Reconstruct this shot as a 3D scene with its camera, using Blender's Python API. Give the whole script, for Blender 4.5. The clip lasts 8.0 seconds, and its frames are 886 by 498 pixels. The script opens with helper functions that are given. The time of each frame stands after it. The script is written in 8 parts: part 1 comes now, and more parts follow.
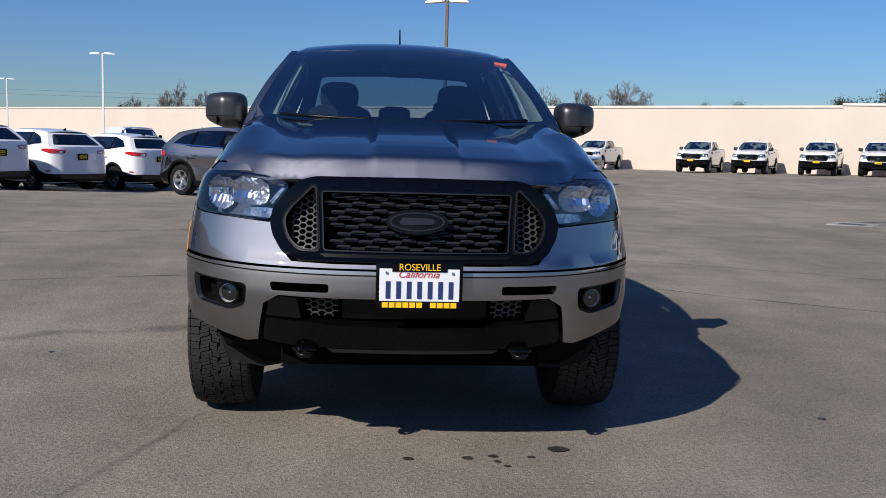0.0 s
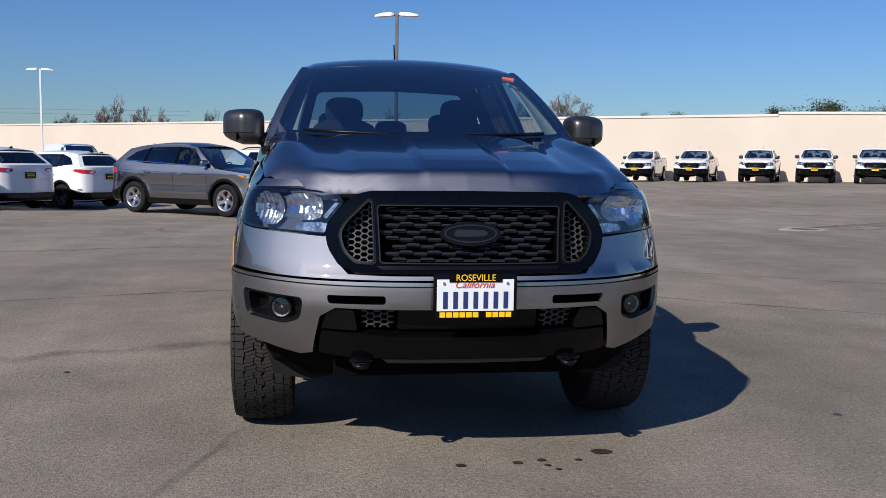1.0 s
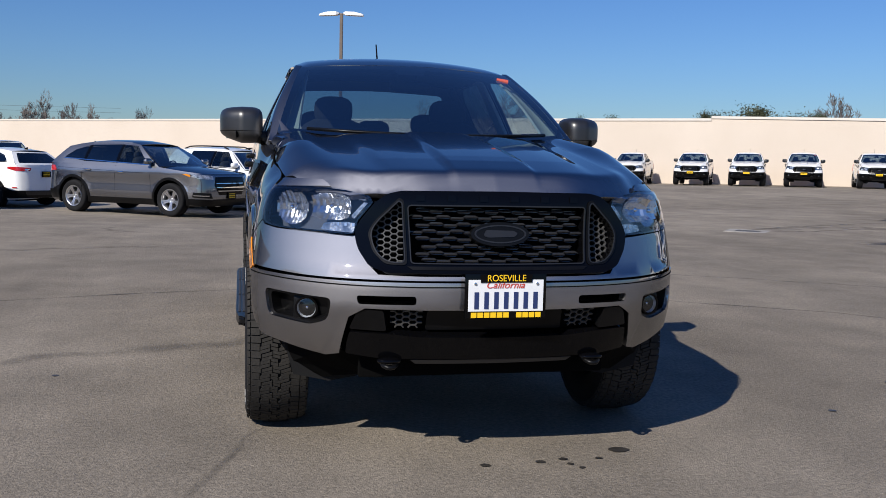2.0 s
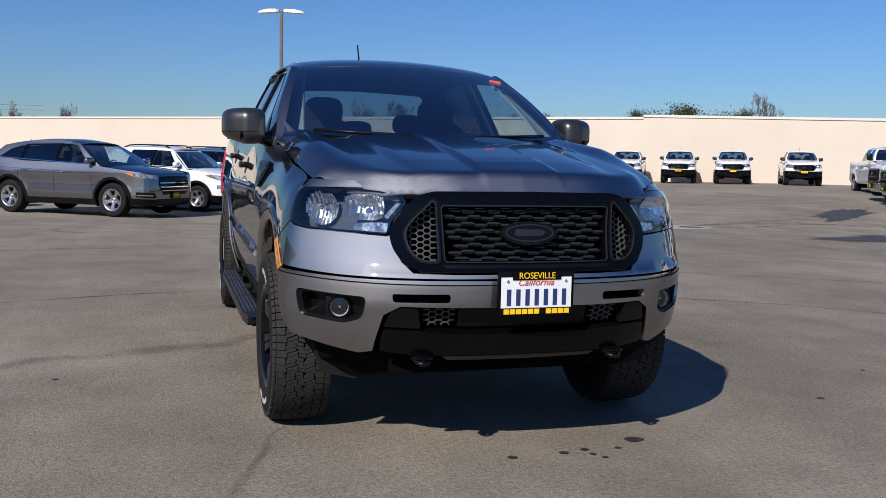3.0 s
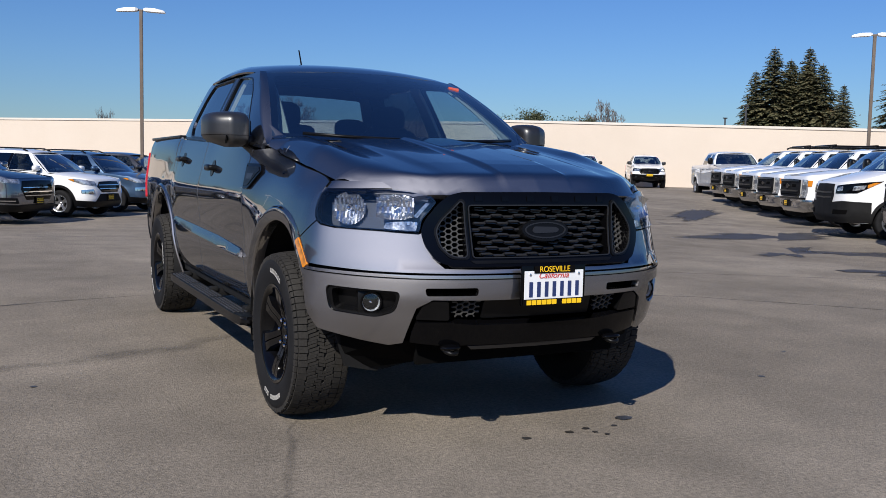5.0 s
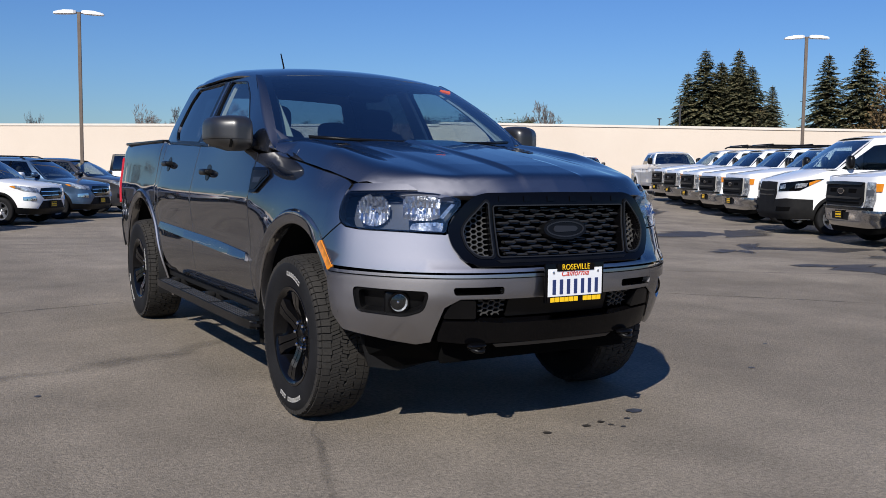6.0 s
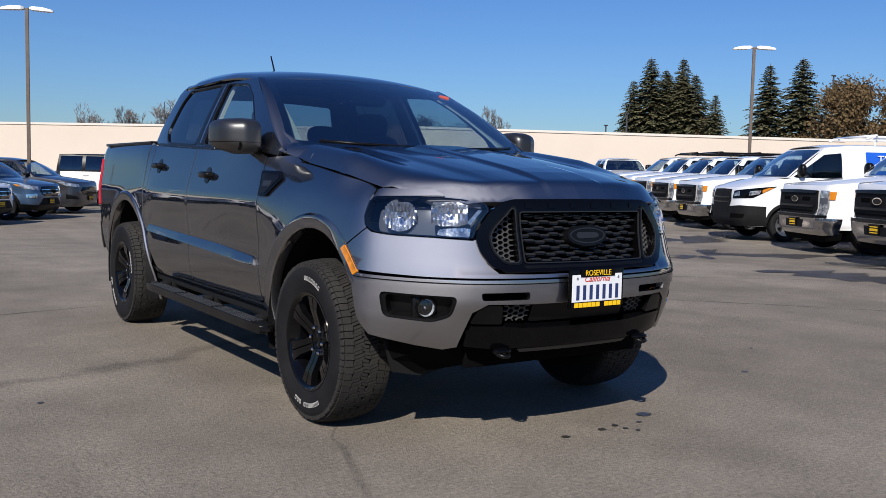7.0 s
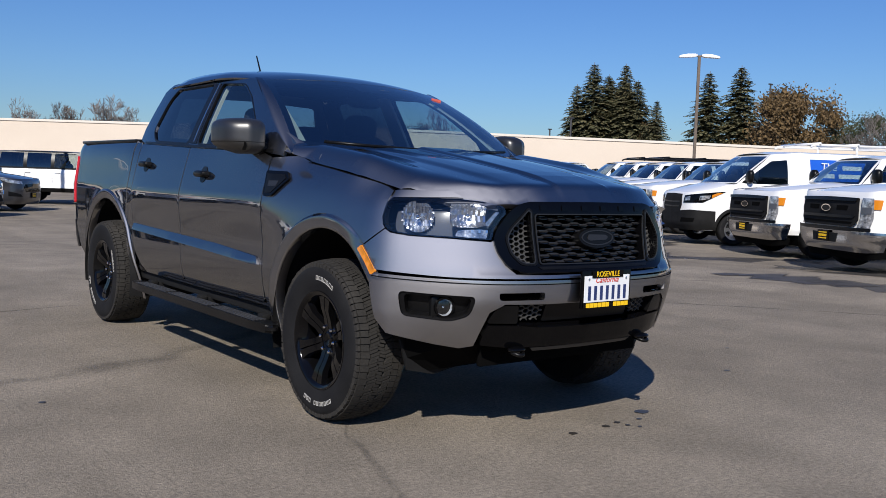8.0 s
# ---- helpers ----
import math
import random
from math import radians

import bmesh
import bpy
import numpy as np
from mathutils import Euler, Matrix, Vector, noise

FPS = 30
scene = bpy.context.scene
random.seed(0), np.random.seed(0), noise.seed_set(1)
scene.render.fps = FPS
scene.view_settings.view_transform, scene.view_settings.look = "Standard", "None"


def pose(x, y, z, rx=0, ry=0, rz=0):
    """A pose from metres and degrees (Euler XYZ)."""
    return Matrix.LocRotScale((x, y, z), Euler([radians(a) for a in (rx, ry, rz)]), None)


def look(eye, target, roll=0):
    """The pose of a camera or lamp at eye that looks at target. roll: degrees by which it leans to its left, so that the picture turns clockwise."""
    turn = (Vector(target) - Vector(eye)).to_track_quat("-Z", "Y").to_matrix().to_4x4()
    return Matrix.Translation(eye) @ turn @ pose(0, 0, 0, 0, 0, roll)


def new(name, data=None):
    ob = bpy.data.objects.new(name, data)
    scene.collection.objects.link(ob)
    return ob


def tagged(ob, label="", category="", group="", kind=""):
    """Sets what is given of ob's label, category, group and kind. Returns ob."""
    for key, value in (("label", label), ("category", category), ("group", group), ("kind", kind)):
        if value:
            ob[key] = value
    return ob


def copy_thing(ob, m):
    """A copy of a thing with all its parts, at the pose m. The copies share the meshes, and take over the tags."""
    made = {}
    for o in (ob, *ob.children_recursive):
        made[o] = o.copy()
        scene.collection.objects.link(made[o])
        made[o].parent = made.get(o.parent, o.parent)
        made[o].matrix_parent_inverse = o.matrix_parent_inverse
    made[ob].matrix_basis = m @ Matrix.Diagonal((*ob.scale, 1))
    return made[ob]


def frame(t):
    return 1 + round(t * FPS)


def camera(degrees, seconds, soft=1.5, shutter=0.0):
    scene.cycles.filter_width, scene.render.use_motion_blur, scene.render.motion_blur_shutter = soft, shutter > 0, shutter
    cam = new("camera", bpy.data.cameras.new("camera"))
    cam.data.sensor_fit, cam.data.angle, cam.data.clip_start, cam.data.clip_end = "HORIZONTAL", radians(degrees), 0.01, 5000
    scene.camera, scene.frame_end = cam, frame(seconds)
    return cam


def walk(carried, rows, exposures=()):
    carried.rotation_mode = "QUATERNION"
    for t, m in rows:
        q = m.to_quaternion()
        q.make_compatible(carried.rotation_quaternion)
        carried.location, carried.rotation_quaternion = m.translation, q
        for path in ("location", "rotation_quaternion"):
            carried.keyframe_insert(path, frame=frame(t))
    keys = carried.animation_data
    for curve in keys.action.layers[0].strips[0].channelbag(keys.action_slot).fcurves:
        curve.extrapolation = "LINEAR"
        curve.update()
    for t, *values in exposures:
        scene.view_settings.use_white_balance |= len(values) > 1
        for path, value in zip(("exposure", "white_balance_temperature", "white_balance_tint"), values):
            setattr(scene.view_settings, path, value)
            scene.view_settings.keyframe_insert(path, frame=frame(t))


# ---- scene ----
cam = camera(51.4, 8.0, soft=0.5)
PATH = [
    (0, (-0.178, -4.231, 1.192), (-0.014, -2.25, 0.968), 1.6),
    (0.5, (-0.392, -4.263, 1.188), (-0.184, -2.284, 0.985), 0.8),
    (1, (-0.595, -4.275, 1.189), (-0.306, -2.305, 0.994), 0.8),
    (1.5, (-0.765, -4.229, 1.18), (-0.406, -2.271, 0.989), 1.3),
    (3, (-1.333, -4.205, 1.186), (-0.759, -2.299, 0.994), 1.2),
    (3.5, (-1.518, -4.24, 1.186), (-0.882, -2.353, 0.999), 1.7),
    (4, (-1.7, -4.234, 1.169), (-0.998, -2.37, 0.985), 1.3),
    (4.5, (-1.892, -4.204, 1.166), (-1.107, -2.373, 0.985), 1.1),
    (5, (-2.075, -4.18, 1.167), (-1.196, -2.393, 0.99), 1.2),
    (6.5, (-2.583, -3.987, 1.155), (-1.536, -2.291, 0.989), 0.6),
    (7, (-2.725, -3.905, 1.162), (-1.623, -2.243, 1.002), 1.2),
    (7.5, (-2.87, -3.838, 1.151), (-1.716, -2.212, 0.998), 1.7),
    (8, (-3.034, -3.784, 1.156), (-1.828, -2.196, 1.003), 1.9),
]
walk(cam, [(t, look(eye, target, roll)) for t, eye, target, roll in PATH])

# ---- daylight: clear winter sky, sun behind and left of the camera ----
SUN_FROM = Vector((-1.27, -1.18, 1.33)).normalized()
SUN_EL = math.asin(SUN_FROM.z)
world = bpy.data.worlds.new("clear_sky")
scene.world = world
world.use_nodes = True
wn, wl = world.node_tree.nodes, world.node_tree.links
wn.clear()
sky = wn.new("ShaderNodeTexSky")
sky.sky_type = "NISHITA"
sky.sun_disc = False
sky.sun_elevation = SUN_EL
sky.sun_rotation = math.atan2(SUN_FROM.x, SUN_FROM.y)
sky.air_density, sky.dust_density, sky.ozone_density = 1.25, 0.0, 1.5
bg = wn.new("ShaderNodeBackground")
bg.inputs["Strength"].default_value = 0.062
wo = wn.new("ShaderNodeOutputWorld")
vivid = wn.new("ShaderNodeHueSaturation")
vivid.inputs["Saturation"].default_value = 1.12
wl.new(sky.outputs["Color"], vivid.inputs["Color"])
tint = wn.new("ShaderNodeVectorMath")
tint.operation = "MULTIPLY"
tint.inputs[1].default_value = (0.545, 0.855, 1.52)
wl.new(vivid.outputs["Color"], tint.inputs[0])
wl.new(tint.outputs["Vector"], bg.inputs["Color"])
wl.new(bg.outputs["Background"], wo.inputs["Surface"])

sun_data = bpy.data.lights.new("sun", "SUN")
sun_data.energy = 5.6
sun_data.angle = radians(0.53)
sun_data.color = (1.0, 0.95, 0.88)
sun = new("sun", sun_data)
sun.matrix_world = look(SUN_FROM * 60, (0, 0, 0))
scene.view_settings.exposure = 0.0

# ---- materials ----
def shader(name, base=(0.5, 0.5, 0.5), rough=0.5, metal=0.0, **extra):
    m = bpy.data.materials.new(name)
    m.use_nodes = True
    b = m.node_tree.nodes["Principled BSDF"]
    b.inputs["Base Color"].default_value = (*base, 1)
    b.inputs["Roughness"].default_value = rough
    b.inputs["Metallic"].default_value = metal
    for key, value in extra.items():
        b.inputs[key.replace("_", " ")].default_value = value
    return m


def node(m, kind, **inputs):
    n = m.node_tree.nodes.new(kind)
    for key, value in inputs.items():
        n.inputs[key.replace("_", " ")].default_value = value
    return n


def wire(m, a, b):
    m.node_tree.links.new(a, b)


def mottle(m, low, high, scale, detail=6.0, fine=0.0, fine_scale=90.0, bump=0.0, bump_scale=200.0, rough=None):
    """Two scales of colour variation, grain and relief on a material, by object coordinates."""
    b = m.node_tree.nodes["Principled BSDF"]
    co = node(m, "ShaderNodeTexCoord")
    big = node(m, "ShaderNodeTexNoise", Scale=scale, Detail=detail, Roughness=0.6)
    wire(m, co.outputs["Object"], big.inputs["Vector"])
    ramp = node(m, "ShaderNodeValToRGB")
    ramp.color_ramp.elements[0].position, ramp.color_ramp.elements[1].position = 0.3, 0.7
    ramp.color_ramp.elements[0].color, ramp.color_ramp.elements[1].color = (*low, 1), (*high, 1)
    wire(m, big.outputs["Fac"], ramp.inputs["Fac"])
    out = ramp.outputs["Color"]
    if fine:
        grain = node(m, "ShaderNodeTexNoise", Scale=fine_scale, Detail=3.0)
        wire(m, co.outputs["Object"], grain.inputs["Vector"])
        rng = node(m, "ShaderNodeMapRange", From_Min=0.25, From_Max=0.75, To_Min=1 - fine, To_Max=1 + fine)
        wire(m, grain.outputs["Fac"], rng.inputs["Value"])
        mul = node(m, "ShaderNodeVectorMath")
        mul.operation = "MULTIPLY"
        wire(m, out, mul.inputs[0])
        wire(m, rng.outputs["Result"], mul.inputs[1])
        out = mul.outputs["Vector"]
    wire(m, out, b.inputs["Base Color"])
    if bump:
        bn = node(m, "ShaderNodeTexNoise", Scale=bump_scale, Detail=4.0)
        wire(m, co.outputs["Object"], bn.inputs["Vector"])
        bu = node(m, "ShaderNodeBump", Strength=bump, Distance=0.01)
        wire(m, bn.outputs["Fac"], bu.inputs["Height"])
        wire(m, bu.outputs["Normal"], b.inputs["Normal"])
    if rough:
        rr = node(m, "ShaderNodeMapRange", From_Min=0.3, From_Max=0.7, To_Min=rough[0], To_Max=rough[1])
        wire(m, big.outputs["Fac"], rr.inputs["Value"])
        wire(m, rr.outputs["Result"], b.inputs["Roughness"])
    return m


def car_paint(name, base, metal, rough=0.38, coat=1.0, flop=1.0):
    """Flake paint under a clear coat; flop is how much of its colour the flake keeps at a slant."""
    m = shader(name, base, rough, metal, Coat_Weight=coat, Coat_Roughness=0.025, Coat_IOR=1.52)
    b = m.node_tree.nodes["Principled BSDF"]
    b.inputs["Specular Tint"].default_value = (flop, flop, flop, 1)
    co = node(m, "ShaderNodeTexCoord")
    flake = node(m, "ShaderNodeTexNoise", Scale=900.0, Detail=1.0)
    wire(m, co.outputs["Object"], flake.inputs["Vector"])
    rng = node(m, "ShaderNodeMapRange", From_Min=0.3, From_Max=0.7, To_Min=rough - 0.05, To_Max=rough + 0.06)
    wire(m, flake.outputs["Fac"], rng.inputs["Value"])
    wire(m, rng.outputs["Result"], b.inputs["Roughness"])
    dust = node(m, "ShaderNodeTexNoise", Scale=2.2, Detail=8.0, Roughness=0.65)
    wire(m, co.outputs["Object"], dust.inputs["Vector"])
    dr = node(m, "ShaderNodeMapRange", From_Min=0.35, From_Max=0.75, To_Min=0.004, To_Max=0.03)
    wire(m, dust.outputs["Fac"], dr.inputs["Value"])
    wire(m, dr.outputs["Result"], b.inputs["Coat Roughness"])
    return m


def glazing(name, tint, gloss=1.0, base=0.065):
    """A thin pane: tinted see-through, with mirror gloss by Fresnel."""
    m = bpy.data.materials.new(name)
    m.use_nodes = True
    nt = m.node_tree
    nt.nodes.clear()
    out = nt.nodes.new("ShaderNodeOutputMaterial")
    clear = nt.nodes.new("ShaderNodeBsdfTransparent")
    clear.inputs["Color"].default_value = (*tint, 1)
    shine = nt.nodes.new("ShaderNodeBsdfGlossy")
    shine.inputs["Roughness"].default_value = 0.01
    shine.inputs["Color"].default_value = (gloss, gloss, gloss, 1)
    edge = nt.nodes.new("ShaderNodeLayerWeight")
    edge.inputs["Blend"].default_value = 0.5
    power = nt.nodes.new("ShaderNodeMath")
    power.operation = "POWER"
    power.inputs[1].default_value = 5.0
    nt.links.new(edge.outputs["Facing"], power.inputs[0])
    amount = nt.nodes.new("ShaderNodeMath")
    amount.operation = "MULTIPLY_ADD"
    amount.inputs[1].default_value, amount.inputs[2].default_value = 0.99 - base, base
    nt.links.new(power.outputs["Value"], amount.inputs[0])
    mix = nt.nodes.new("ShaderNodeMixShader")
    nt.links.new(amount.outputs["Value"], mix.inputs["Fac"])
    nt.links.new(clear.outputs["BSDF"], mix.inputs[1])
    nt.links.new(shine.outputs["BSDF"], mix.inputs[2])
    nt.links.new(mix.outputs["Shader"], out.inputs["Surface"])
    return m


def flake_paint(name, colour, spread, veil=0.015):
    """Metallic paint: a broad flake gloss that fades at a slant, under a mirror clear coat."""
    m = bpy.data.materials.new(name)
    m.use_nodes = True
    nt = m.node_tree
    nt.nodes.clear()
    out = nt.nodes.new("ShaderNodeOutputMaterial")
    co = nt.nodes.new("ShaderNodeTexCoord")
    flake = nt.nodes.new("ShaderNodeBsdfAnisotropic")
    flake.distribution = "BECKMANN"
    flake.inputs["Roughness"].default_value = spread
    sparkle = node(m, "ShaderNodeTexNoise", Scale=700.0, Detail=2.0)
    wire(m, co.outputs["Object"], sparkle.inputs["Vector"])
    level = node(m, "ShaderNodeMapRange", From_Min=0.3, From_Max=0.7, To_Min=0.85, To_Max=1.15)
    wire(m, sparkle.outputs["Fac"], level.inputs["Value"])
    tone = nt.nodes.new("ShaderNodeVectorMath")
    tone.operation = "SCALE"
    tone.inputs[0].default_value = colour
    wire(m, level.outputs["Result"], tone.inputs["Scale"])
    wire(m, tone.outputs["Vector"], flake.inputs["Color"])
    dust = nt.nodes.new("ShaderNodeBsdfDiffuse")
    dust.inputs["Color"].default_value = (0.30, 0.28, 0.26, 1)
    film = node(m, "ShaderNodeTexNoise", Scale=2.4, Detail=8.0, Roughness=0.65)
    wire(m, co.outputs["Object"], film.inputs["Vector"])
    much = node(m, "ShaderNodeMapRange", From_Min=0.35, From_Max=0.75, To_Min=veil * 0.3, To_Max=veil * 2.0)
    wire(m, film.outputs["Fac"], much.inputs["Value"])
    body = nt.nodes.new("ShaderNodeMixShader")
    wire(m, much.outputs["Result"], body.inputs["Fac"])
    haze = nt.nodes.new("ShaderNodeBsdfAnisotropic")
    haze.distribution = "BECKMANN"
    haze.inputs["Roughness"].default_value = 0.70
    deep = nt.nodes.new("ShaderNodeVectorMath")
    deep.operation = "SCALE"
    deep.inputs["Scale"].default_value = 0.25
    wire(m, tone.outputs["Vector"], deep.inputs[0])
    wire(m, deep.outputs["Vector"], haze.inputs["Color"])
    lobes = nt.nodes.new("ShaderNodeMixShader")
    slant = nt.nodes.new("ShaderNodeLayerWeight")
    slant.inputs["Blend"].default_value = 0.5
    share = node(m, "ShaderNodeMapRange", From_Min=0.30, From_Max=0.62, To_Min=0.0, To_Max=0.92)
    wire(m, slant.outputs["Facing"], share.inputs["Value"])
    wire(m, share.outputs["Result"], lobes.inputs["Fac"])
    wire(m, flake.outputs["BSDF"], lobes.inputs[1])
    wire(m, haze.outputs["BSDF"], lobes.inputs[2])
    wire(m, lobes.outputs["Shader"], body.inputs[1])
    wire(m, dust.outputs["BSDF"], body.inputs[2])
    coat = nt.nodes.new("ShaderNodeBsdfAnisotropic")
    coat.inputs["Roughness"].default_value = 0.03
    coat.inputs["Color"].default_value = (1, 1, 1, 1)
    fres = nt.nodes.new("ShaderNodeFresnel")
    fres.inputs["IOR"].default_value = 2.6
    mix = nt.nodes.new("ShaderNodeMixShader")
    wire(m, fres.outputs["Fac"], mix.inputs["Fac"])
    wire(m, body.outputs["Shader"], mix.inputs[1])
    wire(m, coat.outputs["BSDF"], mix.inputs[2])
    wire(m, mix.outputs["Shader"], out.inputs["Surface"])
    return m


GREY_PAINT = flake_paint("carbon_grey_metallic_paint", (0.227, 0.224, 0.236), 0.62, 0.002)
WHITE_PAINT = car_paint("white_paint", (0.80, 0.80, 0.79), 0.0, 0.35)
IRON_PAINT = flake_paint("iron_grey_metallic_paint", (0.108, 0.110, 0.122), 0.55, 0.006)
BLUE_PAINT = car_paint("steel_blue_metallic_paint", (0.06, 0.11, 0.19), 0.6, 0.34)
DARK_PAINT = car_paint("dark_grey_metallic_paint", (0.055, 0.055, 0.06), 0.6, 0.34)
GLOSS_BLACK = shader("gloss_black_plastic", (0.002, 0.002, 0.0025), 0.05, 0.0, Specular_IOR_Level=0.20)
GRILLE_BLACK = shader("grille_black_plastic", (0.020, 0.020, 0.022), 0.17, 0.0, Specular_IOR_Level=1.0)
SATIN_BLACK = mottle(shader("satin_black_plastic", rough=0.32, Specular_IOR_Level=0.2), (0.003, 0.003, 0.0033), (0.006, 0.006, 0.0065), 6, fine=0.15, fine_scale=400, bump=0.05, bump_scale=900)
MATT_BLACK = mottle(shader("matt_black_plastic", rough=0.75, Specular_IOR_Level=0.2), (0.006, 0.006, 0.0065), (0.011, 0.011, 0.011), 5, fine=0.2, fine_scale=300, bump=0.08, bump_scale=700)
# near-black base holds voids, gaps and wheel wells at the level of deep shade
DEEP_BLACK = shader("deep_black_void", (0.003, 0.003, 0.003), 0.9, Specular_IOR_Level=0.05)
POD_GREY = shader("grey_honeycomb_plastic", (0.075, 0.073, 0.071), 0.42, 0.2)
MESH_GREY = shader("dark_grey_mesh", (0.028, 0.027, 0.027), 0.38, 0.3)
RUBBER = mottle(shader("tyre_rubber", rough=0.8, Specular_IOR_Level=0.25), (0.018, 0.017, 0.016), (0.038, 0.035, 0.031), 4, fine=0.25, fine_scale=120, bump=0.1, bump_scale=300)
RIM_BLACK = shader("gloss_black_alloy", (0.0025, 0.0025, 0.003), 0.09, 0.0, Specular_IOR_Level=0.28)
SIDEWALL = mottle(shader("tyre_sidewall_rubber", rough=0.75, Specular_IOR_Level=0.12), (0.009, 0.009, 0.010), (0.016, 0.016, 0.017), 5, fine=0.2, fine_scale=160, bump=0.05, bump_scale=300)
SILVER = shader("machined_alloy", (0.50, 0.50, 0.51), 0.28, 0.9)
# dark-to-bright mottle paints a headlamp's inner reflections into its colour
LAMP_SILVER = mottle(shader("mottled_headlamp", (0.5, 0.5, 0.52), 0.18, 0.55, Coat_Weight=1.0, Coat_Roughness=0.02), (0.045, 0.05, 0.06), (0.74, 0.75, 0.77), 13, detail=2.5, fine=0.35, fine_scale=55)
STEP_GREY = mottle(shader("worn_grey_step_plastic", rough=0.55), (0.022, 0.022, 0.024), (0.036, 0.036, 0.038), 8, fine=0.2, fine_scale=200)
CHROME = shader("chrome", (0.78, 0.78, 0.79), 0.06, 1.0)
BUMPER_CHROME = shader("road_worn_chrome", (0.50, 0.50, 0.51), 0.15, 1.0)
REFLECTOR = shader("lamp_reflector_chrome", (0.70, 0.71, 0.73), 0.24, 1.0)
# in these two lamp colours the mottle is painted facet reflection
MOTTLED_CHROME = mottle(shader("mottled_lamp_chrome", (0.3, 0.3, 0.32), 0.22, 0.85), (0.20, 0.205, 0.215), (0.72, 0.73, 0.75), 26, detail=3.0, fine=0.4, fine_scale=110, rough=(0.12, 0.35))
FOG_CHROME = mottle(shader("mottled_fog_reflector", (0.85, 0.87, 0.90), 0.25, 0.5), (0.35, 0.37, 0.40), (0.90, 0.92, 0.95), 45, detail=2.0)
AMBER = shader("amber_lens", (0.60, 0.20, 0.008), 0.2, 0.0, Coat_Weight=1.0, Coat_Roughness=0.03)
RED_LENS = shader("red_lens", (0.45, 0.012, 0.012), 0.16, 0.0, Coat_Weight=1.0, Coat_Roughness=0.03)
CLEAR_LENS = glazing("clear_lamp_lens", (0.93, 0.95, 0.97))
WINDSCREEN = glazing("windscreen_glass", (0.52, 0.64, 0.68), base=0.26)
REAR_GLASS = glazing("tinted_rear_glass", (0.34, 0.42, 0.50))
SIDE_GLASS = glazing("side_window_glass", (0.66, 0.74, 0.74))
PRIVACY = glazing("privacy_glass", (0.045, 0.055, 0.065), base=0.11)
CAR_GLASS = shader("dark_car_glass", (0.008, 0.012, 0.016), 0.03, 0.0, Specular_IOR_Level=0.5)
CLOTH = mottle(shader("charcoal_cloth", rough=0.95), (0.010, 0.010, 0.012), (0.018, 0.018, 0.020), 30, fine=0.3, fine_scale=500)
LINER_GREY = mottle(shader("grey_headliner_cloth", rough=0.95), (0.16, 0.16, 0.155), (0.20, 0.20, 0.19), 20, fine=0.1, fine_scale=300)
CABIN_BLACK = mottle(shader("black_cabin_plastic", rough=0.6), (0.007, 0.007, 0.008), (0.012, 0.012, 0.013), 9, fine=0.15, fine_scale=300)
TRIM_LIGHT = mottle(shader("light_grey_pillar_trim", rough=0.8), (0.50, 0.50, 0.44), (0.58, 0.57, 0.51), 9, fine=0.06, fine_scale=300)
YELLOW = shader("yellow_print", (0.90, 0.55, 0.01), 0.5)
PLATE_WHITE = mottle(shader("white_plate", rough=0.4), (0.74, 0.75, 0.76), (0.80, 0.81, 0.82), 14)
PLATE_BLUE = shader("navy_plate_print", (0.02, 0.035, 0.12), 0.45)
PLATE_RED = shader("red_plate_print", (0.55, 0.05, 0.03), 0.45)
STICKER_RED = shader("orange_red_sticker", (0.50, 0.09, 0.06), 0.55)
TYRE_PRINT = shader("white_tyre_print", (0.40, 0.39, 0.37), 0.7)
LED_GREY = shader("grey_badge_print", (0.035, 0.035, 0.037), 0.3, 0.5)

# ---- building helpers ----
from mathutils.geometry import delaunay_2d_cdt


def thing(name, label, category, group="", kind="", at=None):
    ob = tagged(new(name), label, category, group, kind)
    ob.empty_display_size = 0.2
    if at is not None:
        ob.matrix_basis = at
    return ob


def link(name, mesh, mat, parent, label=""):
    mesh.name = name
    if mat is not None and not mesh.materials:
        mesh.materials.append(mat)
    ob = new(name, mesh)
    if parent is not None:
        ob.parent = parent
    if label:
        ob["label"] = label
    return ob


def part(name, bm, mat, parent, label="", smooth=None):
    """One bmesh as one mesh object under a thing or a part. smooth: angle in degrees up to which edges are shaded smooth."""
    me = bpy.data.meshes.new(name)
    if smooth is not None:
        limit = radians(smooth)
        for f in bm.faces:
            f.smooth = True
        for e in bm.edges:
            e.smooth = len(e.link_faces) == 2 and e.calc_face_angle(9.0) < limit
    bm.to_mesh(me)
    bm.free()
    return link(name, me, mat, parent, label)


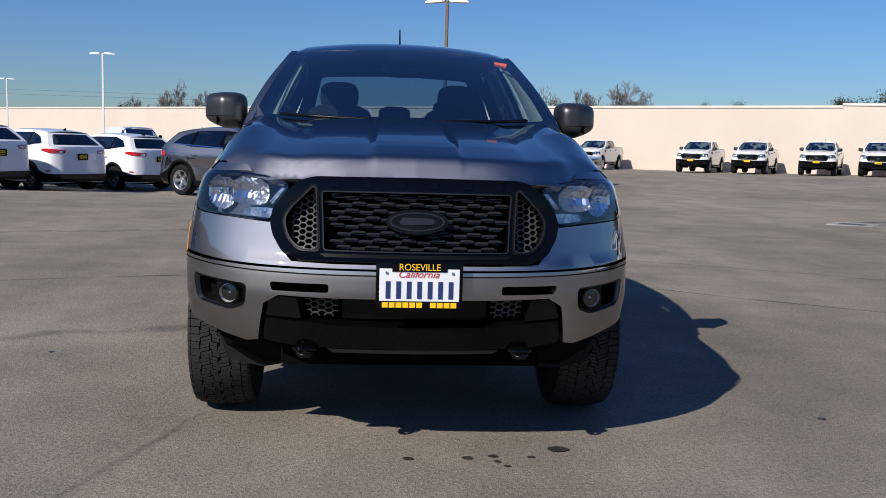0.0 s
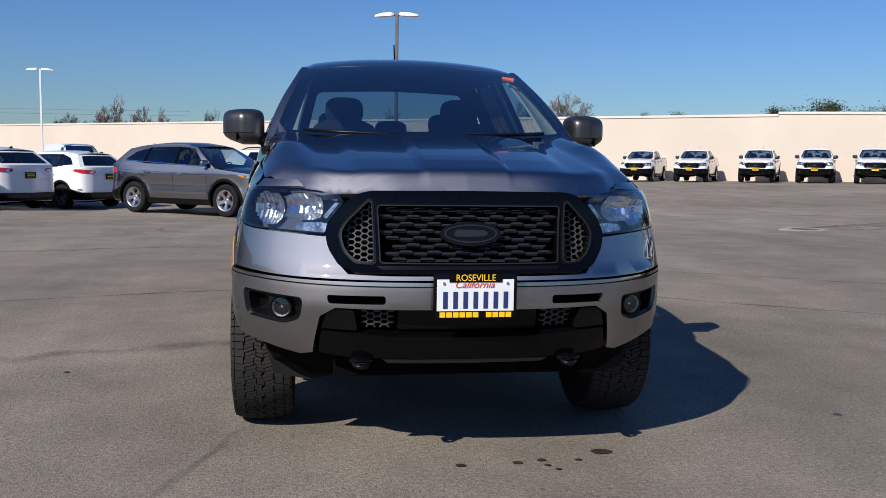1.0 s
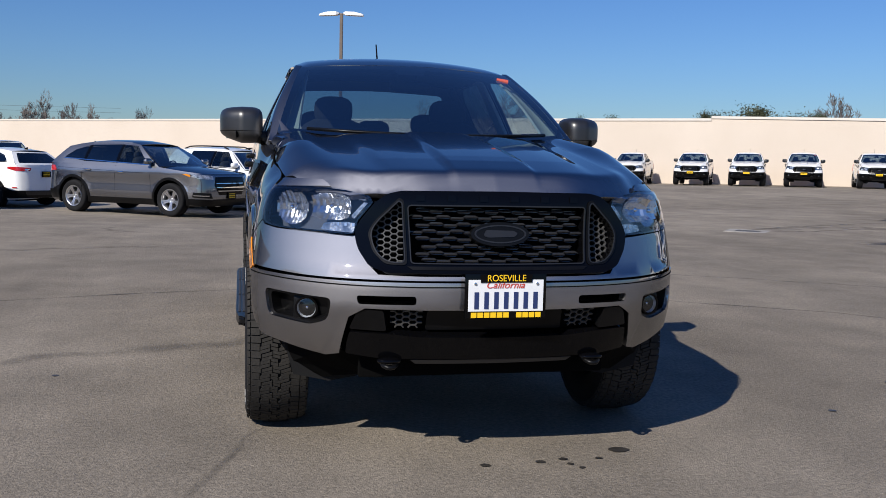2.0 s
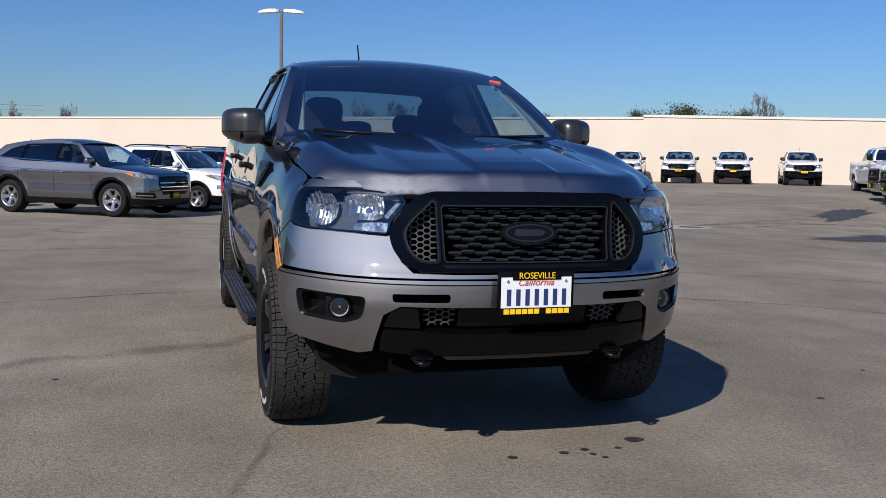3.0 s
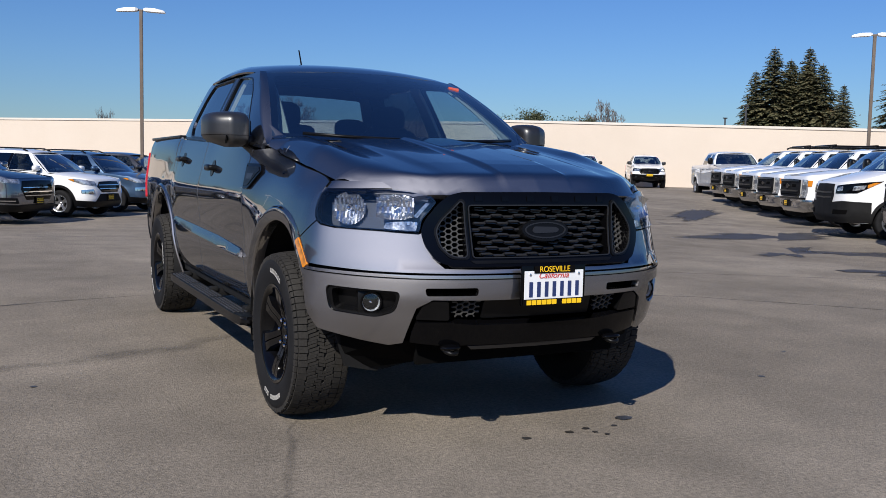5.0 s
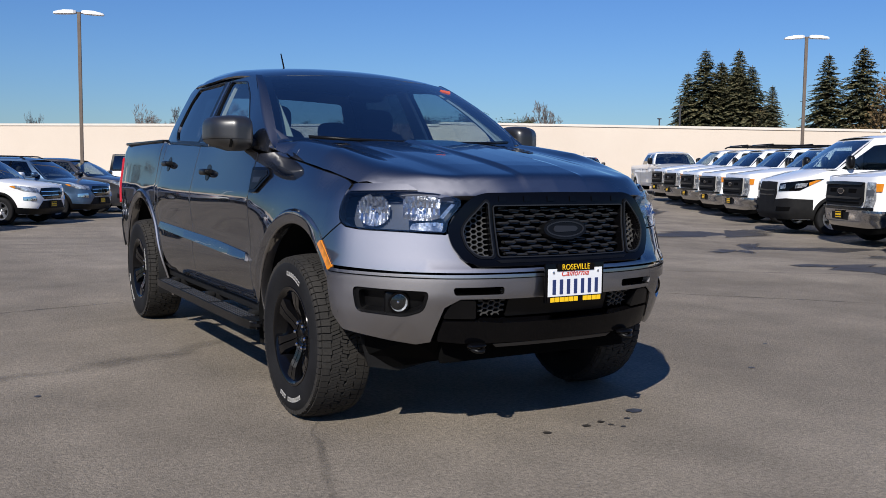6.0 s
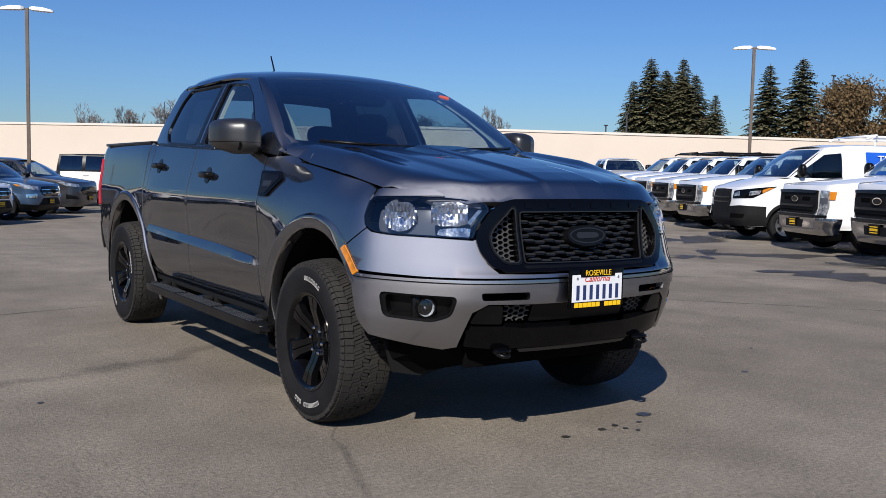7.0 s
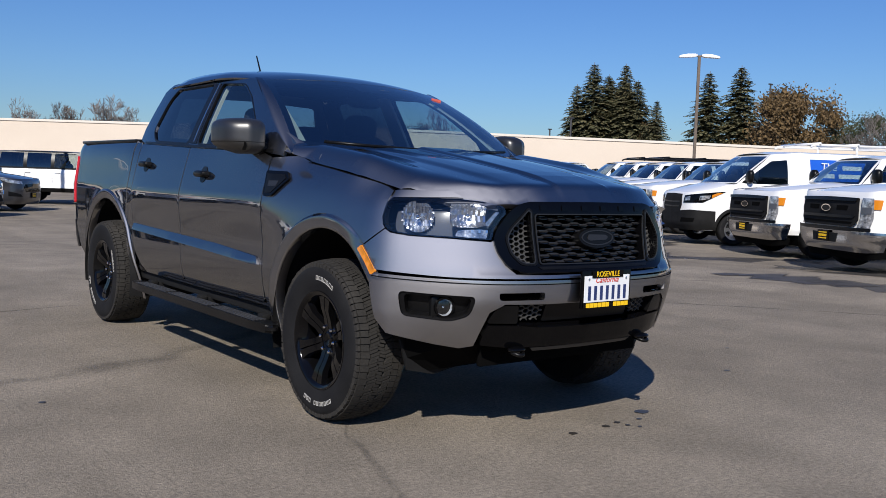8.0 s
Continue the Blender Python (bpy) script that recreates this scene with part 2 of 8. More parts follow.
def curve_through(xs, ys):
    """A shape-keeping cubic through the points, as a function of arrays."""
    x, y = np.array(xs, float), np.array(ys, float)
    h, s = np.diff(x), np.diff(y) / np.diff(x)
    m = np.zeros_like(x)
    m[0], m[-1] = s[0], s[-1]
    for i in range(1, len(x) - 1):
        m[i] = 0 if s[i - 1] * s[i] <= 0 else 3 * (h[i - 1] + h[i]) / ((2 * h[i] + h[i - 1]) / s[i - 1] + (h[i] + 2 * h[i - 1]) / s[i])

    def f(q):
        q = np.asarray(q, float)
        c = np.clip(q, x[0], x[-1])
        i = np.clip(np.searchsorted(x, c) - 1, 0, len(x) - 2)
        t = (c - x[i]) / h[i]
        v = (y[i] * (1 + 2 * t) * (1 - t) ** 2 + m[i] * h[i] * t * (1 - t) ** 2 + y[i + 1] * t * t * (3 - 2 * t) + m[i + 1] * h[i] * t * t * (t - 1))
        return v + (q - c) * np.where(q < c, m[0], m[-1])
    return f


def bend(pts, n=200):
    """A smooth line through plan points, evenly resampled."""
    p = np.array(pts, float)
    d = np.concatenate([[0], np.cumsum(np.linalg.norm(np.diff(p, axis=0), axis=1) ** 0.6)])
    q = np.linspace(0, d[-1], 4000)
    fine = []
    for k in range(2):
        y = p[:, k]
        m = np.gradient(y, d)
        i = np.clip(np.searchsorted(d, q) - 1, 0, len(d) - 2)
        h = d[i + 1] - d[i]
        t = (q - d[i]) / h
        fine.append(y[i] * (1 + 2 * t) * (1 - t) ** 2 + m[i] * h * t * (1 - t) ** 2 + y[i + 1] * t * t * (3 - 2 * t) + m[i + 1] * h * t * t * (t - 1))
    fine = np.stack(fine, 1)
    s = np.concatenate([[0], np.cumsum(np.linalg.norm(np.diff(fine, axis=0), axis=1))])
    u = np.linspace(0, s[-1], n)
    return u, np.interp(u, s, fine[:, 0]), np.interp(u, s, fine[:, 1])


class Shell:
    """The wrapped outer skin of a vehicle: a plan line from the nose's middle round to the tail's middle, and inset profiles by height.
    u: metres along the plan line, positive to the +x side; z: height."""

    def __init__(self, plan, stations):
        self.u, self.px, self.py = bend(plan, 500)
        tx, ty = np.gradient(self.px, self.u), np.gradient(self.py, self.u)
        k = np.ones(9) / 9
        tx, ty = (np.convolve(np.pad(t, 4, mode="edge"), k, mode="valid") for t in (tx, ty))
        tx[:3], ty[:3] = 1, 0
        n = np.hypot(tx, ty)
        self.nx, self.ny = ty / n, -tx / n
        self.su = np.array([self.at_y(y) if y is not None else self.at_x(x) for x, y, _ in stations])
        self.prof = [curve_through([a for a, _ in pr], [b for _, b in pr]) for _, _, pr in stations]
        self.flare = []

    def at_x(self, x):
        i = int(np.argmax(np.abs(self.px)))
        return float(np.interp(abs(x), self.px[:i], self.u[:i])) * (1 if x >= 0 else -1)

    def at_y(self, y):
        return float(np.interp(y, self.py, self.u))

    def inset(self, u, z):
        d = np.stack([f(z) for f in self.prof])
        su = self.su
        m = np.zeros_like(d)
        m[1:-1] = (d[2:] - d[:-2]) / (su[2:] - su[:-2])[:, None]
        c = np.clip(u, su[0], su[-1])
        i = np.clip(np.searchsorted(su, c) - 1, 0, len(su) - 2)
        h = su[i + 1] - su[i]
        t = (c - su[i]) / h
        r = np.arange(len(u))
        return d[i, r] * (1 + 2 * t) * (1 - t) ** 2 + m[i, r] * h * t * (1 - t) ** 2 + d[i + 1, r] * t * t * (3 - 2 * t) + m[i + 1, r] * h * t * t * (t - 1)

    def __call__(self, q):
        u, z = np.abs(q[:, 0]), q[:, 1]
        d = self.inset(u, z)
        x = np.interp(u, self.u, self.px) - d * np.interp(u, self.u, self.nx)
        y = np.interp(u, self.u, self.py) - d * np.interp(u, self.u, self.ny)
        for cy, cz, r0, r1, out in self.flare:
            far = np.hypot(y - cy, z - cz)
            x = x + out * np.clip((r1 - far) / (r1 - r0), 0, 1) ** 2 * (np.abs(y - cy) < 1.2)
        return np.stack([np.where(q[:, 0] >= 0, x, -x), y, z], 1)


def rounded(poly, r, n=4):
    """The polygon with its corners rounded by about r (a number, or one for each corner)."""
    out, c = [], len(poly)
    rs = r if isinstance(r, (list, tuple)) else [r] * c
    for i in range(c):
        a, b, d = (np.array(poly[(i + k) % c], float) for k in (-1, 0, 1))
        la, ld = np.linalg.norm(a - b), np.linalg.norm(d - b)
        k = min(rs[i], la * 0.48, ld * 0.48)
        if k < 1e-4:
            out.append(tuple(b))
            continue
        p, q = b + (a - b) / la * k, b + (d - b) / ld * k
        for t in np.linspace(0, 1, n + 1):
            out.append(tuple((1 - t) ** 2 * p + 2 * t * (1 - t) * b + t * t * q))
    return out


def stretched(poly, ku, kz):
    c = np.mean(np.array(poly, float), axis=0)
    return [tuple(c + (np.array(p) - c) * (ku, kz)) for p in poly]


def inset_poly(poly, d):
    """An anticlockwise outline moved inwards by d."""
    p = np.array(poly, float)
    e = np.roll(p, -1, 0) - p
    n = np.stack([-e[:, 1], e[:, 0]], 1) / np.maximum(np.linalg.norm(e, axis=1), 1e-9)[:, None]
    m = n + np.roll(n, 1, 0)
    m /= np.maximum(np.linalg.norm(m, axis=1), 1e-6)[:, None]
    return [tuple(v) for v in p + m * d]


def arc(cy, cz, r, a0, a1, n=24):
    return [(cy + r * math.cos(radians(a)), cz + r * math.sin(radians(a))) for a in np.linspace(a0, a1, n)]


def refine(poly, step):
    out = []
    for i, a in enumerate(poly):
        b = poly[(i + 1) % len(poly)]
        k = max(1, int(math.ceil(math.hypot(b[0] - a[0], b[1] - a[1]) / step)))
        out += [(a[0] + (b[0] - a[0]) * j / k, a[1] + (b[1] - a[1]) * j / k) for j in range(k)]
    return out


def inside(px, py, polys):
    res = np.zeros(len(px), bool)
    for poly in polys:
        p = np.array(poly)
        x0, y0 = p[:, 0], p[:, 1]
        x1, y1 = np.roll(x0, -1), np.roll(y0, -1)
        for a, b, c, d in zip(x0, y0, x1, y1):
            if b == d:
                continue
            hit = ((b > py) != (d > py)) & (px < (c - a) * (py - b) / (d - b) + a)
            res ^= hit
    return res


def skin(name, poly, fn, mat, parent, holes=(), off=0.0, lip=0.012, step=0.05, mirror=False, label="", back=False):
    """A panel: a flat outline with holes, laid on the surface fn, with its edges turned in by lip."""
    rings = [refine(poly, step)] + [refine(h, step) for h in holes]
    pts, edges = [], []
    for ring in rings:
        k = len(pts)
        pts += ring
        edges += [(k + i, k + (i + 1) % len(ring)) for i in range(len(ring))]
    lo, hi = np.min(rings[0], axis=0), np.max(rings[0], axis=0)
    gx, gy = np.meshgrid(np.arange(lo[0] + step / 2, hi[0], step), np.arange(lo[1] + step / 2, hi[1], step))
    gx, gy = gx.ravel(), gy.ravel()
    ok = inside(gx, gy, rings)
    if ok.any():
        b = np.array(pts)
        near = np.array([np.min((b[:, 0] - x) ** 2 + (b[:, 1] - y) ** 2) > (0.45 * step) ** 2 for x, y in zip(gx, gy)])
        ok &= near
    pts += list(zip(gx[ok], gy[ok]))
    vs, _, tris, *_ = delaunay_2d_cdt([Vector(p) for p in pts], edges, [], 0, 1e-5)
    v = np.array([(a.x, a.y) for a in vs])
    cen = np.array([v[list(t)].mean(0) for t in tris])
    keep = inside(cen[:, 0], cen[:, 1], rings)
    tris = [tuple(t) for t, k in zip(tris, keep) if k]
    e = 0.003
    p = fn(v)
    du, dv = fn(v + (e, 0)) - fn(v - (e, 0)), fn(v + (0, e)) - fn(v - (0, e))
    nrm = np.cross(du, dv)
    nrm /= np.maximum(np.linalg.norm(nrm, axis=1), 1e-9)[:, None]
    p = p + nrm * off
    count, once = {}, {}
    for t in tris:
        for a, b in zip(t, t[1:] + t[:1]):
            k = (min(a, b), max(a, b))
            count[k] = count.get(k, 0) + 1
            once[k] = (a, b)
    verts, norms, faces = p.tolist(), nrm.tolist(), list(tris)
    if lip:
        rim = [once[k] for k, c in count.items() if c == 1]
        base = len(verts)
        for a, b in rim:
            i = len(verts)
            ia, ib = p[a] - nrm[a] * lip, p[b] - nrm[b] * lip
            side = np.cross(p[b] - p[a], nrm[a])
            side = (side / max(np.linalg.norm(side), 1e-9)).tolist()
            verts += [p[a].tolist(), p[b].tolist(), ib.tolist(), ia.tolist()]
            norms += [side] * 4
            faces.append((i + 1, i, i + 3, i + 2))
    if back:
        k = len(verts)
        verts += (p - nrm * lip).tolist()
        norms += (-nrm).tolist()
        faces += [tuple(k + a for a in reversed(t)) for t in tris]
    if mirror:
        verts = [(-x, y, z) for x, y, z in verts]
        norms = [(-x, y, z) for x, y, z in norms]
        faces = [tuple(reversed(f)) for f in faces]
    me = bpy.data.meshes.new(name)
    me.from_pydata(verts, [], faces)
    me.polygons.foreach_set("use_smooth", [True] * len(me.polygons))
    me.normals_split_custom_set_from_vertices(norms)
    return link(name, me, mat, parent, label)


def pair(name, poly, fn, mat, parent, **kw):
    return [skin(name, poly, fn, mat, parent, mirror=m, **kw) for m in (False, True)]


def sym(half):
    """A whole outline from its +u half, listed anticlockwise from the bottom middle to the top middle."""
    return list(half) + [(-u, z) for u, z in reversed(half) if abs(u) > 1e-6]


def box(bm, x0, x1, y0, y1, z0, z1, bevel=0.0, m=None):
    r = bmesh.ops.create_cube(bm, size=1.0)
    vs = r["verts"]
    bmesh.ops.scale(bm, vec=(abs(x1 - x0), abs(y1 - y0), abs(z1 - z0)), verts=vs)
    bmesh.ops.translate(bm, vec=((x0 + x1) / 2, (y0 + y1) / 2, (z0 + z1) / 2), verts=vs)
    if bevel:
        es = list({e for v in vs for e in v.link_edges})
        out = bmesh.ops.bevel(bm, geom=es, offset=bevel, segments=2, profile=0.6, affect="EDGES", clamp_overlap=True)
        vs = list({v for f in out["faces"] for v in f.verts} | {v for v in vs if v.is_valid})
    if m is not None:
        bmesh.ops.transform(bm, matrix=m, verts=[v for v in vs if v.is_valid])
    return vs


def lathe(bm, prof, n=48, axis="X", arc_from=0.0, arc_to=360.0):
    """Turns a profile of (along the axis, radius) about the x, y or z axis."""
    full = abs(arc_to - arc_from) >= 359.9
    rings = []
    for i in range(n if full else n + 1):
        a = radians(arc_from + (arc_to - arc_from) * i / n)
        ca, sa = math.cos(a), math.sin(a)
        rings.append([bm.verts.new({"X": (t, r * ca, r * sa), "Y": (r * sa, t, r * ca), "Z": (r * ca, r * sa, t)}[axis]) for t, r in prof])
    for i in range(n):
        a, b = rings[i], rings[(i + 1) % len(rings)]
        for k in range(len(prof) - 1):
            try:
                bm.faces.new((a[k], a[k + 1], b[k + 1], b[k]))
            except ValueError:
                pass
    return rings


def prism(bm, poly, d0, d1, plane="YZ", m=None):
    """A straight prism of an outline in a plane, from d0 to d1 along the third axis."""
    def at(p, d):
        return {"YZ": (d, p[0], p[1]), "XZ": (p[0], d, p[1]), "XY": (p[0], p[1], d)}[plane]
    a = [bm.verts.new(at(p, d0)) for p in poly]
    b = [bm.verts.new(at(p, d1)) for p in poly]
    bm.faces.new(list(reversed(a)))
    bm.faces.new(b)
    for i in range(len(poly)):
        j = (i + 1) % len(poly)
        bm.faces.new((a[i], a[j], b[j], b[i]))
    if m is not None:
        bmesh.ops.transform(bm, matrix=m, verts=a + b)
    return a + b


def tube(bm, pts, r, n=8, caps=True):
    """A round tube along points; r may be one radius or one for each point."""
    rs = r if isinstance(r, (list, tuple)) else [r] * len(pts)
    pts = [Vector(p) for p in pts]
    rings, side = [], None
    for i, p in enumerate(pts):
        d = (pts[min(i + 1, len(pts) - 1)] - pts[max(i - 1, 0)]).normalized()
        if side is None:
            side = d.orthogonal().normalized()
        side = (side - d * side.dot(d)).normalized()
        up = d.cross(side)
        rings.append([bm.verts.new(p + (side * math.cos(a) + up * math.sin(a)) * rs[i]) for a in (math.tau * k / n for k in range(n))])
    for a, b in zip(rings, rings[1:]):
        for k in range(n):
            bm.faces.new((a[k], a[(k + 1) % n], b[(k + 1) % n], b[k]))
    if caps:
        bm.faces.new(list(reversed(rings[0])))
        bm.faces.new(rings[-1])
    return rings


def fresh():
    return bmesh.new()


def solid(name, parent, mat, *boxes, bevel=0.0, smooth=None, label="", m=None):
    bm = fresh()
    for b in boxes:
        box(bm, *b, bevel=bevel, m=m)
    bmesh.ops.recalc_face_normals(bm, faces=bm.faces)
    return part(name, bm, mat, parent, label, smooth)

# ---- the lot: ground, wall ----
WALL_DIR = Vector((0.766, -0.643, 0.0)).normalized()
WALL_N = Vector((0.643, 0.766, 0.0)).normalized()
WALL_AT = 52.0


def lift(x, y):
    """The lot's gentle fall: a little higher by the far wall, a little lower to the north-west."""
    d = x * WALL_N.x + y * WALL_N.y
    w = x * WALL_DIR.x + y * WALL_DIR.y
    def ease(a, b, v):
        t = min(1.0, max(0.0, (v - a) / (b - a)))
        return t * t * (3 - 2 * t)
    return 0.27 * ease(16, 44, d) * ease(-23, 1, w) - 0.24 * ease(5, 13, d) * ease(2.0, -9.0, w) * ease(45, 25, d) - 0.14 * ease(-17, -19.3, w) * ease(3, 8, d) * ease(45, 28, d) - 0.10 * ease(0.5, 3.5, w) * ease(7.5, 11.0, d) * ease(44, 30, d)


def lot(d, w, z=0.0):
    """The place d metres towards the wall and w metres along it."""
    p = WALL_N * d + WALL_DIR * w
    return Vector((p.x, p.y, lift(p.x, p.y) + z))


ASPHALT = bpy.data.materials.new("worn_asphalt")
ASPHALT.use_nodes = True
ground_bm = fresh()
gs = list(np.linspace(-60, 60, 81))
gs = [-900, -400, -150] + gs + [150, 400, 900]
gv = [[ground_bm.verts.new((x + 12, y + 18, lift(x + 12, y + 18) if abs(x) < 100 and abs(y) < 100 else 0)) for x in gs] for y in gs]
for j in range(len(gs) - 1):
    for i in range(len(gs) - 1):
        ground_bm.faces.new((gv[j][i], gv[j][i + 1], gv[j + 1][i + 1], gv[j + 1][i]))
ground = part("ground", ground_bm, ASPHALT, None, smooth=60)
tagged(ground, "worn grey-brown asphalt of a car lot", "ground", kind="structure")

STUCCO = mottle(shader("cream_stucco", rough=0.9), (0.58, 0.495, 0.405), (0.625, 0.54, 0.45), 0.25, fine=0.05, fine_scale=30, bump=0.15, bump_scale=60)
COPING = mottle(shader("pale_coping", rough=0.85), (0.60, 0.55, 0.48), (0.66, 0.60, 0.53), 1.5)

def ground_material():
    m = ASPHALT
    b = m.node_tree.nodes["Principled BSDF"]
    co = node(m, "ShaderNodeTexCoord")
    big = node(m, "ShaderNodeTexNoise", Scale=0.16, Detail=5.0, Roughness=0.6, Distortion=0.6)
    mid = node(m, "ShaderNodeTexNoise", Scale=1.3, Detail=8.0, Roughness=0.65)
    fine = node(m, "ShaderNodeTexNoise", Scale=85.0, Detail=4.0, Roughness=0.7)
    grit = node(m, "ShaderNodeTexNoise", Scale=46.0, Detail=7.0, Roughness=0.78)
    for n in (big, mid, fine, grit):
        wire(m, co.outputs["Object"], n.inputs["Vector"])
    r1 = node(m, "ShaderNodeValToRGB")
    e = r1.color_ramp.elements
    e[0].position, e[1].position = 0.36, 0.62
    e[0].color, e[1].color = (0.193, 0.164, 0.128, 1), (0.262, 0.225, 0.179, 1)
    wire(m, big.outputs["Fac"], r1.inputs["Fac"])
    r2 = node(m, "ShaderNodeMapRange", From_Min=0.3, From_Max=0.7, To_Min=0.78, To_Max=1.20)
    wire(m, mid.outputs["Fac"], r2.inputs["Value"])
    r3 = node(m, "ShaderNodeMapRange", From_Min=0.25, From_Max=0.75, To_Min=0.40, To_Max=1.58)
    wire(m, grit.outputs["Fac"], r3.inputs["Value"])
    turn = node(m, "ShaderNodeMapping")
    turn.inputs["Rotation"].default_value = (0, 0, radians(52))
    turn.inputs["Scale"].default_value = (0.9, 0.10, 1.0)
    wire(m, co.outputs["Object"], turn.inputs["Vector"])
    streak = node(m, "ShaderNodeTexNoise", Scale=1.0, Detail=6.0, Roughness=0.6, Distortion=0.4)
    wire(m, turn.outputs["Vector"], streak.inputs["Vector"])
    r4 = node(m, "ShaderNodeMapRange", From_Min=0.38, From_Max=0.66, To_Min=0.86, To_Max=1.07)
    wire(m, streak.outputs["Fac"], r4.inputs["Value"])
    c = node(m, "ShaderNodeMath")
    c.operation = "MULTIPLY"
    wire(m, r2.outputs["Result"], c.inputs[0])
    wire(m, r4.outputs["Result"], c.inputs[1])
    a = node(m, "ShaderNodeMath")
    a.operation = "MULTIPLY"
    wire(m, c.outputs["Value"], a.inputs[0])
    wire(m, r3.outputs["Result"], a.inputs[1])
    mul = node(m, "ShaderNodeVectorMath")
    mul.operation = "MULTIPLY"
    wire(m, r1.outputs["Color"], mul.inputs[0])
    wire(m, a.outputs["Value"], mul.inputs[1])
    wire(m, mul.outputs["Vector"], b.inputs["Base Color"])
    b.inputs["Roughness"].default_value = 0.88
    b.inputs["Specular IOR Level"].default_value = 0.3
    bu = node(m, "ShaderNodeBump", Strength=0.7, Distance=0.012)
    wire(m, fine.outputs["Fac"], bu.inputs["Height"])
    wire(m, bu.outputs["Normal"], b.inputs["Normal"])


ground_material()


def wall_run(name, w0, w1, top0, top1, d0=WALL_AT, thick=0.3):
    bm = fresh()
    a, b = WALL_DIR * w0 + WALL_N * d0, WALL_DIR * w1 + WALL_N * d0
    back = WALL_N * thick
    tops = [top0, top1, top1, top0]
    ring = [a, b, b + back, a + back]
    lo = [bm.verts.new((p.x, p.y, -0.3)) for p in ring]
    hi = [bm.verts.new((p.x, p.y, t)) for p, t in zip(ring, tops)]
    bm.faces.new(hi)
    for i in range(4):
        j = (i + 1) % 4
        bm.faces.new((lo[i], lo[j], hi[j], hi[i]))
    bmesh.ops.recalc_face_normals(bm, faces=bm.faces)
    wall = part(name, bm, STUCCO, None)
    tagged(wall, "long cream stucco wall round the lot, its unseen west run added", "wall", kind="structure")
    cb = fresh()
    front = -WALL_N * 0.06
    ring = [a + front, b + front, b + back - front, a + back - front]
    lo = [cb.verts.new((p.x, p.y, t + 0.002)) for p, t in zip(ring, tops)]
    hi = [cb.verts.new((p.x, p.y, t + 0.14)) for p, t in zip(ring, tops)]
    cb.faces.new(hi)
    cb.faces.new(list(reversed(lo)))
    for i in range(4):
        j = (i + 1) % 4
        cb.faces.new((lo[i], lo[j], hi[j], hi[i]))
    bmesh.ops.recalc_face_normals(cb, faces=cb.faces)
    part("coping", cb, COPING, wall)
    return wall


wall_run("wall_north", -120, -9.45, 3.88, 3.89)
wall_run("wall_north_middle", -9.45, 17.6, 4.02, 3.60)
wall_run("wall_north_east", 17.6, 90, 3.70, 3.1)

# ---- the pickup ----
R_PLAN = [(0, -0.955), (0.25, -0.946), (0.45, -0.914), (0.6, -0.855), (0.726, -0.760), (0.823, -0.645), (0.882, -0.542), (0.904, -0.44), (0.908, -0.3), (0.907, 0.0),
          (0.905, 0.6), (0.905, 1.2), (0.905, 2.0), (0.903, 2.8), (0.900, 3.4), (0.892, 3.9), (0.878, 4.12), (0.84, 4.22), (0.76, 4.245), (0.5, 4.25), (0.25, 4.25), (0, 4.25)]
R_NOSE = [(0.25, 0.20), (0.34, 0.14), (0.40, 0.092), (0.44, 0.070), (0.50, 0.052), (0.58, 0.026), (0.65, 0.005), (0.715, 0.001), (0.752, 0.006), (0.775, 0.021), (0.80, 0.031), (0.88, 0.05), (0.95, 0.062), (1.02, 0.068), (1.06, 0.075), (1.12, 0.12)]
R_CORNER = [(0.25, 0.18), (0.36, 0.110), (0.43, 0.073), (0.50, 0.044), (0.58, 0.019), (0.66, 0.002), (0.72, 0.000), (0.752, 0.003), (0.775, 0.016), (0.80, 0.024), (0.84, 0.033), (0.90, 0.047), (0.97, 0.060), (1.04, 0.078), (1.08, 0.10), (1.16, 0.16)]
R_FENDER = [(0.25, 0.10), (0.40, 0.035), (0.50, 0.012), (0.60, 0.0), (0.72, 0.0), (0.80, 0.006), (0.90, 0.022), (0.98, 0.042), (1.05, 0.068), (1.09, 0.105), (1.14, 0.16), (1.25, 0.28)]
R_ARCH = [(0.30, 0.06), (0.45, 0.02), (0.60, 0.008), (0.75, 0.006), (0.88, 0.012), (0.98, 0.028), (1.06, 0.05), (1.12, 0.08), (1.17, 0.115), (1.22, 0.17)]
R_DOOR = [(0.30, 0.10), (0.42, 0.065), (0.50, 0.04), (0.58, 0.024), (0.66, 0.016), (0.76, 0.020), (0.86, 0.012), (0.95, 0.002), (1.0, 0.002), (1.06, 0.014), (1.14, 0.034), (1.22, 0.055), (1.30, 0.078), (1.36, 0.10)]
R_BED = [(0.30, 0.10), (0.48, 0.05), (0.60, 0.030), (0.76, 0.022), (0.92, 0.016), (1.0, 0.016), (1.06, 0.024), (1.14, 0.036), (1.24, 0.050), (1.30, 0.064), (1.34, 0.085)]
R_COWL = [(0.30, 0.07), (0.45, 0.03), (0.60, 0.012), (0.75, 0.009), (0.88, 0.012), (0.98, 0.022), (1.06, 0.040), (1.12, 0.062), (1.17, 0.088), (1.22, 0.122), (1.26, 0.16)]
PICKUP = Shell(R_PLAN, [(0, None, R_NOSE), (0.45, None, R_NOSE), (0.72, None, R_CORNER), (0, -0.45, R_FENDER), (0, -0.15, R_ARCH), (0, 0.30, R_COWL), (0, 0.65, R_DOOR), (0, 1.6, R_DOOR), (0, 2.5, R_DOOR), (0, 2.9, R_BED), (0, 4.1, R_BED)])
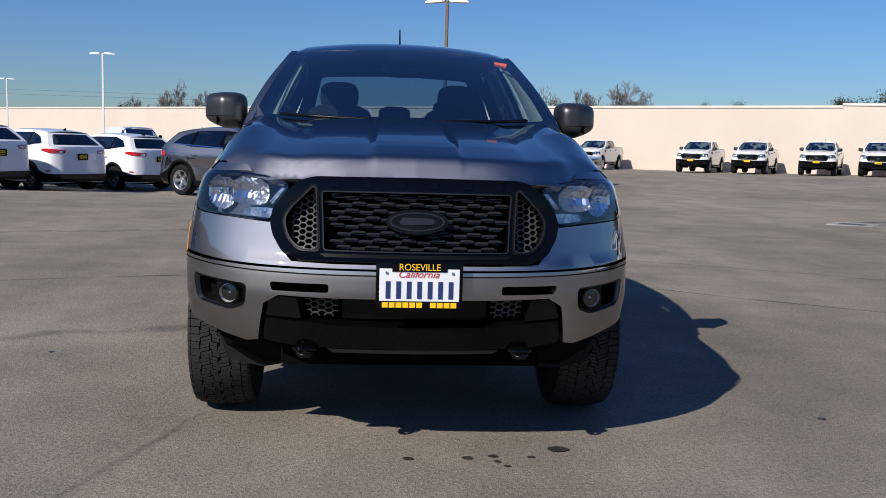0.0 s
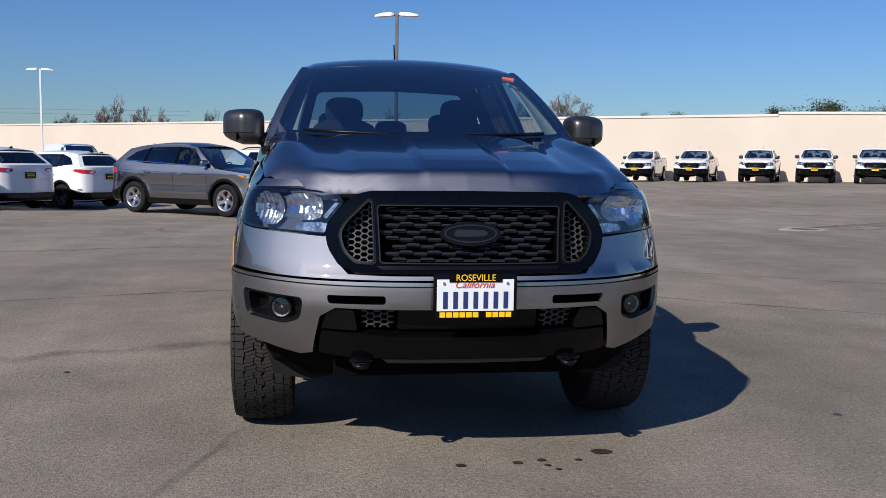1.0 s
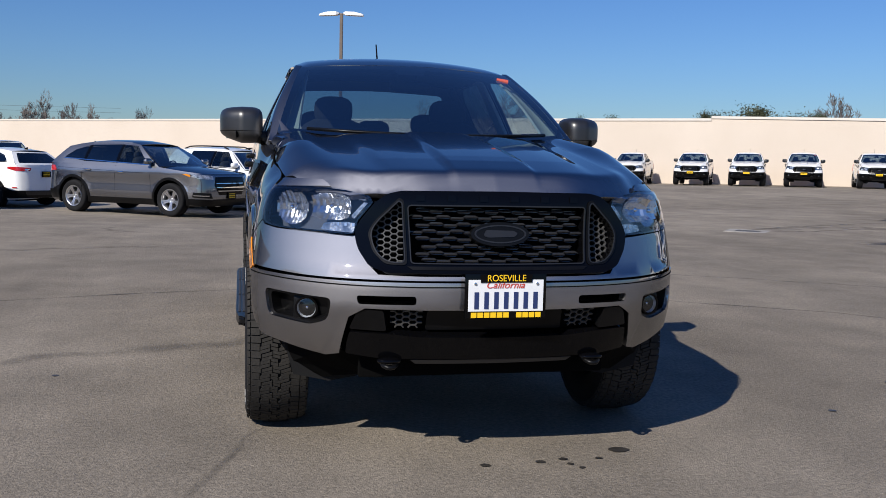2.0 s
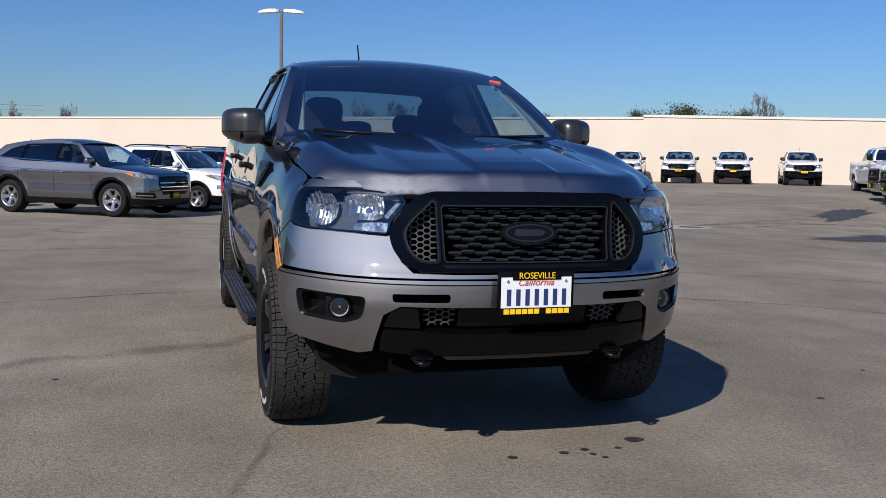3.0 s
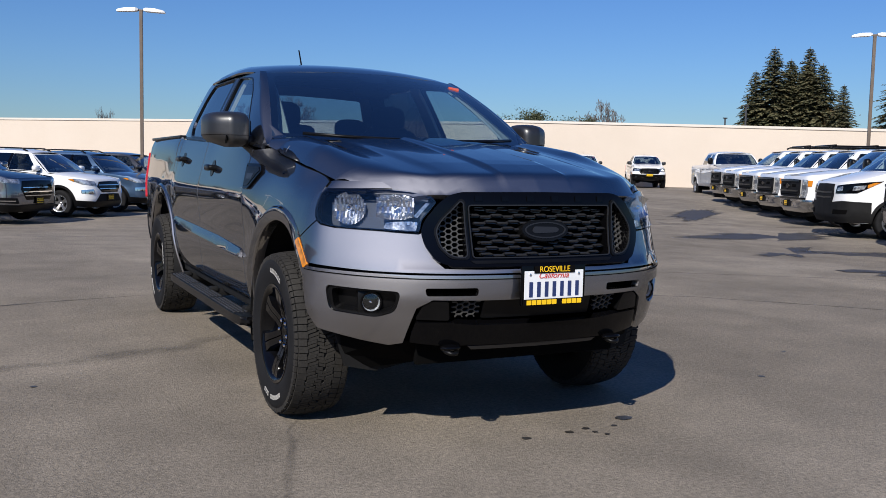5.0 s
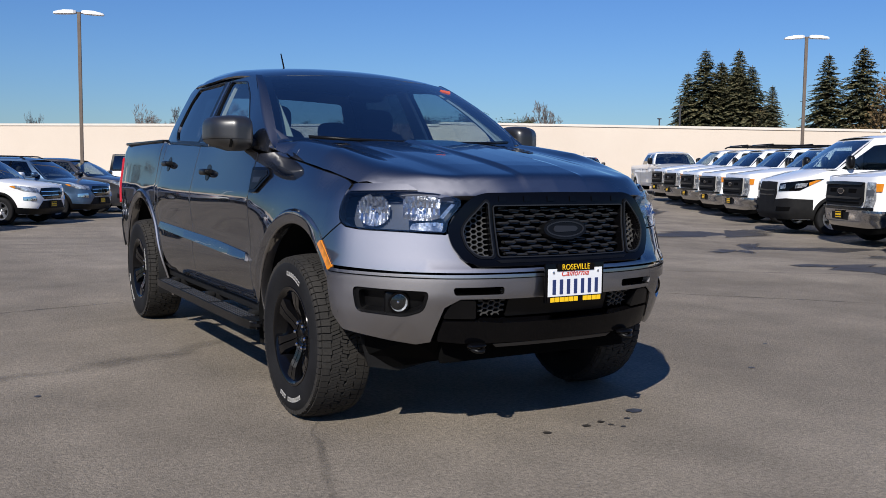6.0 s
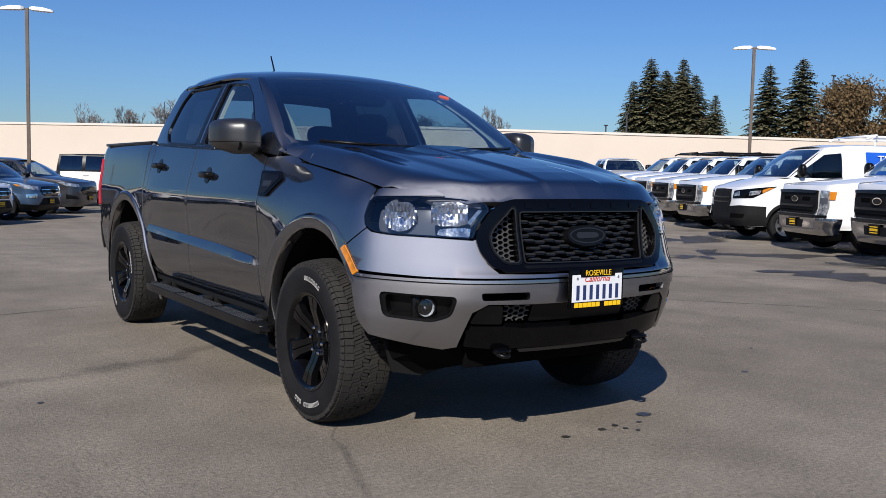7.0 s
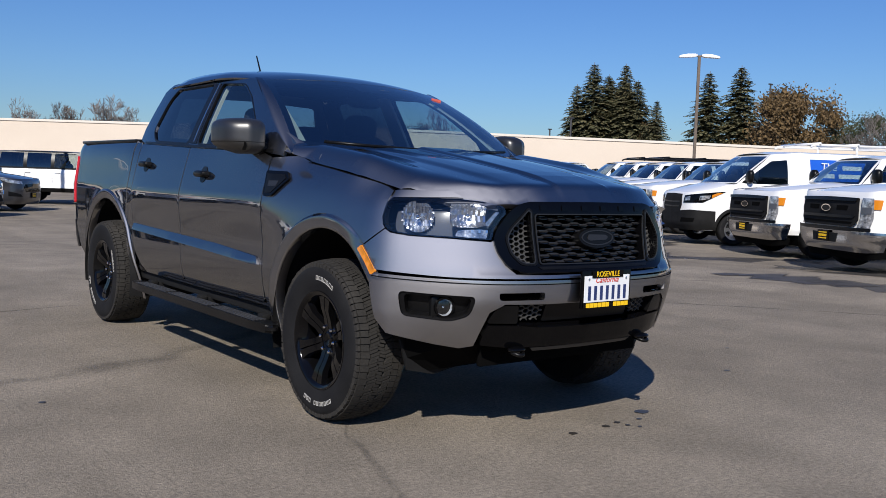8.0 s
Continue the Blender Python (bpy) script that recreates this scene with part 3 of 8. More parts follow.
FRONT_AXLE = -0.043
PICKUP.flare = [(FRONT_AXLE, 0.38, 0.53, 0.66, 0.004), (3.221, 0.38, 0.55, 0.68, 0.010)]


def fx(x, z):
    return (PICKUP.at_x(x), z)


def sy(y, z):
    return (PICKUP.at_y(y), z)


def side(pts):
    return [sy(y, z) for y, z in pts]


HOOD_X = curve_through([0, 0.25, 0.42, 0.55, 0.66, 0.735, 0.80], [-0.885, -0.878, -0.845, -0.775, -0.655, -0.515, -0.36])
HOOD_Z = curve_through([0, 0.3, 0.45, 0.6, 0.70, 0.80], [1.065, 1.064, 1.060, 1.068, 1.076, 1.072])


HOOD_EDGE_X = curve_through([-0.70, -0.486, -0.42, -0.30, -0.165, 0.03, 0.20, 0.34], [0.752, 0.775, 0.779, 0.788, 0.796, 0.792, 0.787, 0.784])
HOOD_EDGE_Z = curve_through([-0.70, -0.486, -0.42, -0.30, -0.165, 0.03, 0.30, 0.40], [1.045, 1.100, 1.115, 1.137, 1.159, 1.185, 1.216, 1.226])


def hood_height(a, y):
    fore = y - HOOD_X(a)
    eta = np.maximum(fore, 0)
    # a steep front facet, a crease, then the long slope up to the screen
    k = 0.012 + 0.022 * np.clip((a - 0.50) / 0.2, 0, 1)
    ramp = eta - k * np.logaddexp(0, (eta - 0.058) / k)
    t = np.clip((a - 0.54) / 0.22, 0, 1)
    z = HOOD_Z(a) + 1.22 * (1 - 0.62 * t * t * (3 - 2 * t)) * ramp + 0.19 * np.maximum(eta - 0.04, 0) - 0.034 * eta ** 2 + 0.75 * np.minimum(fore, 0)
    # shoulders that fall to the wings
    t = np.clip((a - 0.56) / 0.22, 0, 1)
    z = z - 0.014 * t ** 1.6 * np.clip(eta / 0.30, 0, 1)
    # a flat-topped centre dome with sharp flanks, and a softer swell outside it
    t = np.clip((0.185 - 0.02 * np.clip((y + 0.8) / 1.1, 0, 1) - a) / 0.032, 0, 1)
    z = z + 0.013 * t * (0.4 + 0.6 * t * (2 - t)) * np.clip(eta / 0.22, 0, 1)
    t = np.clip((0.44 + 0.06 * np.clip((y + 0.8) / 1.1, 0, 1) - a) / 0.07, 0, 1)
    return z + 0.007 * t * t * (3 - 2 * t) * np.clip(eta / 0.30, 0, 1)


def hood_fn(q):
    x, y = q[:, 0], q[:, 1]
    a = np.abs(x)
    z = hood_height(a, y)
    # the rounded shoulder that runs down to the shut line on the wing
    inner = 0.55 + 0 * a
    z0 = hood_height(inner, y)
    g0 = (z0 - hood_height(inner - 0.02, y)) / 0.02
    span = HOOD_EDGE_X(y) - inner
    t = np.clip((a - inner) / span, 0, 1.1)
    steep = 0.9 + 0.9 * np.clip((y + 0.50) / 0.40, 0, 1)
    side_z = z0 * (1 + 2 * t) * (1 - t) ** 2 + span * g0 * t * (1 - t) ** 2 + HOOD_EDGE_Z(y) * t * t * (3 - 2 * t) + span * steep * t * t * (1 - t)
    k = np.clip((y + 0.68) / 0.20, 0, 1)
    k = k * k * (3 - 2 * k) * (a > inner)
    return np.stack([x, y, z + (side_z - z) * k], 1)


def screen_fn(q):
    s, t = q[:, 0], q[:, 1]
    lo = np.stack([0.776 * s, 0.29 + 0.235 * s ** 2, 1.275 + 0.035 * s ** 2], 1)
    hi = np.stack([0.615 * s, 1.13 + 0.08 * s ** 2, 1.722 - 0.022 * s ** 2], 1)
    p = lo + (hi - lo) * t[:, None]
    bulge = 4 * t * (1 - t) * 0.028
    return p + np.stack([0 * s, -0.5 * bulge, 0.87 * bulge], 1)


ROOF_MID = curve_through([1.05, 1.13, 1.3, 1.55, 1.85, 2.15, 2.43, 2.60, 2.67], [1.695, 1.722, 1.766, 1.803, 1.826, 1.831, 1.824, 1.804, 1.775])


def roof_fn(q):
    x, y = q[:, 0], q[:, 1]
    a = np.abs(x)
    z = ROOF_MID(y) - 0.048 * (a / 0.62) ** 2.2 - (0.4 + 1.6 * np.clip((y - 1.2) / 0.9, 0, 1)) * np.clip(a - 0.56, 0, 1) ** 1.5
    return np.stack([x, y, z], 1)


CAB_X = curve_through([1.22, 1.30, 1.36, 1.50, 1.64, 1.72, 1.76, 1.80], [0.855, 0.828, 0.805, 0.742, 0.672, 0.628, 0.592, 0.53])


def cab_fn(q):
    """The leaning side of the cab above the waist, by y and z."""
    y, z = q[:, 0], q[:, 1]
    t = np.clip((0.95 - y) / 0.6, 0, 1)
    r = np.clip((y - 2.3) / 0.5, 0, 1)
    x = CAB_X(z) - 0.05 * t * t - 0.025 * r * r
    return np.stack([x, y, z], 1)


def backlight_fn(q):
    s, t = q[:, 0], q[:, 1]
    lo = np.stack([0.74 * s, 2.74 - 0.03 * s ** 2, 1.30 + 0 * s], 1)
    hi = np.stack([0.60 * s, 2.65 - 0.04 * s ** 2, 1.715 - 0.02 * s ** 2], 1)
    return lo + (hi - lo) * t[:, None]


def pickup_body(r, paint, trim, cladding):
    """The outer panels."""
    S = PICKUP
    skin("hood", sym([(0.0, -0.885), (0.25, -0.878), (0.42, -0.852), (0.55, -0.799), (0.66, -0.680), (0.742, -0.520), (0.770, -0.485), (0.777, -0.42), (0.786, -0.30), (0.795, -0.165), (0.791, 0.03), (0.786, 0.20), (0.782, 0.30), (0.70, 0.345), (0.45, 0.29), (0.2, 0.26), (0.0, 0.25)]), hood_fn, paint, r, step=0.018, lip=0.024)
    # dark shut line between hood and wings: a black strip paints the shaded gap
    cut = [(0.30, 1.214), (0.03, 1.183), (-0.165, 1.157), (-0.30, 1.136), (-0.42, 1.114), (-0.486, 1.099)]
    pair("hood_shut_line", side(cut) + side([(-0.492, 1.076), (-0.4885, 1.076), (-0.482, 1.0955)] + [(y, z - 0.0028) for y, z in reversed(cut[:-1])]), S, DEEP_BLACK, r, off=0.0015, lip=0.004, step=0.05, label="black strip drawn along the hood shut line")
    pair("hood_corner", [fx(0.675, 1.0785), fx(0.70, 1.079), sy(-0.505, 1.071), sy(-0.4895, 1.052), sy(-0.4835, 1.052), sy(-0.4835, 1.099), sy(-0.52, 1.104), fx(0.72, 1.104), fx(0.69, 1.090)], S, paint, r, off=-0.003, lip=0.012, step=0.03)
    front_arc = [p for p in arc(FRONT_AXLE, 0.385, 0.535, 124, -18, 34)]
    poly = side(front_arc) + side([(0.592, 0.24 + 0.24), (0.598, 0.6), (0.598, 1.235), (0.40, 1.246), (0.25, 1.205), (0.03, 1.180), (-0.165, 1.154), (-0.30, 1.133), (-0.42, 1.111), (-0.484, 1.097), (-0.488, 1.05), (-0.483, 0.985), (-0.497, 0.952), (-0.512, 0.938)])
    pair("fender", poly, S, paint, r, step=0.045, lip=0.02)
    # doors
    d1 = rounded(side([(0.608, 0.475), (1.735, 0.475), (1.735, 1.292), (0.70, 1.262), (0.608, 1.24)]), [0.05, 0.03, 0.004, 0.004, 0.01])
    d2 = rounded(side([(1.745, 0.475), (2.50, 0.475), (2.628, 0.62), (2.628, 1.325), (1.745, 1.292)]), [0.03, 0.05, 0.06, 0.01, 0.004])
    doors = []
    for m in (False, True):
        doors.append(skin("front_door", d1, S, paint, r, mirror=m, step=0.06))
        doors.append(skin("rear_door", d2, S, paint, r, mirror=m, step=0.06))
    pair("cab_corner", side([(2.638, 0.50), (2.735, 0.50), (2.735, 1.335), (2.638, 1.33)]), S, paint, r, step=0.06)
    pair("rocker_panel", side([(0.60, 0.445), (2.56, 0.445), (2.735, 0.495), (2.5, 0.470), (0.60, 0.470)]), S, paint, r, step=0.06, off=-0.008)
    # bed
    ra = arc(3.221, 0.385, 0.555, 196, -14, 34)
    pair("bed_side", side([(2.752, 0.50)]) + side(ra[1:-1]) + side([(4.02, 0.52), (4.17, 0.60), (4.20, 0.83), (4.205, 1.22), (4.17, 1.318), (4.10, 1.349), (2.752, 1.349)]), S, paint, r, step=0.06, lip=0.02)
    # nose: painted upper fascia, lower bumper
    upper = [fx(0, 0.742), fx(0.3, 0.742), fx(0.55, 0.745), fx(0.72, 0.748), sy(-0.432, 0.762)] + side(arc(FRONT_AXLE, 0.385, 0.538, 134, 125, 4)) + [sy(-0.516, 0.933), sy(-0.545, 0.919), sy(-0.62, 0.909), fx(0.70, 0.903), fx(0.56, 0.895), fx(0.548, 0.90), fx(0.535, 0.86), fx(0.50, 0.80), fx(0.455, 0.762), fx(0.3, 0.757), fx(0, 0.757)]
    skin("front_fascia", sym(upper), S, paint, r, step=0.04, lip=0.02)
    fog = rounded([fx(0.60, 0.665), sy(-0.585, 0.675), sy(-0.60, 0.575), fx(0.70, 0.560), fx(0.625, 0.585)], 0.03)
    fog = stretched(fog, 0.90, 1.06)
    slot = rounded([fx(0.315, 0.652), fx(0.525, 0.652), fx(0.53, 0.684), fx(0.315, 0.684)], 0.012)
    low = [fx(0, 0.632), fx(0.30, 0.632), fx(0.50, 0.636), fx(0.562, 0.60), fx(0.616, 0.45), fx(0.672, 0.438), fx(0.76, 0.453), sy(-0.548, 0.490), sy(-0.497, 0.55), sy(-0.474, 0.64), sy(-0.452, 0.746), fx(0.78, 0.740), fx(0.55, 0.736), fx(0, 0.733)]
    nslot = [(-u, z) for u, z in slot]
    nfog = [(-u, z) for u, z in fog]
    skin("front_bumper", sym(low), S, trim, r, holes=[slot, fog, nslot, nfog], step=0.035, lip=0.035)
    groove = [fx(0, 0.7165), fx(0.3, 0.7165), fx(0.55, 0.7195), fx(0.74, 0.723), sy(-0.475, 0.729), sy(-0.475, 0.733), fx(0.74, 0.7275), fx(0.55, 0.7235), fx(0.3, 0.7205), fx(0, 0.7205)]
    skin("bumper_groove", sym(groove), S, DEEP_BLACK, r, off=0.0012, lip=0.002, step=0.05)
    # roof and pillars
    skin("roof", rounded(sym([(0, 1.13), (0.35, 1.15), (0.605, 1.205), (0.635, 1.30), (0.645, 1.8), (0.645, 2.3), (0.622, 2.62), (0.3, 2.685), (0, 2.69)]), 0.03), roof_fn, paint, r, step=0.06, lip=0.012)
    gl1 = rounded([(0.86, 1.300), (1.655, 1.318), (1.70, 1.70), (1.34, 1.672), (1.16, 1.585), (0.90, 1.395)], [0.02, 0.03, 0.03, 0.06, 0.06, 0.03])
    gl2 = rounded([(1.79, 1.322), (2.40, 1.345), (2.52, 1.42), (2.505, 1.62), (2.435, 1.700), (1.80, 1.706)], [0.03, 0.06, 0.06, 0.05, 0.05, 0.03])
    frame_out = [(0.52, 1.245), (0.72, 1.265), (1.74, 1.295), (2.63, 1.328), (2.745, 1.337), (2.765, 1.44), (2.718, 1.70), (2.645, 1.752), (2.2, 1.764), (1.75, 1.750), (1.45, 1.728), (1.22, 1.70), (1.0, 1.58), (0.70, 1.395), (0.52, 1.30)]
    pair("cab_side", frame_out, cab_fn, paint, r, holes=[gl1, gl2], step=0.05, lip=0.02)
    for m in (False, True):
        doors.append(skin("front_side_window", gl1, cab_fn, SIDE_GLASS, r, mirror=m, off=-0.008, lip=0.004, step=0.1))
        doors.append(skin("rear_side_window", gl2, cab_fn, PRIVACY, r, mirror=m, off=-0.008, lip=0.004, step=0.1))
    skin("windscreen", sym([(0, 0.0), (0.99, 0.0), (0.985, 1.0), (0, 1.0)]), screen_fn, WINDSCREEN, r, step=0.1, lip=0.004)
    return doors



def lattice(name, poly, fn, mat, parent, cell, high, bar, off, depth, mirror=False, flat=0.28, label="", centre=0.0):
    """Stretched honeycomb bars inside an outline, laid on a surface. One mesh."""
    p = np.array(poly)
    lo, hi = p.min(0), p.max(0)
    pitch = cell * (0.5 + flat)
    segs = set()
    i0, i1 = int(math.floor((lo[0] - centre) / pitch)) - 1, int(math.ceil((hi[0] - centre) / pitch)) + 1
    for i in range(i0, i1 + 1):
        cx = centre + i * pitch
        k = 0
        z = lo[1] - high + (high / 2 if i % 2 else 0)
        while z < hi[1] + high:
            c = [(cx + cell / 2, z), (cx + cell * flat, z + high / 2), (cx - cell * flat, z + high / 2), (cx - cell / 2, z), (cx - cell * flat, z - high / 2), (cx + cell * flat, z - high / 2)]
            for a, b in zip(c, c[1:] + c[:1]):
                a, b = tuple(round(v, 4) for v in a), tuple(round(v, 4) for v in b)
                segs.add((min(a, b), max(a, b)))
            z += high
    segs = sorted(segs)
    mids = np.array([((a[0] + b[0]) / 2, (a[1] + b[1]) / 2) for a, b in segs])
    keep = inside(mids[:, 0], mids[:, 1], [poly])
    verts, faces = [], []
    for (a, b), k in zip(segs, keep):
        if not k:
            continue
        d = np.array(b) - np.array(a)
        n = np.array((-d[1], d[0])) / np.linalg.norm(d) * bar / 2
        q = np.array([np.array(a) - n, np.array(b) - n, np.array(b) + n, np.array(a) + n])
        e = 0.003
        nr = np.cross(fn(q + (e, 0)) - fn(q - (e, 0)), fn(q + (0, e)) - fn(q - (0, e)))
        nr /= np.linalg.norm(nr, axis=1)[:, None]
        s = fn(q)
        top, bot = s + nr * off, s + nr * (off - depth)
        m = len(verts)
        # the face of each bar is raised along its middle, so that it catches the light
        verts += top.tolist() + bot.tolist()
        faces += [(m, m + 1, m + 2, m + 3), (m, m + 4, m + 5, m + 1), (m + 2, m + 6, m + 7, m + 3), (m + 1, m + 5, m + 6, m + 2), (m + 3, m + 7, m + 4, m)]
    if mirror:
        verts = [(-x, y, z) for x, y, z in verts]
        faces = [tuple(reversed(f)) for f in faces]
    me = bpy.data.meshes.new(name)
    me.from_pydata(verts, [], faces)
    return link(name, me, mat, parent, label)


TYRE_PROFILE = [(-0.120, 0.236), (-0.128, 0.262), (-0.134, 0.300), (-0.134, 0.330), (-0.128, 0.352), (-0.114, 0.367), (-0.06, 0.379), (0.06, 0.379), (0.114, 0.367), (0.128, 0.352), (0.134, 0.330), (0.134, 0.300), (0.128, 0.262), (0.120, 0.236), (0.10, 0.215), (-0.10, 0.215), (-0.120, 0.236)]
MESHES = {}


def tyre_meshes():
    """Tyre carcass, tread and white side lettering bars, outer side towards -x, made once."""
    if "tyre" in MESHES:
        return
    bm = fresh()
    lathe(bm, TYRE_PROFILE, 64)
    bmesh.ops.recalc_face_normals(bm, faces=bm.faces)
    ob = part("tyre", bm, SIDEWALL, None, smooth=35)
    MESHES["tyre"] = ob.data
    bpy.data.objects.remove(ob)
    verts, faces = [], []

    def block(x0, x1, a0, a1, skew, r0, r1):
        k = len(verts)
        for r, g in ((r0, 0.0), (r1, 0.0008)):
            for x, a in ((x0 + g, a0), (x1 - g, a0), (x1 - g, a1), (x0 + g, a1)):
                ang = a + skew * (x - (x0 + x1) / 2) / 0.04 + (g * 2 if a == a0 else -g * 2)
                rr = r - 0.95 * x * x
                verts.append((x, rr * math.cos(ang), rr * math.sin(ang)))
        faces.extend([(k + 4, k + 5, k + 6, k + 7), (k, k + 1, k + 5, k + 4), (k + 1, k + 2, k + 6, k + 5), (k + 2, k + 3, k + 7, k + 6), (k + 3, k, k + 4, k + 7)])
    n = 74
    w = math.tau / n
    for i in range(n):
        a = w * i
        zig = 0.005 if i % 2 else -0.005
        # five ribs of siped blocks and a shoulder rib each side
        for half in (0, 0.5):
            b0, b1 = half + 0.03, half + 0.47
            block(-0.027 + zig, 0.004 + zig, a + b0 * w, a + b1 * w, 0.026, 0.379, 0.390)
            block(-0.072 + zig * 0.6, -0.0295 + zig, a + (b0 + 0.26) * w, a + (b1 + 0.26) * w, -0.030, 0.379, 0.390)
            block(0.0065 + zig, 0.050 + zig * 0.6, a + (b0 + 0.44) * w, a + (b1 + 0.44) * w, -0.030, 0.379, 0.390)
        block(0.053 + zig * 0.4, 0.091, a + 0.04 * w, a + 0.95 * w, 0.020, 0.379, 0.390)
        block(-0.114, -0.0745 + zig * 0.5, a + 0.04 * w, a + 0.95 * w, 0.006, 0.376, 0.390)
        block(0.0935, 0.120, a + 0.36 * w, a + 1.27 * w, 0.0, 0.374, 0.390)
        if i % 2:
            for x0, x1 in ((-0.1285, -0.116), (0.116, 0.1285)):
                block(x0, x1, a + 0.08 * w, a + 0.92 * w, 0.0, 0.362, 0.386)
                block(x0, x1, a + 1.06 * w, a + 1.90 * w, 0.0, 0.366, 0.384)
    me = bpy.data.meshes.new("tread")
    me.from_pydata(verts, [], faces)
    me.materials.append(RUBBER)
    MESHES["tread"] = me
    MESHES["print"] = []
    for start, count in ((radians(50), 7), (radians(202), 7), (radians(239.6), 3)):
        verts, faces = [], []

        def mark(a0, a1, r0, r1):
            k = len(verts)
            for x in (-0.1325, -0.1358):
                for a, r in ((a0, r0), (a1, r0), (a1, r1), (a0, r1)):
                    verts.append((x, r * math.cos(a), r * math.sin(a)))
            faces.extend([(k + 7, k + 6, k + 5, k + 4), (k, k + 1, k + 5, k + 4), (k + 1, k + 2, k + 6, k + 5), (k + 2, k + 3, k + 7, k + 6), (k + 3, k, k + 4, k + 7)])
        for i in range(count):
            # each character as the outline of its block, on a thin line that joins the word
            a = start + i * 0.082
            mark(a, a + 0.007, 0.292, 0.312)
            mark(a + 0.041, a + 0.048, 0.292, 0.312)
            mark(a + 0.007, a + 0.041, 0.3095, 0.312)
            mark(a + 0.007, a + 0.041, 0.292, 0.2945)
            if i:
                mark(a - 0.034, a, 0.2915, 0.2922)
        me = bpy.data.meshes.new("sidewall_print")
        me.from_pydata(verts, [], faces)
        me.materials.append(TYRE_PRINT)
        MESHES["print"].append(me)


def wheel_meshes(tag, spokes, mat, wide, dish):
    """A cast wheel's rim and spokes, outer side towards -x."""
    if tag in MESHES:
        return
    bm = fresh()
    lathe(bm, [(0.10, 0.212), (0.10, 0.19), (-0.07, 0.188), (-0.095, 0.205), (-0.112, 0.212), (-0.122, 0.222), (-0.124, 0.236), (-0.114, 0.242), (-0.10, 0.236)], 64)
    bmesh.ops.recalc_face_normals(bm, faces=bm.faces)
    ob = part("rim", bm, mat, None, smooth=40)
    MESHES[tag] = ob.data
    bpy.data.objects.remove(ob)
    bm = fresh()
    # one spoke, pointing along +y: broad at the rim, with a raised ridge each side of a shallow pocket
    rows = [(0.052, 0.040, -0.070), (0.10, 0.036, -0.082), (0.15, 0.040, -0.098 - dish), (0.19, 0.050 * wide, -0.108), (0.214, 0.058 * wide, -0.111)]
    for ridge in (-1, 1):
        rings = []
        for r, w, x in rows:
            c = ridge * w * 0.47
            h = w * 0.40
            rings.append([bm.verts.new((x + 0.030, r, c - h * 1.3)), bm.verts.new((x, r, c - h)), bm.verts.new((x, r, c + h)), bm.verts.new((x + 0.030, r, c + h * 1.3))])
        for a, b in zip(rings, rings[1:]):
            for k in range(3):
                bm.faces.new((a[k], a[k + 1], b[k + 1], b[k]))
        bm.faces.new(rings[-1])
    rings = []
    for r, w, x in rows:
        rings.append([bm.verts.new((x + 0.016, r, -w * 0.6)), bm.verts.new((x + 0.016, r, w * 0.6))])
    for a, b in zip(rings, rings[1:]):
        bm.faces.new((a[0], a[1], b[1], b[0]))
    bmesh.ops.recalc_face_normals(bm, faces=bm.faces)
    ob = part("spoke", bm, mat, None, smooth=30)
    MESHES[tag + "_spoke"] = ob.data
    bpy.data.objects.remove(ob)
    bm = fresh()
    lathe(bm, [(-0.02, 0.0), (-0.062, 0.0), (-0.070, 0.030), (-0.066, 0.038), (-0.060, 0.040), (-0.066, 0.048), (-0.070, 0.085), (-0.055, 0.095), (0.02, 0.10)], 36)
    bmesh.ops.recalc_face_normals(bm, faces=bm.faces)
    ob = part("hub", bm, mat, None, smooth=40)
    MESHES[tag + "_hub"] = ob.data
    bpy.data.objects.remove(ob)
    bm = fresh()
    lathe(bm, [(-0.06, 0.0095), (-0.088, 0.0095), (-0.094, 0.006), (-0.095, 0.0)], 6)
    bmesh.ops.recalc_face_normals(bm, faces=bm.faces)
    ob = part("wheel_nut", bm, CHROME, None)
    MESHES["nut"] = ob.data
    bpy.data.objects.remove(ob)
    bm = fresh()
    lathe(bm, [(0.0, 0.06), (0.0, 0.165), (0.024, 0.165), (0.024, 0.06)], 40)
    bmesh.ops.recalc_face_normals(bm, faces=bm.faces)
    ob = part("brake_disc", bm, MESH_GREY, None, smooth=30)
    MESHES["disc"] = ob.data
    bpy.data.objects.remove(ob)


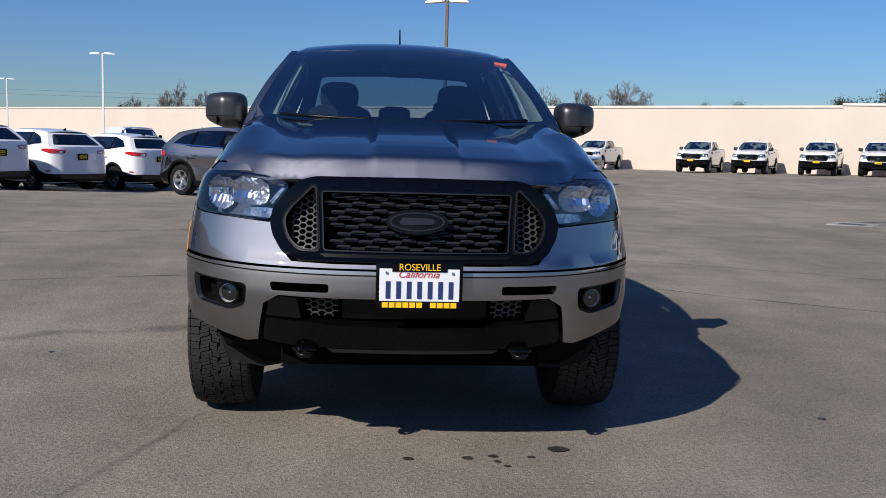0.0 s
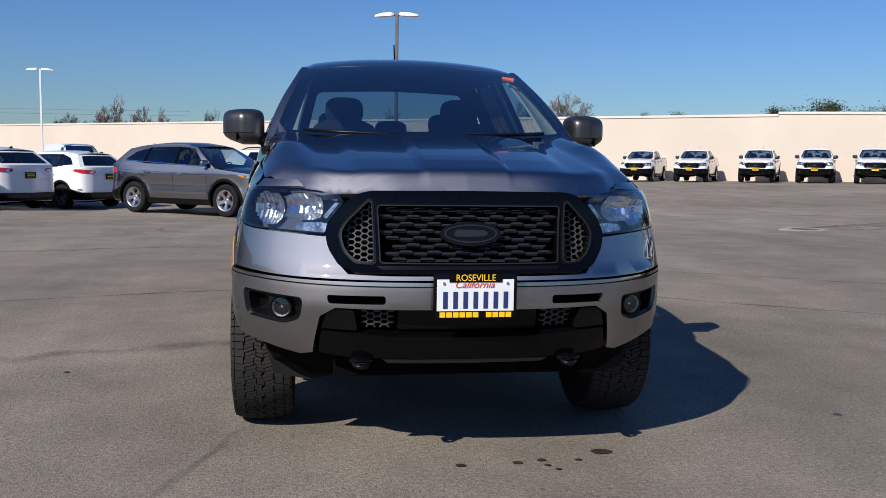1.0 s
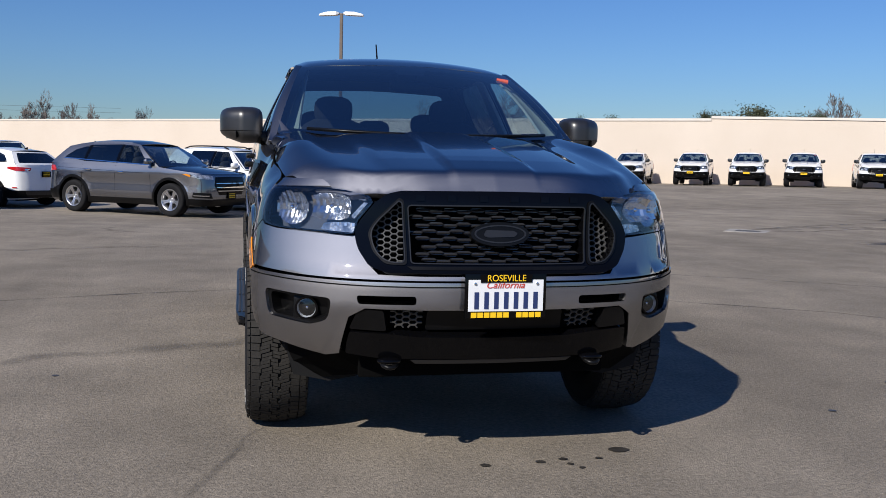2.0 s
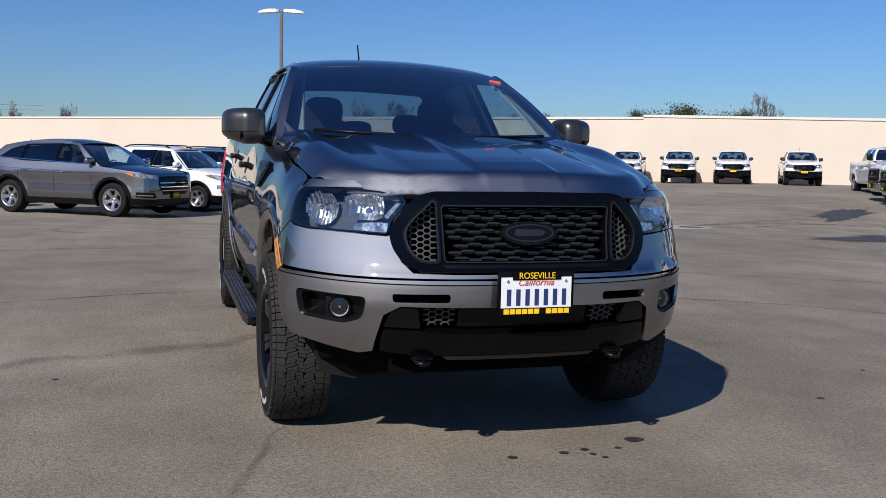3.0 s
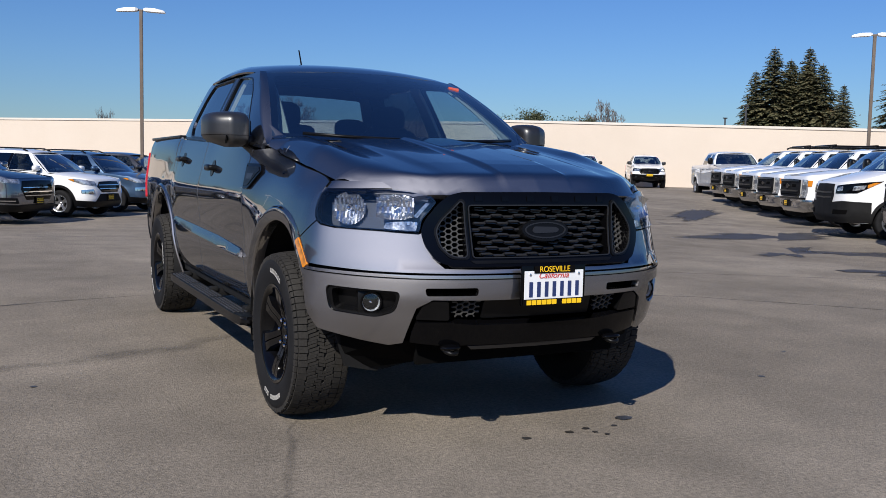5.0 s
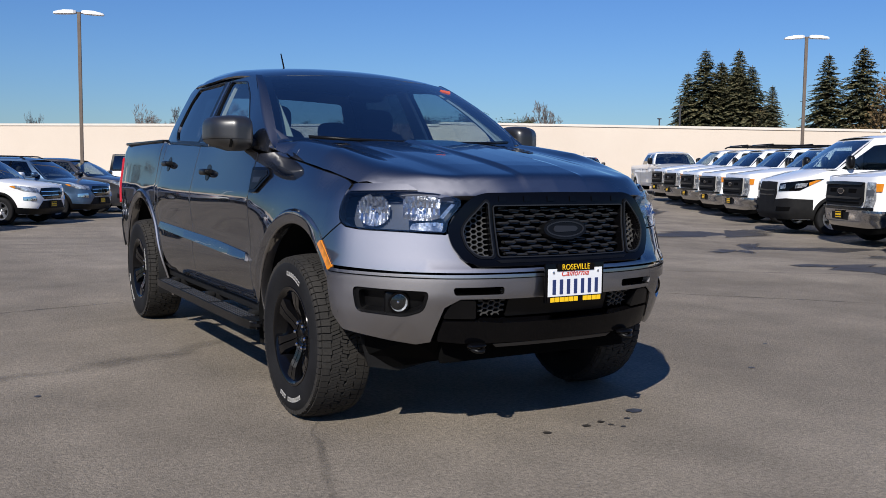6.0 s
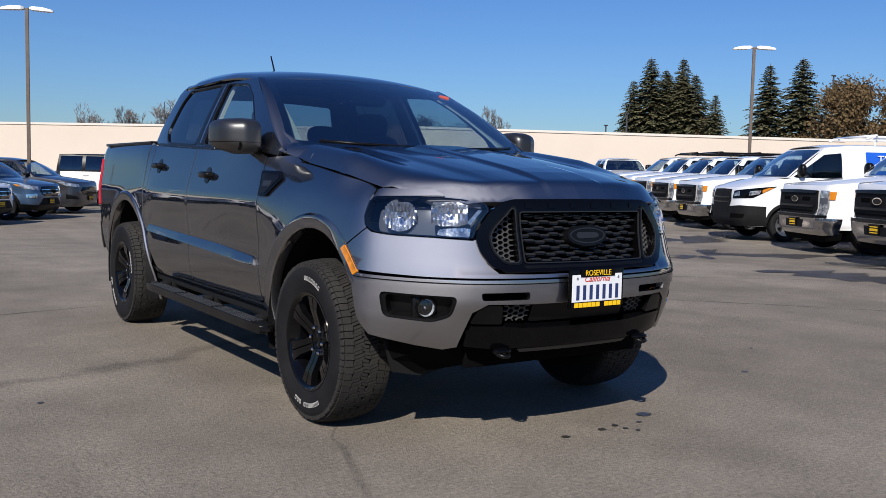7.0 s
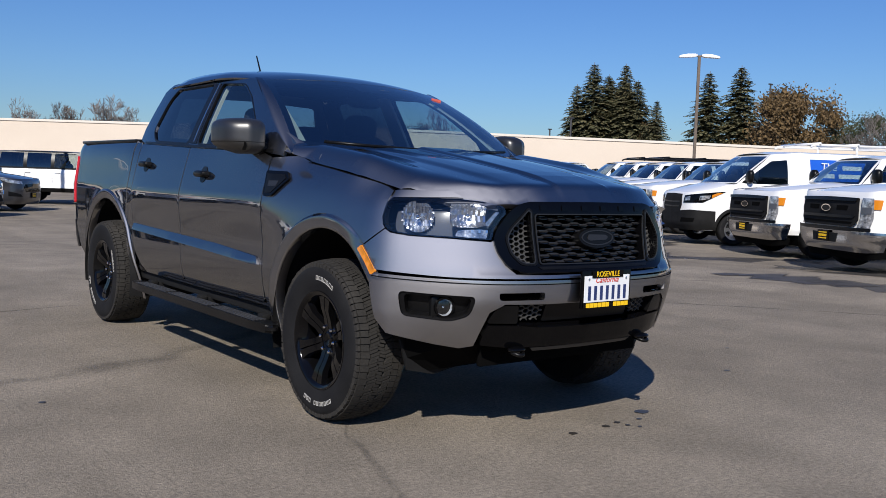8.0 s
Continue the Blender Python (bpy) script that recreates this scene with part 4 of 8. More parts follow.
def wheel(owner, x, y, z, tag, spokes=6, lug=6, scale=1.0, tread=True, steer=0.0, turn=0.0, writing=False, rim=(1.0, 1.0)):
    """One wheel: tyre, rim, spokes, hub, nuts."""
    w = new("wheel")
    w.empty_display_size = 0.1
    w.parent = owner
    flip = Matrix.Rotation(math.pi, 4, "Z") if x > 0 else Matrix.Identity(4)
    w.matrix_basis = Matrix.Translation((x, y, z)) @ Matrix.Rotation(radians(steer), 4, "Z") @ flip @ Matrix.Rotation(radians(turn), 4, "X") @ Matrix.Scale(scale, 4)
    link("tyre", MESHES["tyre"], None, w)
    if tread:
        link("tread", MESHES["tread"], None, w)
    if writing:
        for word in MESHES["print"]:
            link("sidewall_print", word, None, w, "white raised tyre lettering")
    grow = Matrix.Diagonal((rim[0], rim[1], rim[1], 1))
    link("rim", MESHES[tag], None, w).matrix_basis = grow
    link("hub", MESHES[tag + "_hub"], None, w)
    link("brake_disc", MESHES["disc"], None, w)
    for i in range(spokes):
        o = link("spoke", MESHES[tag + "_spoke"], None, w)
        o.matrix_basis = Matrix.Rotation(math.tau * i / spokes, 4, "X") @ grow
    for i in range(lug):
        a = math.tau * (i + 0.5) / lug
        o = link("wheel_nut", MESHES["nut"], None, w)
        o.matrix_basis = Matrix.Translation((0.012, 0.062 * math.cos(a), 0.062 * math.sin(a)))
    return w


def ellipsoid(bm, c, r, seg=20, rings=10):
    vs = bmesh.ops.create_uvsphere(bm, u_segments=seg, v_segments=rings, radius=1.0)["verts"]
    bmesh.ops.scale(bm, vec=r, verts=vs)
    bmesh.ops.translate(bm, vec=c, verts=vs)
    return vs


def soft_box(name, parent, mat, c, size, power=4.0, m=None, label="", seg=24, rings=12, sub=None):
    """A cushion-like rounded block (a superellipsoid)."""
    bm = fresh()
    vs = bmesh.ops.create_uvsphere(bm, u_segments=seg, v_segments=rings, radius=1.0)["verts"]
    for v in vs:
        d = (abs(v.co.x) ** power + abs(v.co.y) ** power + abs(v.co.z) ** power) ** (1 / power)
        v.co = Vector((v.co.x / d * size[0], v.co.y / d * size[1], v.co.z / d * size[2]))
        if sub:
            v.co = Vector(sub(v.co))
        v.co += Vector(c)
    if m is not None:
        bmesh.ops.transform(bm, matrix=m, verts=bm.verts)
    return part(name, bm, mat, parent, label, smooth=60)


def bar_text(name, parent, mat, text_w, m, count, high, gap=0.3, depth=0.002, label="", tall=()):
    """Plain bars in place of characters, count of them in the width, on the local xz plane facing -y."""
    pitch = text_w / count
    for i in range(count):
        if i in tall:
            continue
        x = -text_w / 2 + pitch * (i + 0.5)
        w = pitch * (1 - gap)
        solid(name, parent, mat, (x - w / 2, x + w / 2, -depth, 0, -high / 2, high / 2), m=m, label=label)


def lettering(name, text, size, m, mat, parent, depth=0.0015, shear=0.0, stretch=1.0):
    cu = bpy.data.curves.new(name, "FONT")
    cu.body, cu.size, cu.align_x, cu.align_y, cu.extrude, cu.shear = text, size, "CENTER", "CENTER", depth / 2, shear
    ob = new(name, cu)
    dg = bpy.context.evaluated_depsgraph_get()
    me = bpy.data.meshes.new_from_object(ob.evaluated_get(dg))
    bpy.data.objects.remove(ob)
    me.transform(m @ Matrix.Rotation(math.pi / 2, 4, "X") @ Matrix.Diagonal((stretch, 1, 1, 1)))
    me.materials.clear()
    return link(name, me, mat, parent)


GRILLE_OUT = [(0, 0.760), (0.43, 0.762), (0.49, 0.788), (0.535, 0.85), (0.552, 0.905), (0.537, 0.95), (0.478, 1.022), (0.43, 1.054), (0.38, 1.064), (0, 1.066)]
GRILLE_MAIN = [(0, 0.800), (0.335, 0.802), (0.350, 1.012), (0, 1.013)]
GRILLE_POD = [(0.362, 0.803), (0.425, 0.806), (0.470, 0.845), (0.490, 0.91), (0.465, 0.953), (0.386, 1.028), (0.376, 1.02)]


def on_front(pts):
    return [fx(x, z) for x, z in pts]


def grille_bars(region, g):
    """Seven staggered rows of tapered, ridged bars on thin links. One mesh."""
    S = PICKUP
    verts, faces = [], []
    def bar(u, z, half, h, up):
        pts = [(u - half, z - h * 0.55), (u - half * 0.72, z - h), (u + half * 0.72, z - h), (u + half, z - h * 0.55), (u + half, z + h * 0.55), (u + half * 0.72, z + h), (u - half * 0.72, z + h), (u - half, z + h * 0.55)]
        mid = [(u - half, z), (u + half, z)]
        q = np.array(pts + mid)
        p = S(q)
        k = len(verts)
        for i, v in enumerate(p):
            verts.append((v[0], v[1] - (up if i >= 8 else up - 0.008), v[2]))
        for v in p[:8]:
            verts.append((v[0], v[1] + 0.03, v[2]))
        faces.extend([(k, k + 1, k + 2, k + 3, k + 9, k + 8), (k + 8, k + 9, k + 4, k + 5, k + 6, k + 7)])
        for i in range(8):
            j = (i + 1) % 8
            faces.append((k + j, k + i, k + 10 + i, k + 10 + j))
    for j in range(8):
        z = 0.8125 + j * 0.0262
        for i in range(-9, 10):
            u = i * 0.0535 + (0.02675 if j % 2 else 0)
            zz = z + (0.0035 if (i + j // 2) % 2 else -0.0035)
            if inside(np.array([u - 0.02, u + 0.02]), np.array([zz, zz]), [region]).all():
                bar(u, zz, 0.0265, 0.0068, 0.003)
                bar(u + 0.02675, z, 0.009, 0.0034, -0.006)
    me = bpy.data.meshes.new("grille_mesh")
    me.from_pydata(verts, [], faces)
    link("grille_mesh", me, GRILLE_BLACK, g, "black mesh of staggered tapered bars")


def pickup_front(r, style):
    S = PICKUP
    hero_like = style == "black"
    frame_mat = GLOSS_BLACK if hero_like else SATIN_BLACK
    main, pod = rounded(sym(on_front(GRILLE_MAIN)), 0.012), rounded(on_front(GRILLE_POD), [0.02, 0.03, 0.03, 0.03, 0.03, 0.02, 0.004])
    npod = [(-u, z) for u, z in pod]
    g = new("grille")
    g.parent = r
    skin("grille_frame", rounded(sym(on_front(GRILLE_OUT)), 0.02), S, frame_mat, g, holes=[main, pod, npod], off=0.014, lip=0.055, step=0.04)
    # near-black sheet stands in for the shaded depth behind the grille
    skin("grille_void_sheet", sym(on_front([(0, 0.77), (0.5, 0.79), (0.52, 0.92), (0.42, 1.04), (0, 1.05)])), S, DEEP_BLACK, g, off=-0.06, lip=0.0, step=0.08)
    grille_bars(main, g)
    if hero_like:
        for m in (False, True):
            lattice("side_mesh", pod, S, POD_GREY, g, 0.036, 0.0215, 0.0046, -0.018, 0.012, mirror=m, flat=0.25, label="grey honeycomb mesh")
        skin("lower_bar", sym(on_front([(0, 0.772), (0.33, 0.774), (0.35, 0.788), (0, 0.788)])), S, SATIN_BLACK, g, off=0.017, lip=0.012, step=0.06)
        for m in (False, True):
            skin("mesh_surround", rounded(on_front([(0.350, 0.792), (0.430, 0.795), (0.480, 0.842), (0.502, 0.91), (0.475, 0.958), (0.385, 1.042), (0.366, 1.03)]), 0.02), S, SATIN_BLACK, g, holes=[pod], off=0.019, lip=0.02, step=0.05, mirror=m)
        # the embossed name on the frame, as plain bars
        for i, x in enumerate((-0.305, -0.183, -0.061, 0.061, 0.183, 0.305)):
            u = S.at_x(x)
            skin("name_bar", [(u - 0.017, 1.030), (u + 0.017, 1.030), (u + 0.017, 1.052), (u - 0.017, 1.052)], S, GLOSS_BLACK, g, off=0.0165, lip=0.003, step=0.05)
        # thin grey rings painted as the highlight on the bevelled edges
        for ring, m in ((main, False), (pod, False), (pod, True)):
            skin("grille_edge_glint", inset_poly(ring, -0.0045), S, LED_GREY, g, holes=[ring], off=0.0205, lip=0.006, step=0.04, mirror=m)
    # badge
    bm = fresh()
    ell = [(0.113 * math.cos(a), 0.910 + 0.046 * math.sin(a)) for a in np.linspace(0, math.tau, 49)[:-1]]
    badge = skin("badge", ell, S, SATIN_BLACK if hero_like else GLOSS_BLACK, g, off=0.030, lip=0.05, step=0.03, label="plain oval badge")
    inn = [(0.100 * math.cos(a), 0.910 + 0.035 * math.sin(a)) for a in np.linspace(0, math.tau, 49)[:-1]]
    inn2 = [(0.094 * math.cos(a), 0.910 + 0.030 * math.sin(a)) for a in np.linspace(0, math.tau, 49)[:-1]]
    skin("badge_rim", inn, S, LED_GREY, badge, holes=[inn2], off=0.0325, lip=0.003, step=0.03)
    skin("badge_stroke", rounded([(-0.066, 0.903), (-0.05, 0.896), (0.055, 0.899), (0.068, 0.912), (0.052, 0.922), (-0.056, 0.925)], 0.008), S, LED_GREY, badge, off=0.0325, lip=0.003, step=0.03)
    # lower opening, with a near-black sheet painted as the shade inside
    skin("lower_void_sheet", sym(on_front([(0, 0.44), (0.56, 0.46), (0.52, 0.645), (0, 0.642)])), S, DEEP_BLACK, r, off=-0.075, lip=0.0, step=0.08)
    skin("lower_valance", rounded(sym(on_front([(0, 0.432), (0.45, 0.437), (0.590, 0.452), (0.582, 0.49), (0.565, 0.540), (0.42, 0.536), (0.30, 0.524), (0, 0.520)])), 0.01), S, frame_mat, r, off=-0.002, lip=0.06, step=0.05, label="gloss black lower valance")
    pair("valance_corner", rounded(on_front([(0.425, 0.545), (0.567, 0.550), (0.535, 0.612), (0.505, 0.628), (0.435, 0.626)]), 0.012), S, SATIN_BLACK, r, off=-0.006, lip=0.05, step=0.05)
    skin("centre_bar", rounded(sym(on_front([(0, 0.535), (0.275, 0.535), (0.27, 0.610), (0, 0.610)])), 0.01), S, SATIN_BLACK, r, off=-0.040, lip=0.03, step=0.06)
    for m in (False, True):
        lattice("lower_mesh", on_front([(0.285, 0.545), (0.415, 0.548), (0.415, 0.612), (0.285, 0.612)]), S, POD_GREY, r, 0.036, 0.0215, 0.0044, -0.035, 0.01, mirror=m, flat=0.25)
    skin("skid_lip", sym(on_front([(0, 0.412), (0.31, 0.414), (0.33, 0.430), (0, 0.430)])), S, MESH_GREY, r, off=-0.004, lip=0.05, step=0.06, label="grey lip under the valance")
    for sx in (-1, 1):
        bm = fresh()
        tube(bm, [(sx * 0.375, -0.84, 0.424), (sx * 0.375, -0.875, 0.418), (sx * 0.387, -0.892, 0.413), (sx * 0.40, -0.897, 0.412), (sx * 0.413, -0.892, 0.413), (sx * 0.425, -0.875, 0.418), (sx * 0.425, -0.84, 0.424)], 0.009, 10)
        part("tow_hook", bm, SATIN_BLACK, r, "black tow hook", smooth=60)
        bm = fresh()
        ellipsoid(bm, (sx * 0.40, -0.862, 0.432), (0.048, 0.030, 0.014))
        part("hook_boss", bm, GLOSS_BLACK, r, smooth=60)
        bm = fresh()
        flap = [(0.45, 0.305), (0.59, 0.280), (0.735, 0.312), (0.775, 0.45), (0.50, 0.48)]
        prism(bm, [(sx * x, z) for x, z in flap], -0.525, -0.512, "XZ")
        bmesh.ops.recalc_face_normals(bm, faces=bm.faces)
        part("air_deflector", bm, MATT_BLACK, r, "dark grey plastic air deflector")
        # air dam before the wheel
        bm = fresh()
        a = [(sx * 0.40, -0.76, 0.43), (sx * 0.62, -0.70, 0.45), (sx * 0.765, -0.55, 0.47), (sx * 0.745, -0.51, 0.36), (sx * 0.62, -0.53, 0.30), (sx * 0.45, -0.66, 0.34)]
        vs = [bm.verts.new(p) for p in a]
        bk = [bm.verts.new((p[0] * 0.98, p[1] + 0.03, p[2])) for p in a]
        bm.faces.new(vs), bm.faces.new(list(reversed(bk)))
        for i in range(6):
            j = (i + 1) % 6
            bm.faces.new((vs[i], vs[j], bk[j], bk[i]))
        bmesh.ops.recalc_face_normals(bm, faces=bm.faces)
        part("air_deflector", bm, DEEP_BLACK, r)
    solid("air_dam", r, DEEP_BLACK, (-0.50, 0.50, -0.74, -0.71, 0.34, 0.46), bevel=0.012, smooth=40)
    # fog lamps
    fog = rounded([fx(0.595, 0.672), sy(-0.578, 0.682), sy(-0.595, 0.570), fx(0.70, 0.553), fx(0.618, 0.580)], 0.03)
    fog_in = rounded([fx(0.612, 0.660), sy(-0.60, 0.668), sy(-0.61, 0.580), fx(0.70, 0.566), fx(0.630, 0.588)], 0.025)
    fog, fog_in = stretched(fog, 0.90, 1.0), stretched(fog_in, 0.86, 0.98)
    for m in (False, True):
        sx = -1 if m else 1
        f = new("fog_lamp")
        f.parent = r
        skin("bezel_floor", fog, S, SATIN_BLACK, f, off=-0.055, lip=0.0, step=0.04, mirror=m)
        skin("bezel", fog, S, SATIN_BLACK, f, holes=[fog_in], off=-0.012, lip=0.045, step=0.04, mirror=m)
        aim = Matrix.Translation((sx * 0.695, -0.715, 0.615)) @ Matrix.Rotation(radians(sx * 14), 4, "Z")
        bm = fresh()
        lathe(bm, [(0.045, 0.034), (-0.012, 0.044), (-0.022, 0.044), (-0.022, 0.036)], 28, "Y")
        bmesh.ops.transform(bm, matrix=aim, verts=bm.verts)
        bmesh.ops.recalc_face_normals(bm, faces=bm.faces)
        part("lamp_ring", bm, GLOSS_BLACK, f, smooth=40)
        bm = fresh()
        lathe(bm, [(0.012, 0.0), (0.011, 0.012), (0.006, 0.024), (-0.004, 0.033), (-0.016, 0.038)], 14, "Y")
        bmesh.ops.transform(bm, matrix=aim, verts=bm.verts)
        part("reflector", bm, FOG_CHROME, f)
        bm = fresh()
        lathe(bm, [(-0.024, 0.0), (-0.0235, 0.018), (-0.020, 0.037)], 28, "Y")
        bmesh.ops.transform(bm, matrix=aim, verts=bm.verts)
        part("lens", bm, CLEAR_LENS, f, smooth=40)
        bm = fresh()
        ellipsoid(bm, (0, 0.004, 0), (0.009, 0.010, 0.009), 12, 8)
        bmesh.ops.transform(bm, matrix=aim, verts=bm.verts)
        part("bulb_shield", bm, CHROME, f, smooth=60)
        solid("bezel_block", f, SATIN_BLACK, (-0.055, 0.055, -0.004, 0.03, -0.048, 0.048), bevel=0.015, m=aim, smooth=50)


def pickup_lamps(r):
    S = PICKUP
    lens = rounded([fx(0.556, 0.903), fx(0.70, 0.908), sy(-0.62, 0.914), sy(-0.545, 0.924), sy(-0.502, 0.952), sy(-0.488, 0.99), sy(-0.487, 1.045), sy(-0.505, 1.066), fx(0.70, 1.074), fx(0.60, 1.066), fx(0.50, 1.046), fx(0.487, 1.022), fx(0.545, 0.953)], [0.015, 0.01, 0.01, 0.03, 0.03, 0.02, 0.03, 0.02, 0.01, 0.01, 0.02, 0.01, 0.01])
    for m in (False, True):
        h = new("headlight")
        h.parent = r
        skin("lens", lens, S, CLEAR_LENS, h, off=0.004, lip=0.004, step=0.05, mirror=m)
        skin("housing", lens, S, DARK_HOUSING, h, off=-0.085, lip=0.0, step=0.05, mirror=m)
        # rim and walls of the lamp bowl
        ins = inset_poly(lens, 0.006)
        skin("bezel", lens, S, GLOSS_BLACK, h, holes=[ins], off=-0.004, lip=0.025, step=0.05, mirror=m)
        for nm, cx, cy, cz, w, hh, turn in (("main_reflector", 0.738, -0.575, 0.990, 0.070, 0.068, 34), ("turn_reflector", 0.602, -0.742, 1.002, 0.076, 0.050, 28)):
            aim = Matrix.Translation((cx, cy, cz)) @ Matrix.Rotation(radians(turn), 4, "Z")
            bm = fresh()
            rng = random.Random(nm)
            nx, nz = (18, 5) if "main" in nm else (16, 4)
            # a bowl of upright, tilted mirror facets
            for i in range(nx):
                for j in range(nz):
                    x0, x1 = (2 * i / nx - 1), (2 * (i + 1) / nx - 1)
                    z0, z1 = (2 * j / nz - 1), (2 * (j + 1) / nz - 1)
                    mx, mz = (x0 + x1) / 2, (z0 + z1) / 2
                    lim = math.sqrt(max(0.0, 1 - mx * mx)) if "main" in nm else min(1.0, 1.25 - 0.5 * abs(mx))
                    z0, z1 = max(z0, -lim), min(z1, lim)
                    if z1 - z0 < 0.05 or math.hypot(mx, mz) < 0.16:
                        continue
                    tx, tz = (0.0013 if i % 2 else -0.0013) * rng.uniform(0.5, 1.3), rng.uniform(-0.0016, 0.0016)
                    quad = []
                    for x, z in ((x0, z0), (x1, z0), (x1, z1), (x0, z1)):
                        d = 0.034 - 0.045 * (x * x + z * z) + (tx if x == x1 else -tx) + (tz if z == z1 else -tz)
                        quad.append(bm.verts.new((x * w, d, z * hh)))
                    bm.faces.new(quad)
            bmesh.ops.transform(bm, matrix=aim, verts=bm.verts)
            if m:
                bmesh.ops.scale(bm, vec=(-1, 1, 1), verts=bm.verts)
            part(nm, bm, REFLECTOR, h)
            bm = fresh()
            ellipsoid(bm, (0, -0.002, 0), (0.013, 0.024, 0.013), 14, 8)
            bmesh.ops.transform(bm, matrix=aim, verts=bm.verts)
            if m:
                bmesh.ops.scale(bm, vec=(-1, 1, 1), verts=bm.verts)
            part("bulb", bm, CHROME, h, smooth=60)
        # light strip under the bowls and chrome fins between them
        skin("strip", rounded([fx(0.570, 0.912), fx(0.665, 0.916), fx(0.70, 0.920), fx(0.69, 0.944), fx(0.60, 0.950), fx(0.562, 0.945)], 0.008), S, MOTTLED_CHROME, h, off=-0.03, lip=0.02, step=0.04, mirror=m)
        for i in range(5):
            u = S.at_x(0.565) + 0.018 * i
            skin("fin", [(u, 0.935), (u + 0.012, 0.935), (u + 0.012, 0.947), (u, 0.947)], S, REFLECTOR, h, off=-0.028 - 0.003 * (i % 2), lip=0.02, step=0.05, mirror=m)
        skin("inner_fin", [fx(0.512, 1.022), fx(0.530, 1.024), fx(0.583, 0.968), fx(0.566, 0.962)], S, MOTTLED_CHROME, h, off=-0.022, lip=0.02, step=0.05, mirror=m)
        skin("brow", rounded([fx(0.52, 1.040), fx(0.60, 1.056), fx(0.72, 1.062), fx(0.72, 1.050), fx(0.60, 1.044), fx(0.52, 1.028)], 0.004), S, DARK_HOUSING, h, off=-0.02, lip=0.05, step=0.04, mirror=m)


DARK_HOUSING = shader("dark_lamp_housing", (0.070, 0.077, 0.092), 0.20, 0.0, Specular_IOR_Level=0.5)


def pickup_sides(r, paint, hero_like):
    S = PICKUP
    for m in (False, True):
        sx = -1 if m else 1
        def lip_out(r0, r1, far):
            # a short steep edge, then a face that leans out to the opening
            t = np.clip((r1 - far) / 0.014, 0, 1)
            return 0.001 + 0.011 * t * t * (3 - 2 * t) - 0.015 * np.clip((r1 - 0.014 - far) / (r1 - r0 - 0.014), 0, 1)
        def flare_on(cy, r0, r1):
            def fn(q):
                p = S(q)
                out = lip_out(r0, r1, np.hypot(p[:, 1] - cy, p[:, 2] - 0.385))
                if cy < 1:
                    # the front flare dies away into the bumper
                    t = np.clip((np.degrees(np.arctan2(p[:, 2] - 0.385, p[:, 1] - cy)) - 100) / 36, 0, 1)
                    out = out + (0.0015 - 0.5 * np.abs(out) - out) * t * t * (3 - 2 * t)
                p[:, 0] += np.where(q[:, 0] >= 0, 1, -1) * out
                return p
            return fn
        def lofted_flare(name, cy, r0, r1, a0, a1):
            radii = [r1, r1 - 0.003, r1 - 0.006, r1 - 0.009, r1 - 0.012, r1 - 0.015, r1 - 0.03, r0 + 0.012, r0 + 0.004, r0]
            angles = np.linspace(a0, a1, 60)
            fn, rows = flare_on(cy, r0, r1), []
            for rad in radii:
                q = np.array([sy(cy + rad * math.cos(radians(a)), 0.385 + rad * math.sin(radians(a))) for a in angles])
                p = fn(q)
                if rad == r0:
                    p[:, 0] -= 0.006
                rows.append(p)
            inner = rows[-1].copy()
            inner[:, 0] -= 0.05
            rows.append(inner)
            verts = [(-v[0] if m else v[0], v[1], v[2]) for p in rows for v in p]
            n = len(angles)
            faces = [(k * n + i, k * n + i + 1, (k + 1) * n + i + 1, (k + 1) * n + i) for k in range(len(rows) - 1) for i in range(n - 1)]
            bm = fresh()
            vs = [bm.verts.new(v) for v in verts]
            for f in faces:
                bm.faces.new([vs[i] for i in (reversed(f) if m else f)])
            part(name, bm, paint, r, smooth=50)
        lofted_flare("front_arch_flare", FRONT_AXLE, 0.520, 0.592, -22, 143)
        lofted_flare("rear_arch_flare", 3.221, 0.540, 0.612, -16, 194)
        skin("side_marker", rounded([sy(*p) for p in arc(FRONT_AXLE, 0.385, 0.552, 125, 141, 6) + arc(FRONT_AXLE, 0.385, 0.584, 141, 126, 6)], 0.008), flare_on(FRONT_AXLE, 0.520, 0.592), AMBER, r, off=0.006, lip=0.012, step=0.03, mirror=m, label="amber side marker lens")
        # door pressings: a ledge that leans up to the sky
        ledge = rounded([sy(0.625, 0.668), sy(1.2, 0.690), sy(2.60, 0.735), sy(2.60, 0.778), sy(1.2, 0.742), sy(0.66, 0.712)], [0.02, 0.02, 0.01, 0.01, 0.05, 0.05])
        def ledge_fn(q, S=S):
            p = S(q)
            y = p[:, 1]
            low = 0.672 + (y - 0.66) * 0.0325
            out = 0.020 * np.clip(1 - (q[:, 1] - low) / 0.052, -0.2, 1)
            p[:, 0] += np.where(q[:, 0] >= 0, 1, -1) * out
            return p
        skin("door_ledge", ledge, ledge_fn, paint, r, off=0.002, lip=0.018, step=0.04, mirror=m)
        # vent badge behind the front wheel
        vent = rounded([sy(0.40, 1.145), sy(0.375, 1.125), sy(0.50, 1.035), sy(0.572, 1.032), sy(0.598, 1.165), sy(0.41, 1.160)], 0.014)
        vin = inset_poly(vent, 0.016)
        v = skin("fender_vent", vent, S, GLOSS_BLACK, r, off=0.012, lip=0.02, step=0.04, mirror=m, label="black fender vent badge")
        skin("vent_face", vin, S, SATIN_BLACK, v, off=0.0145, lip=0.004, step=0.04, mirror=m)
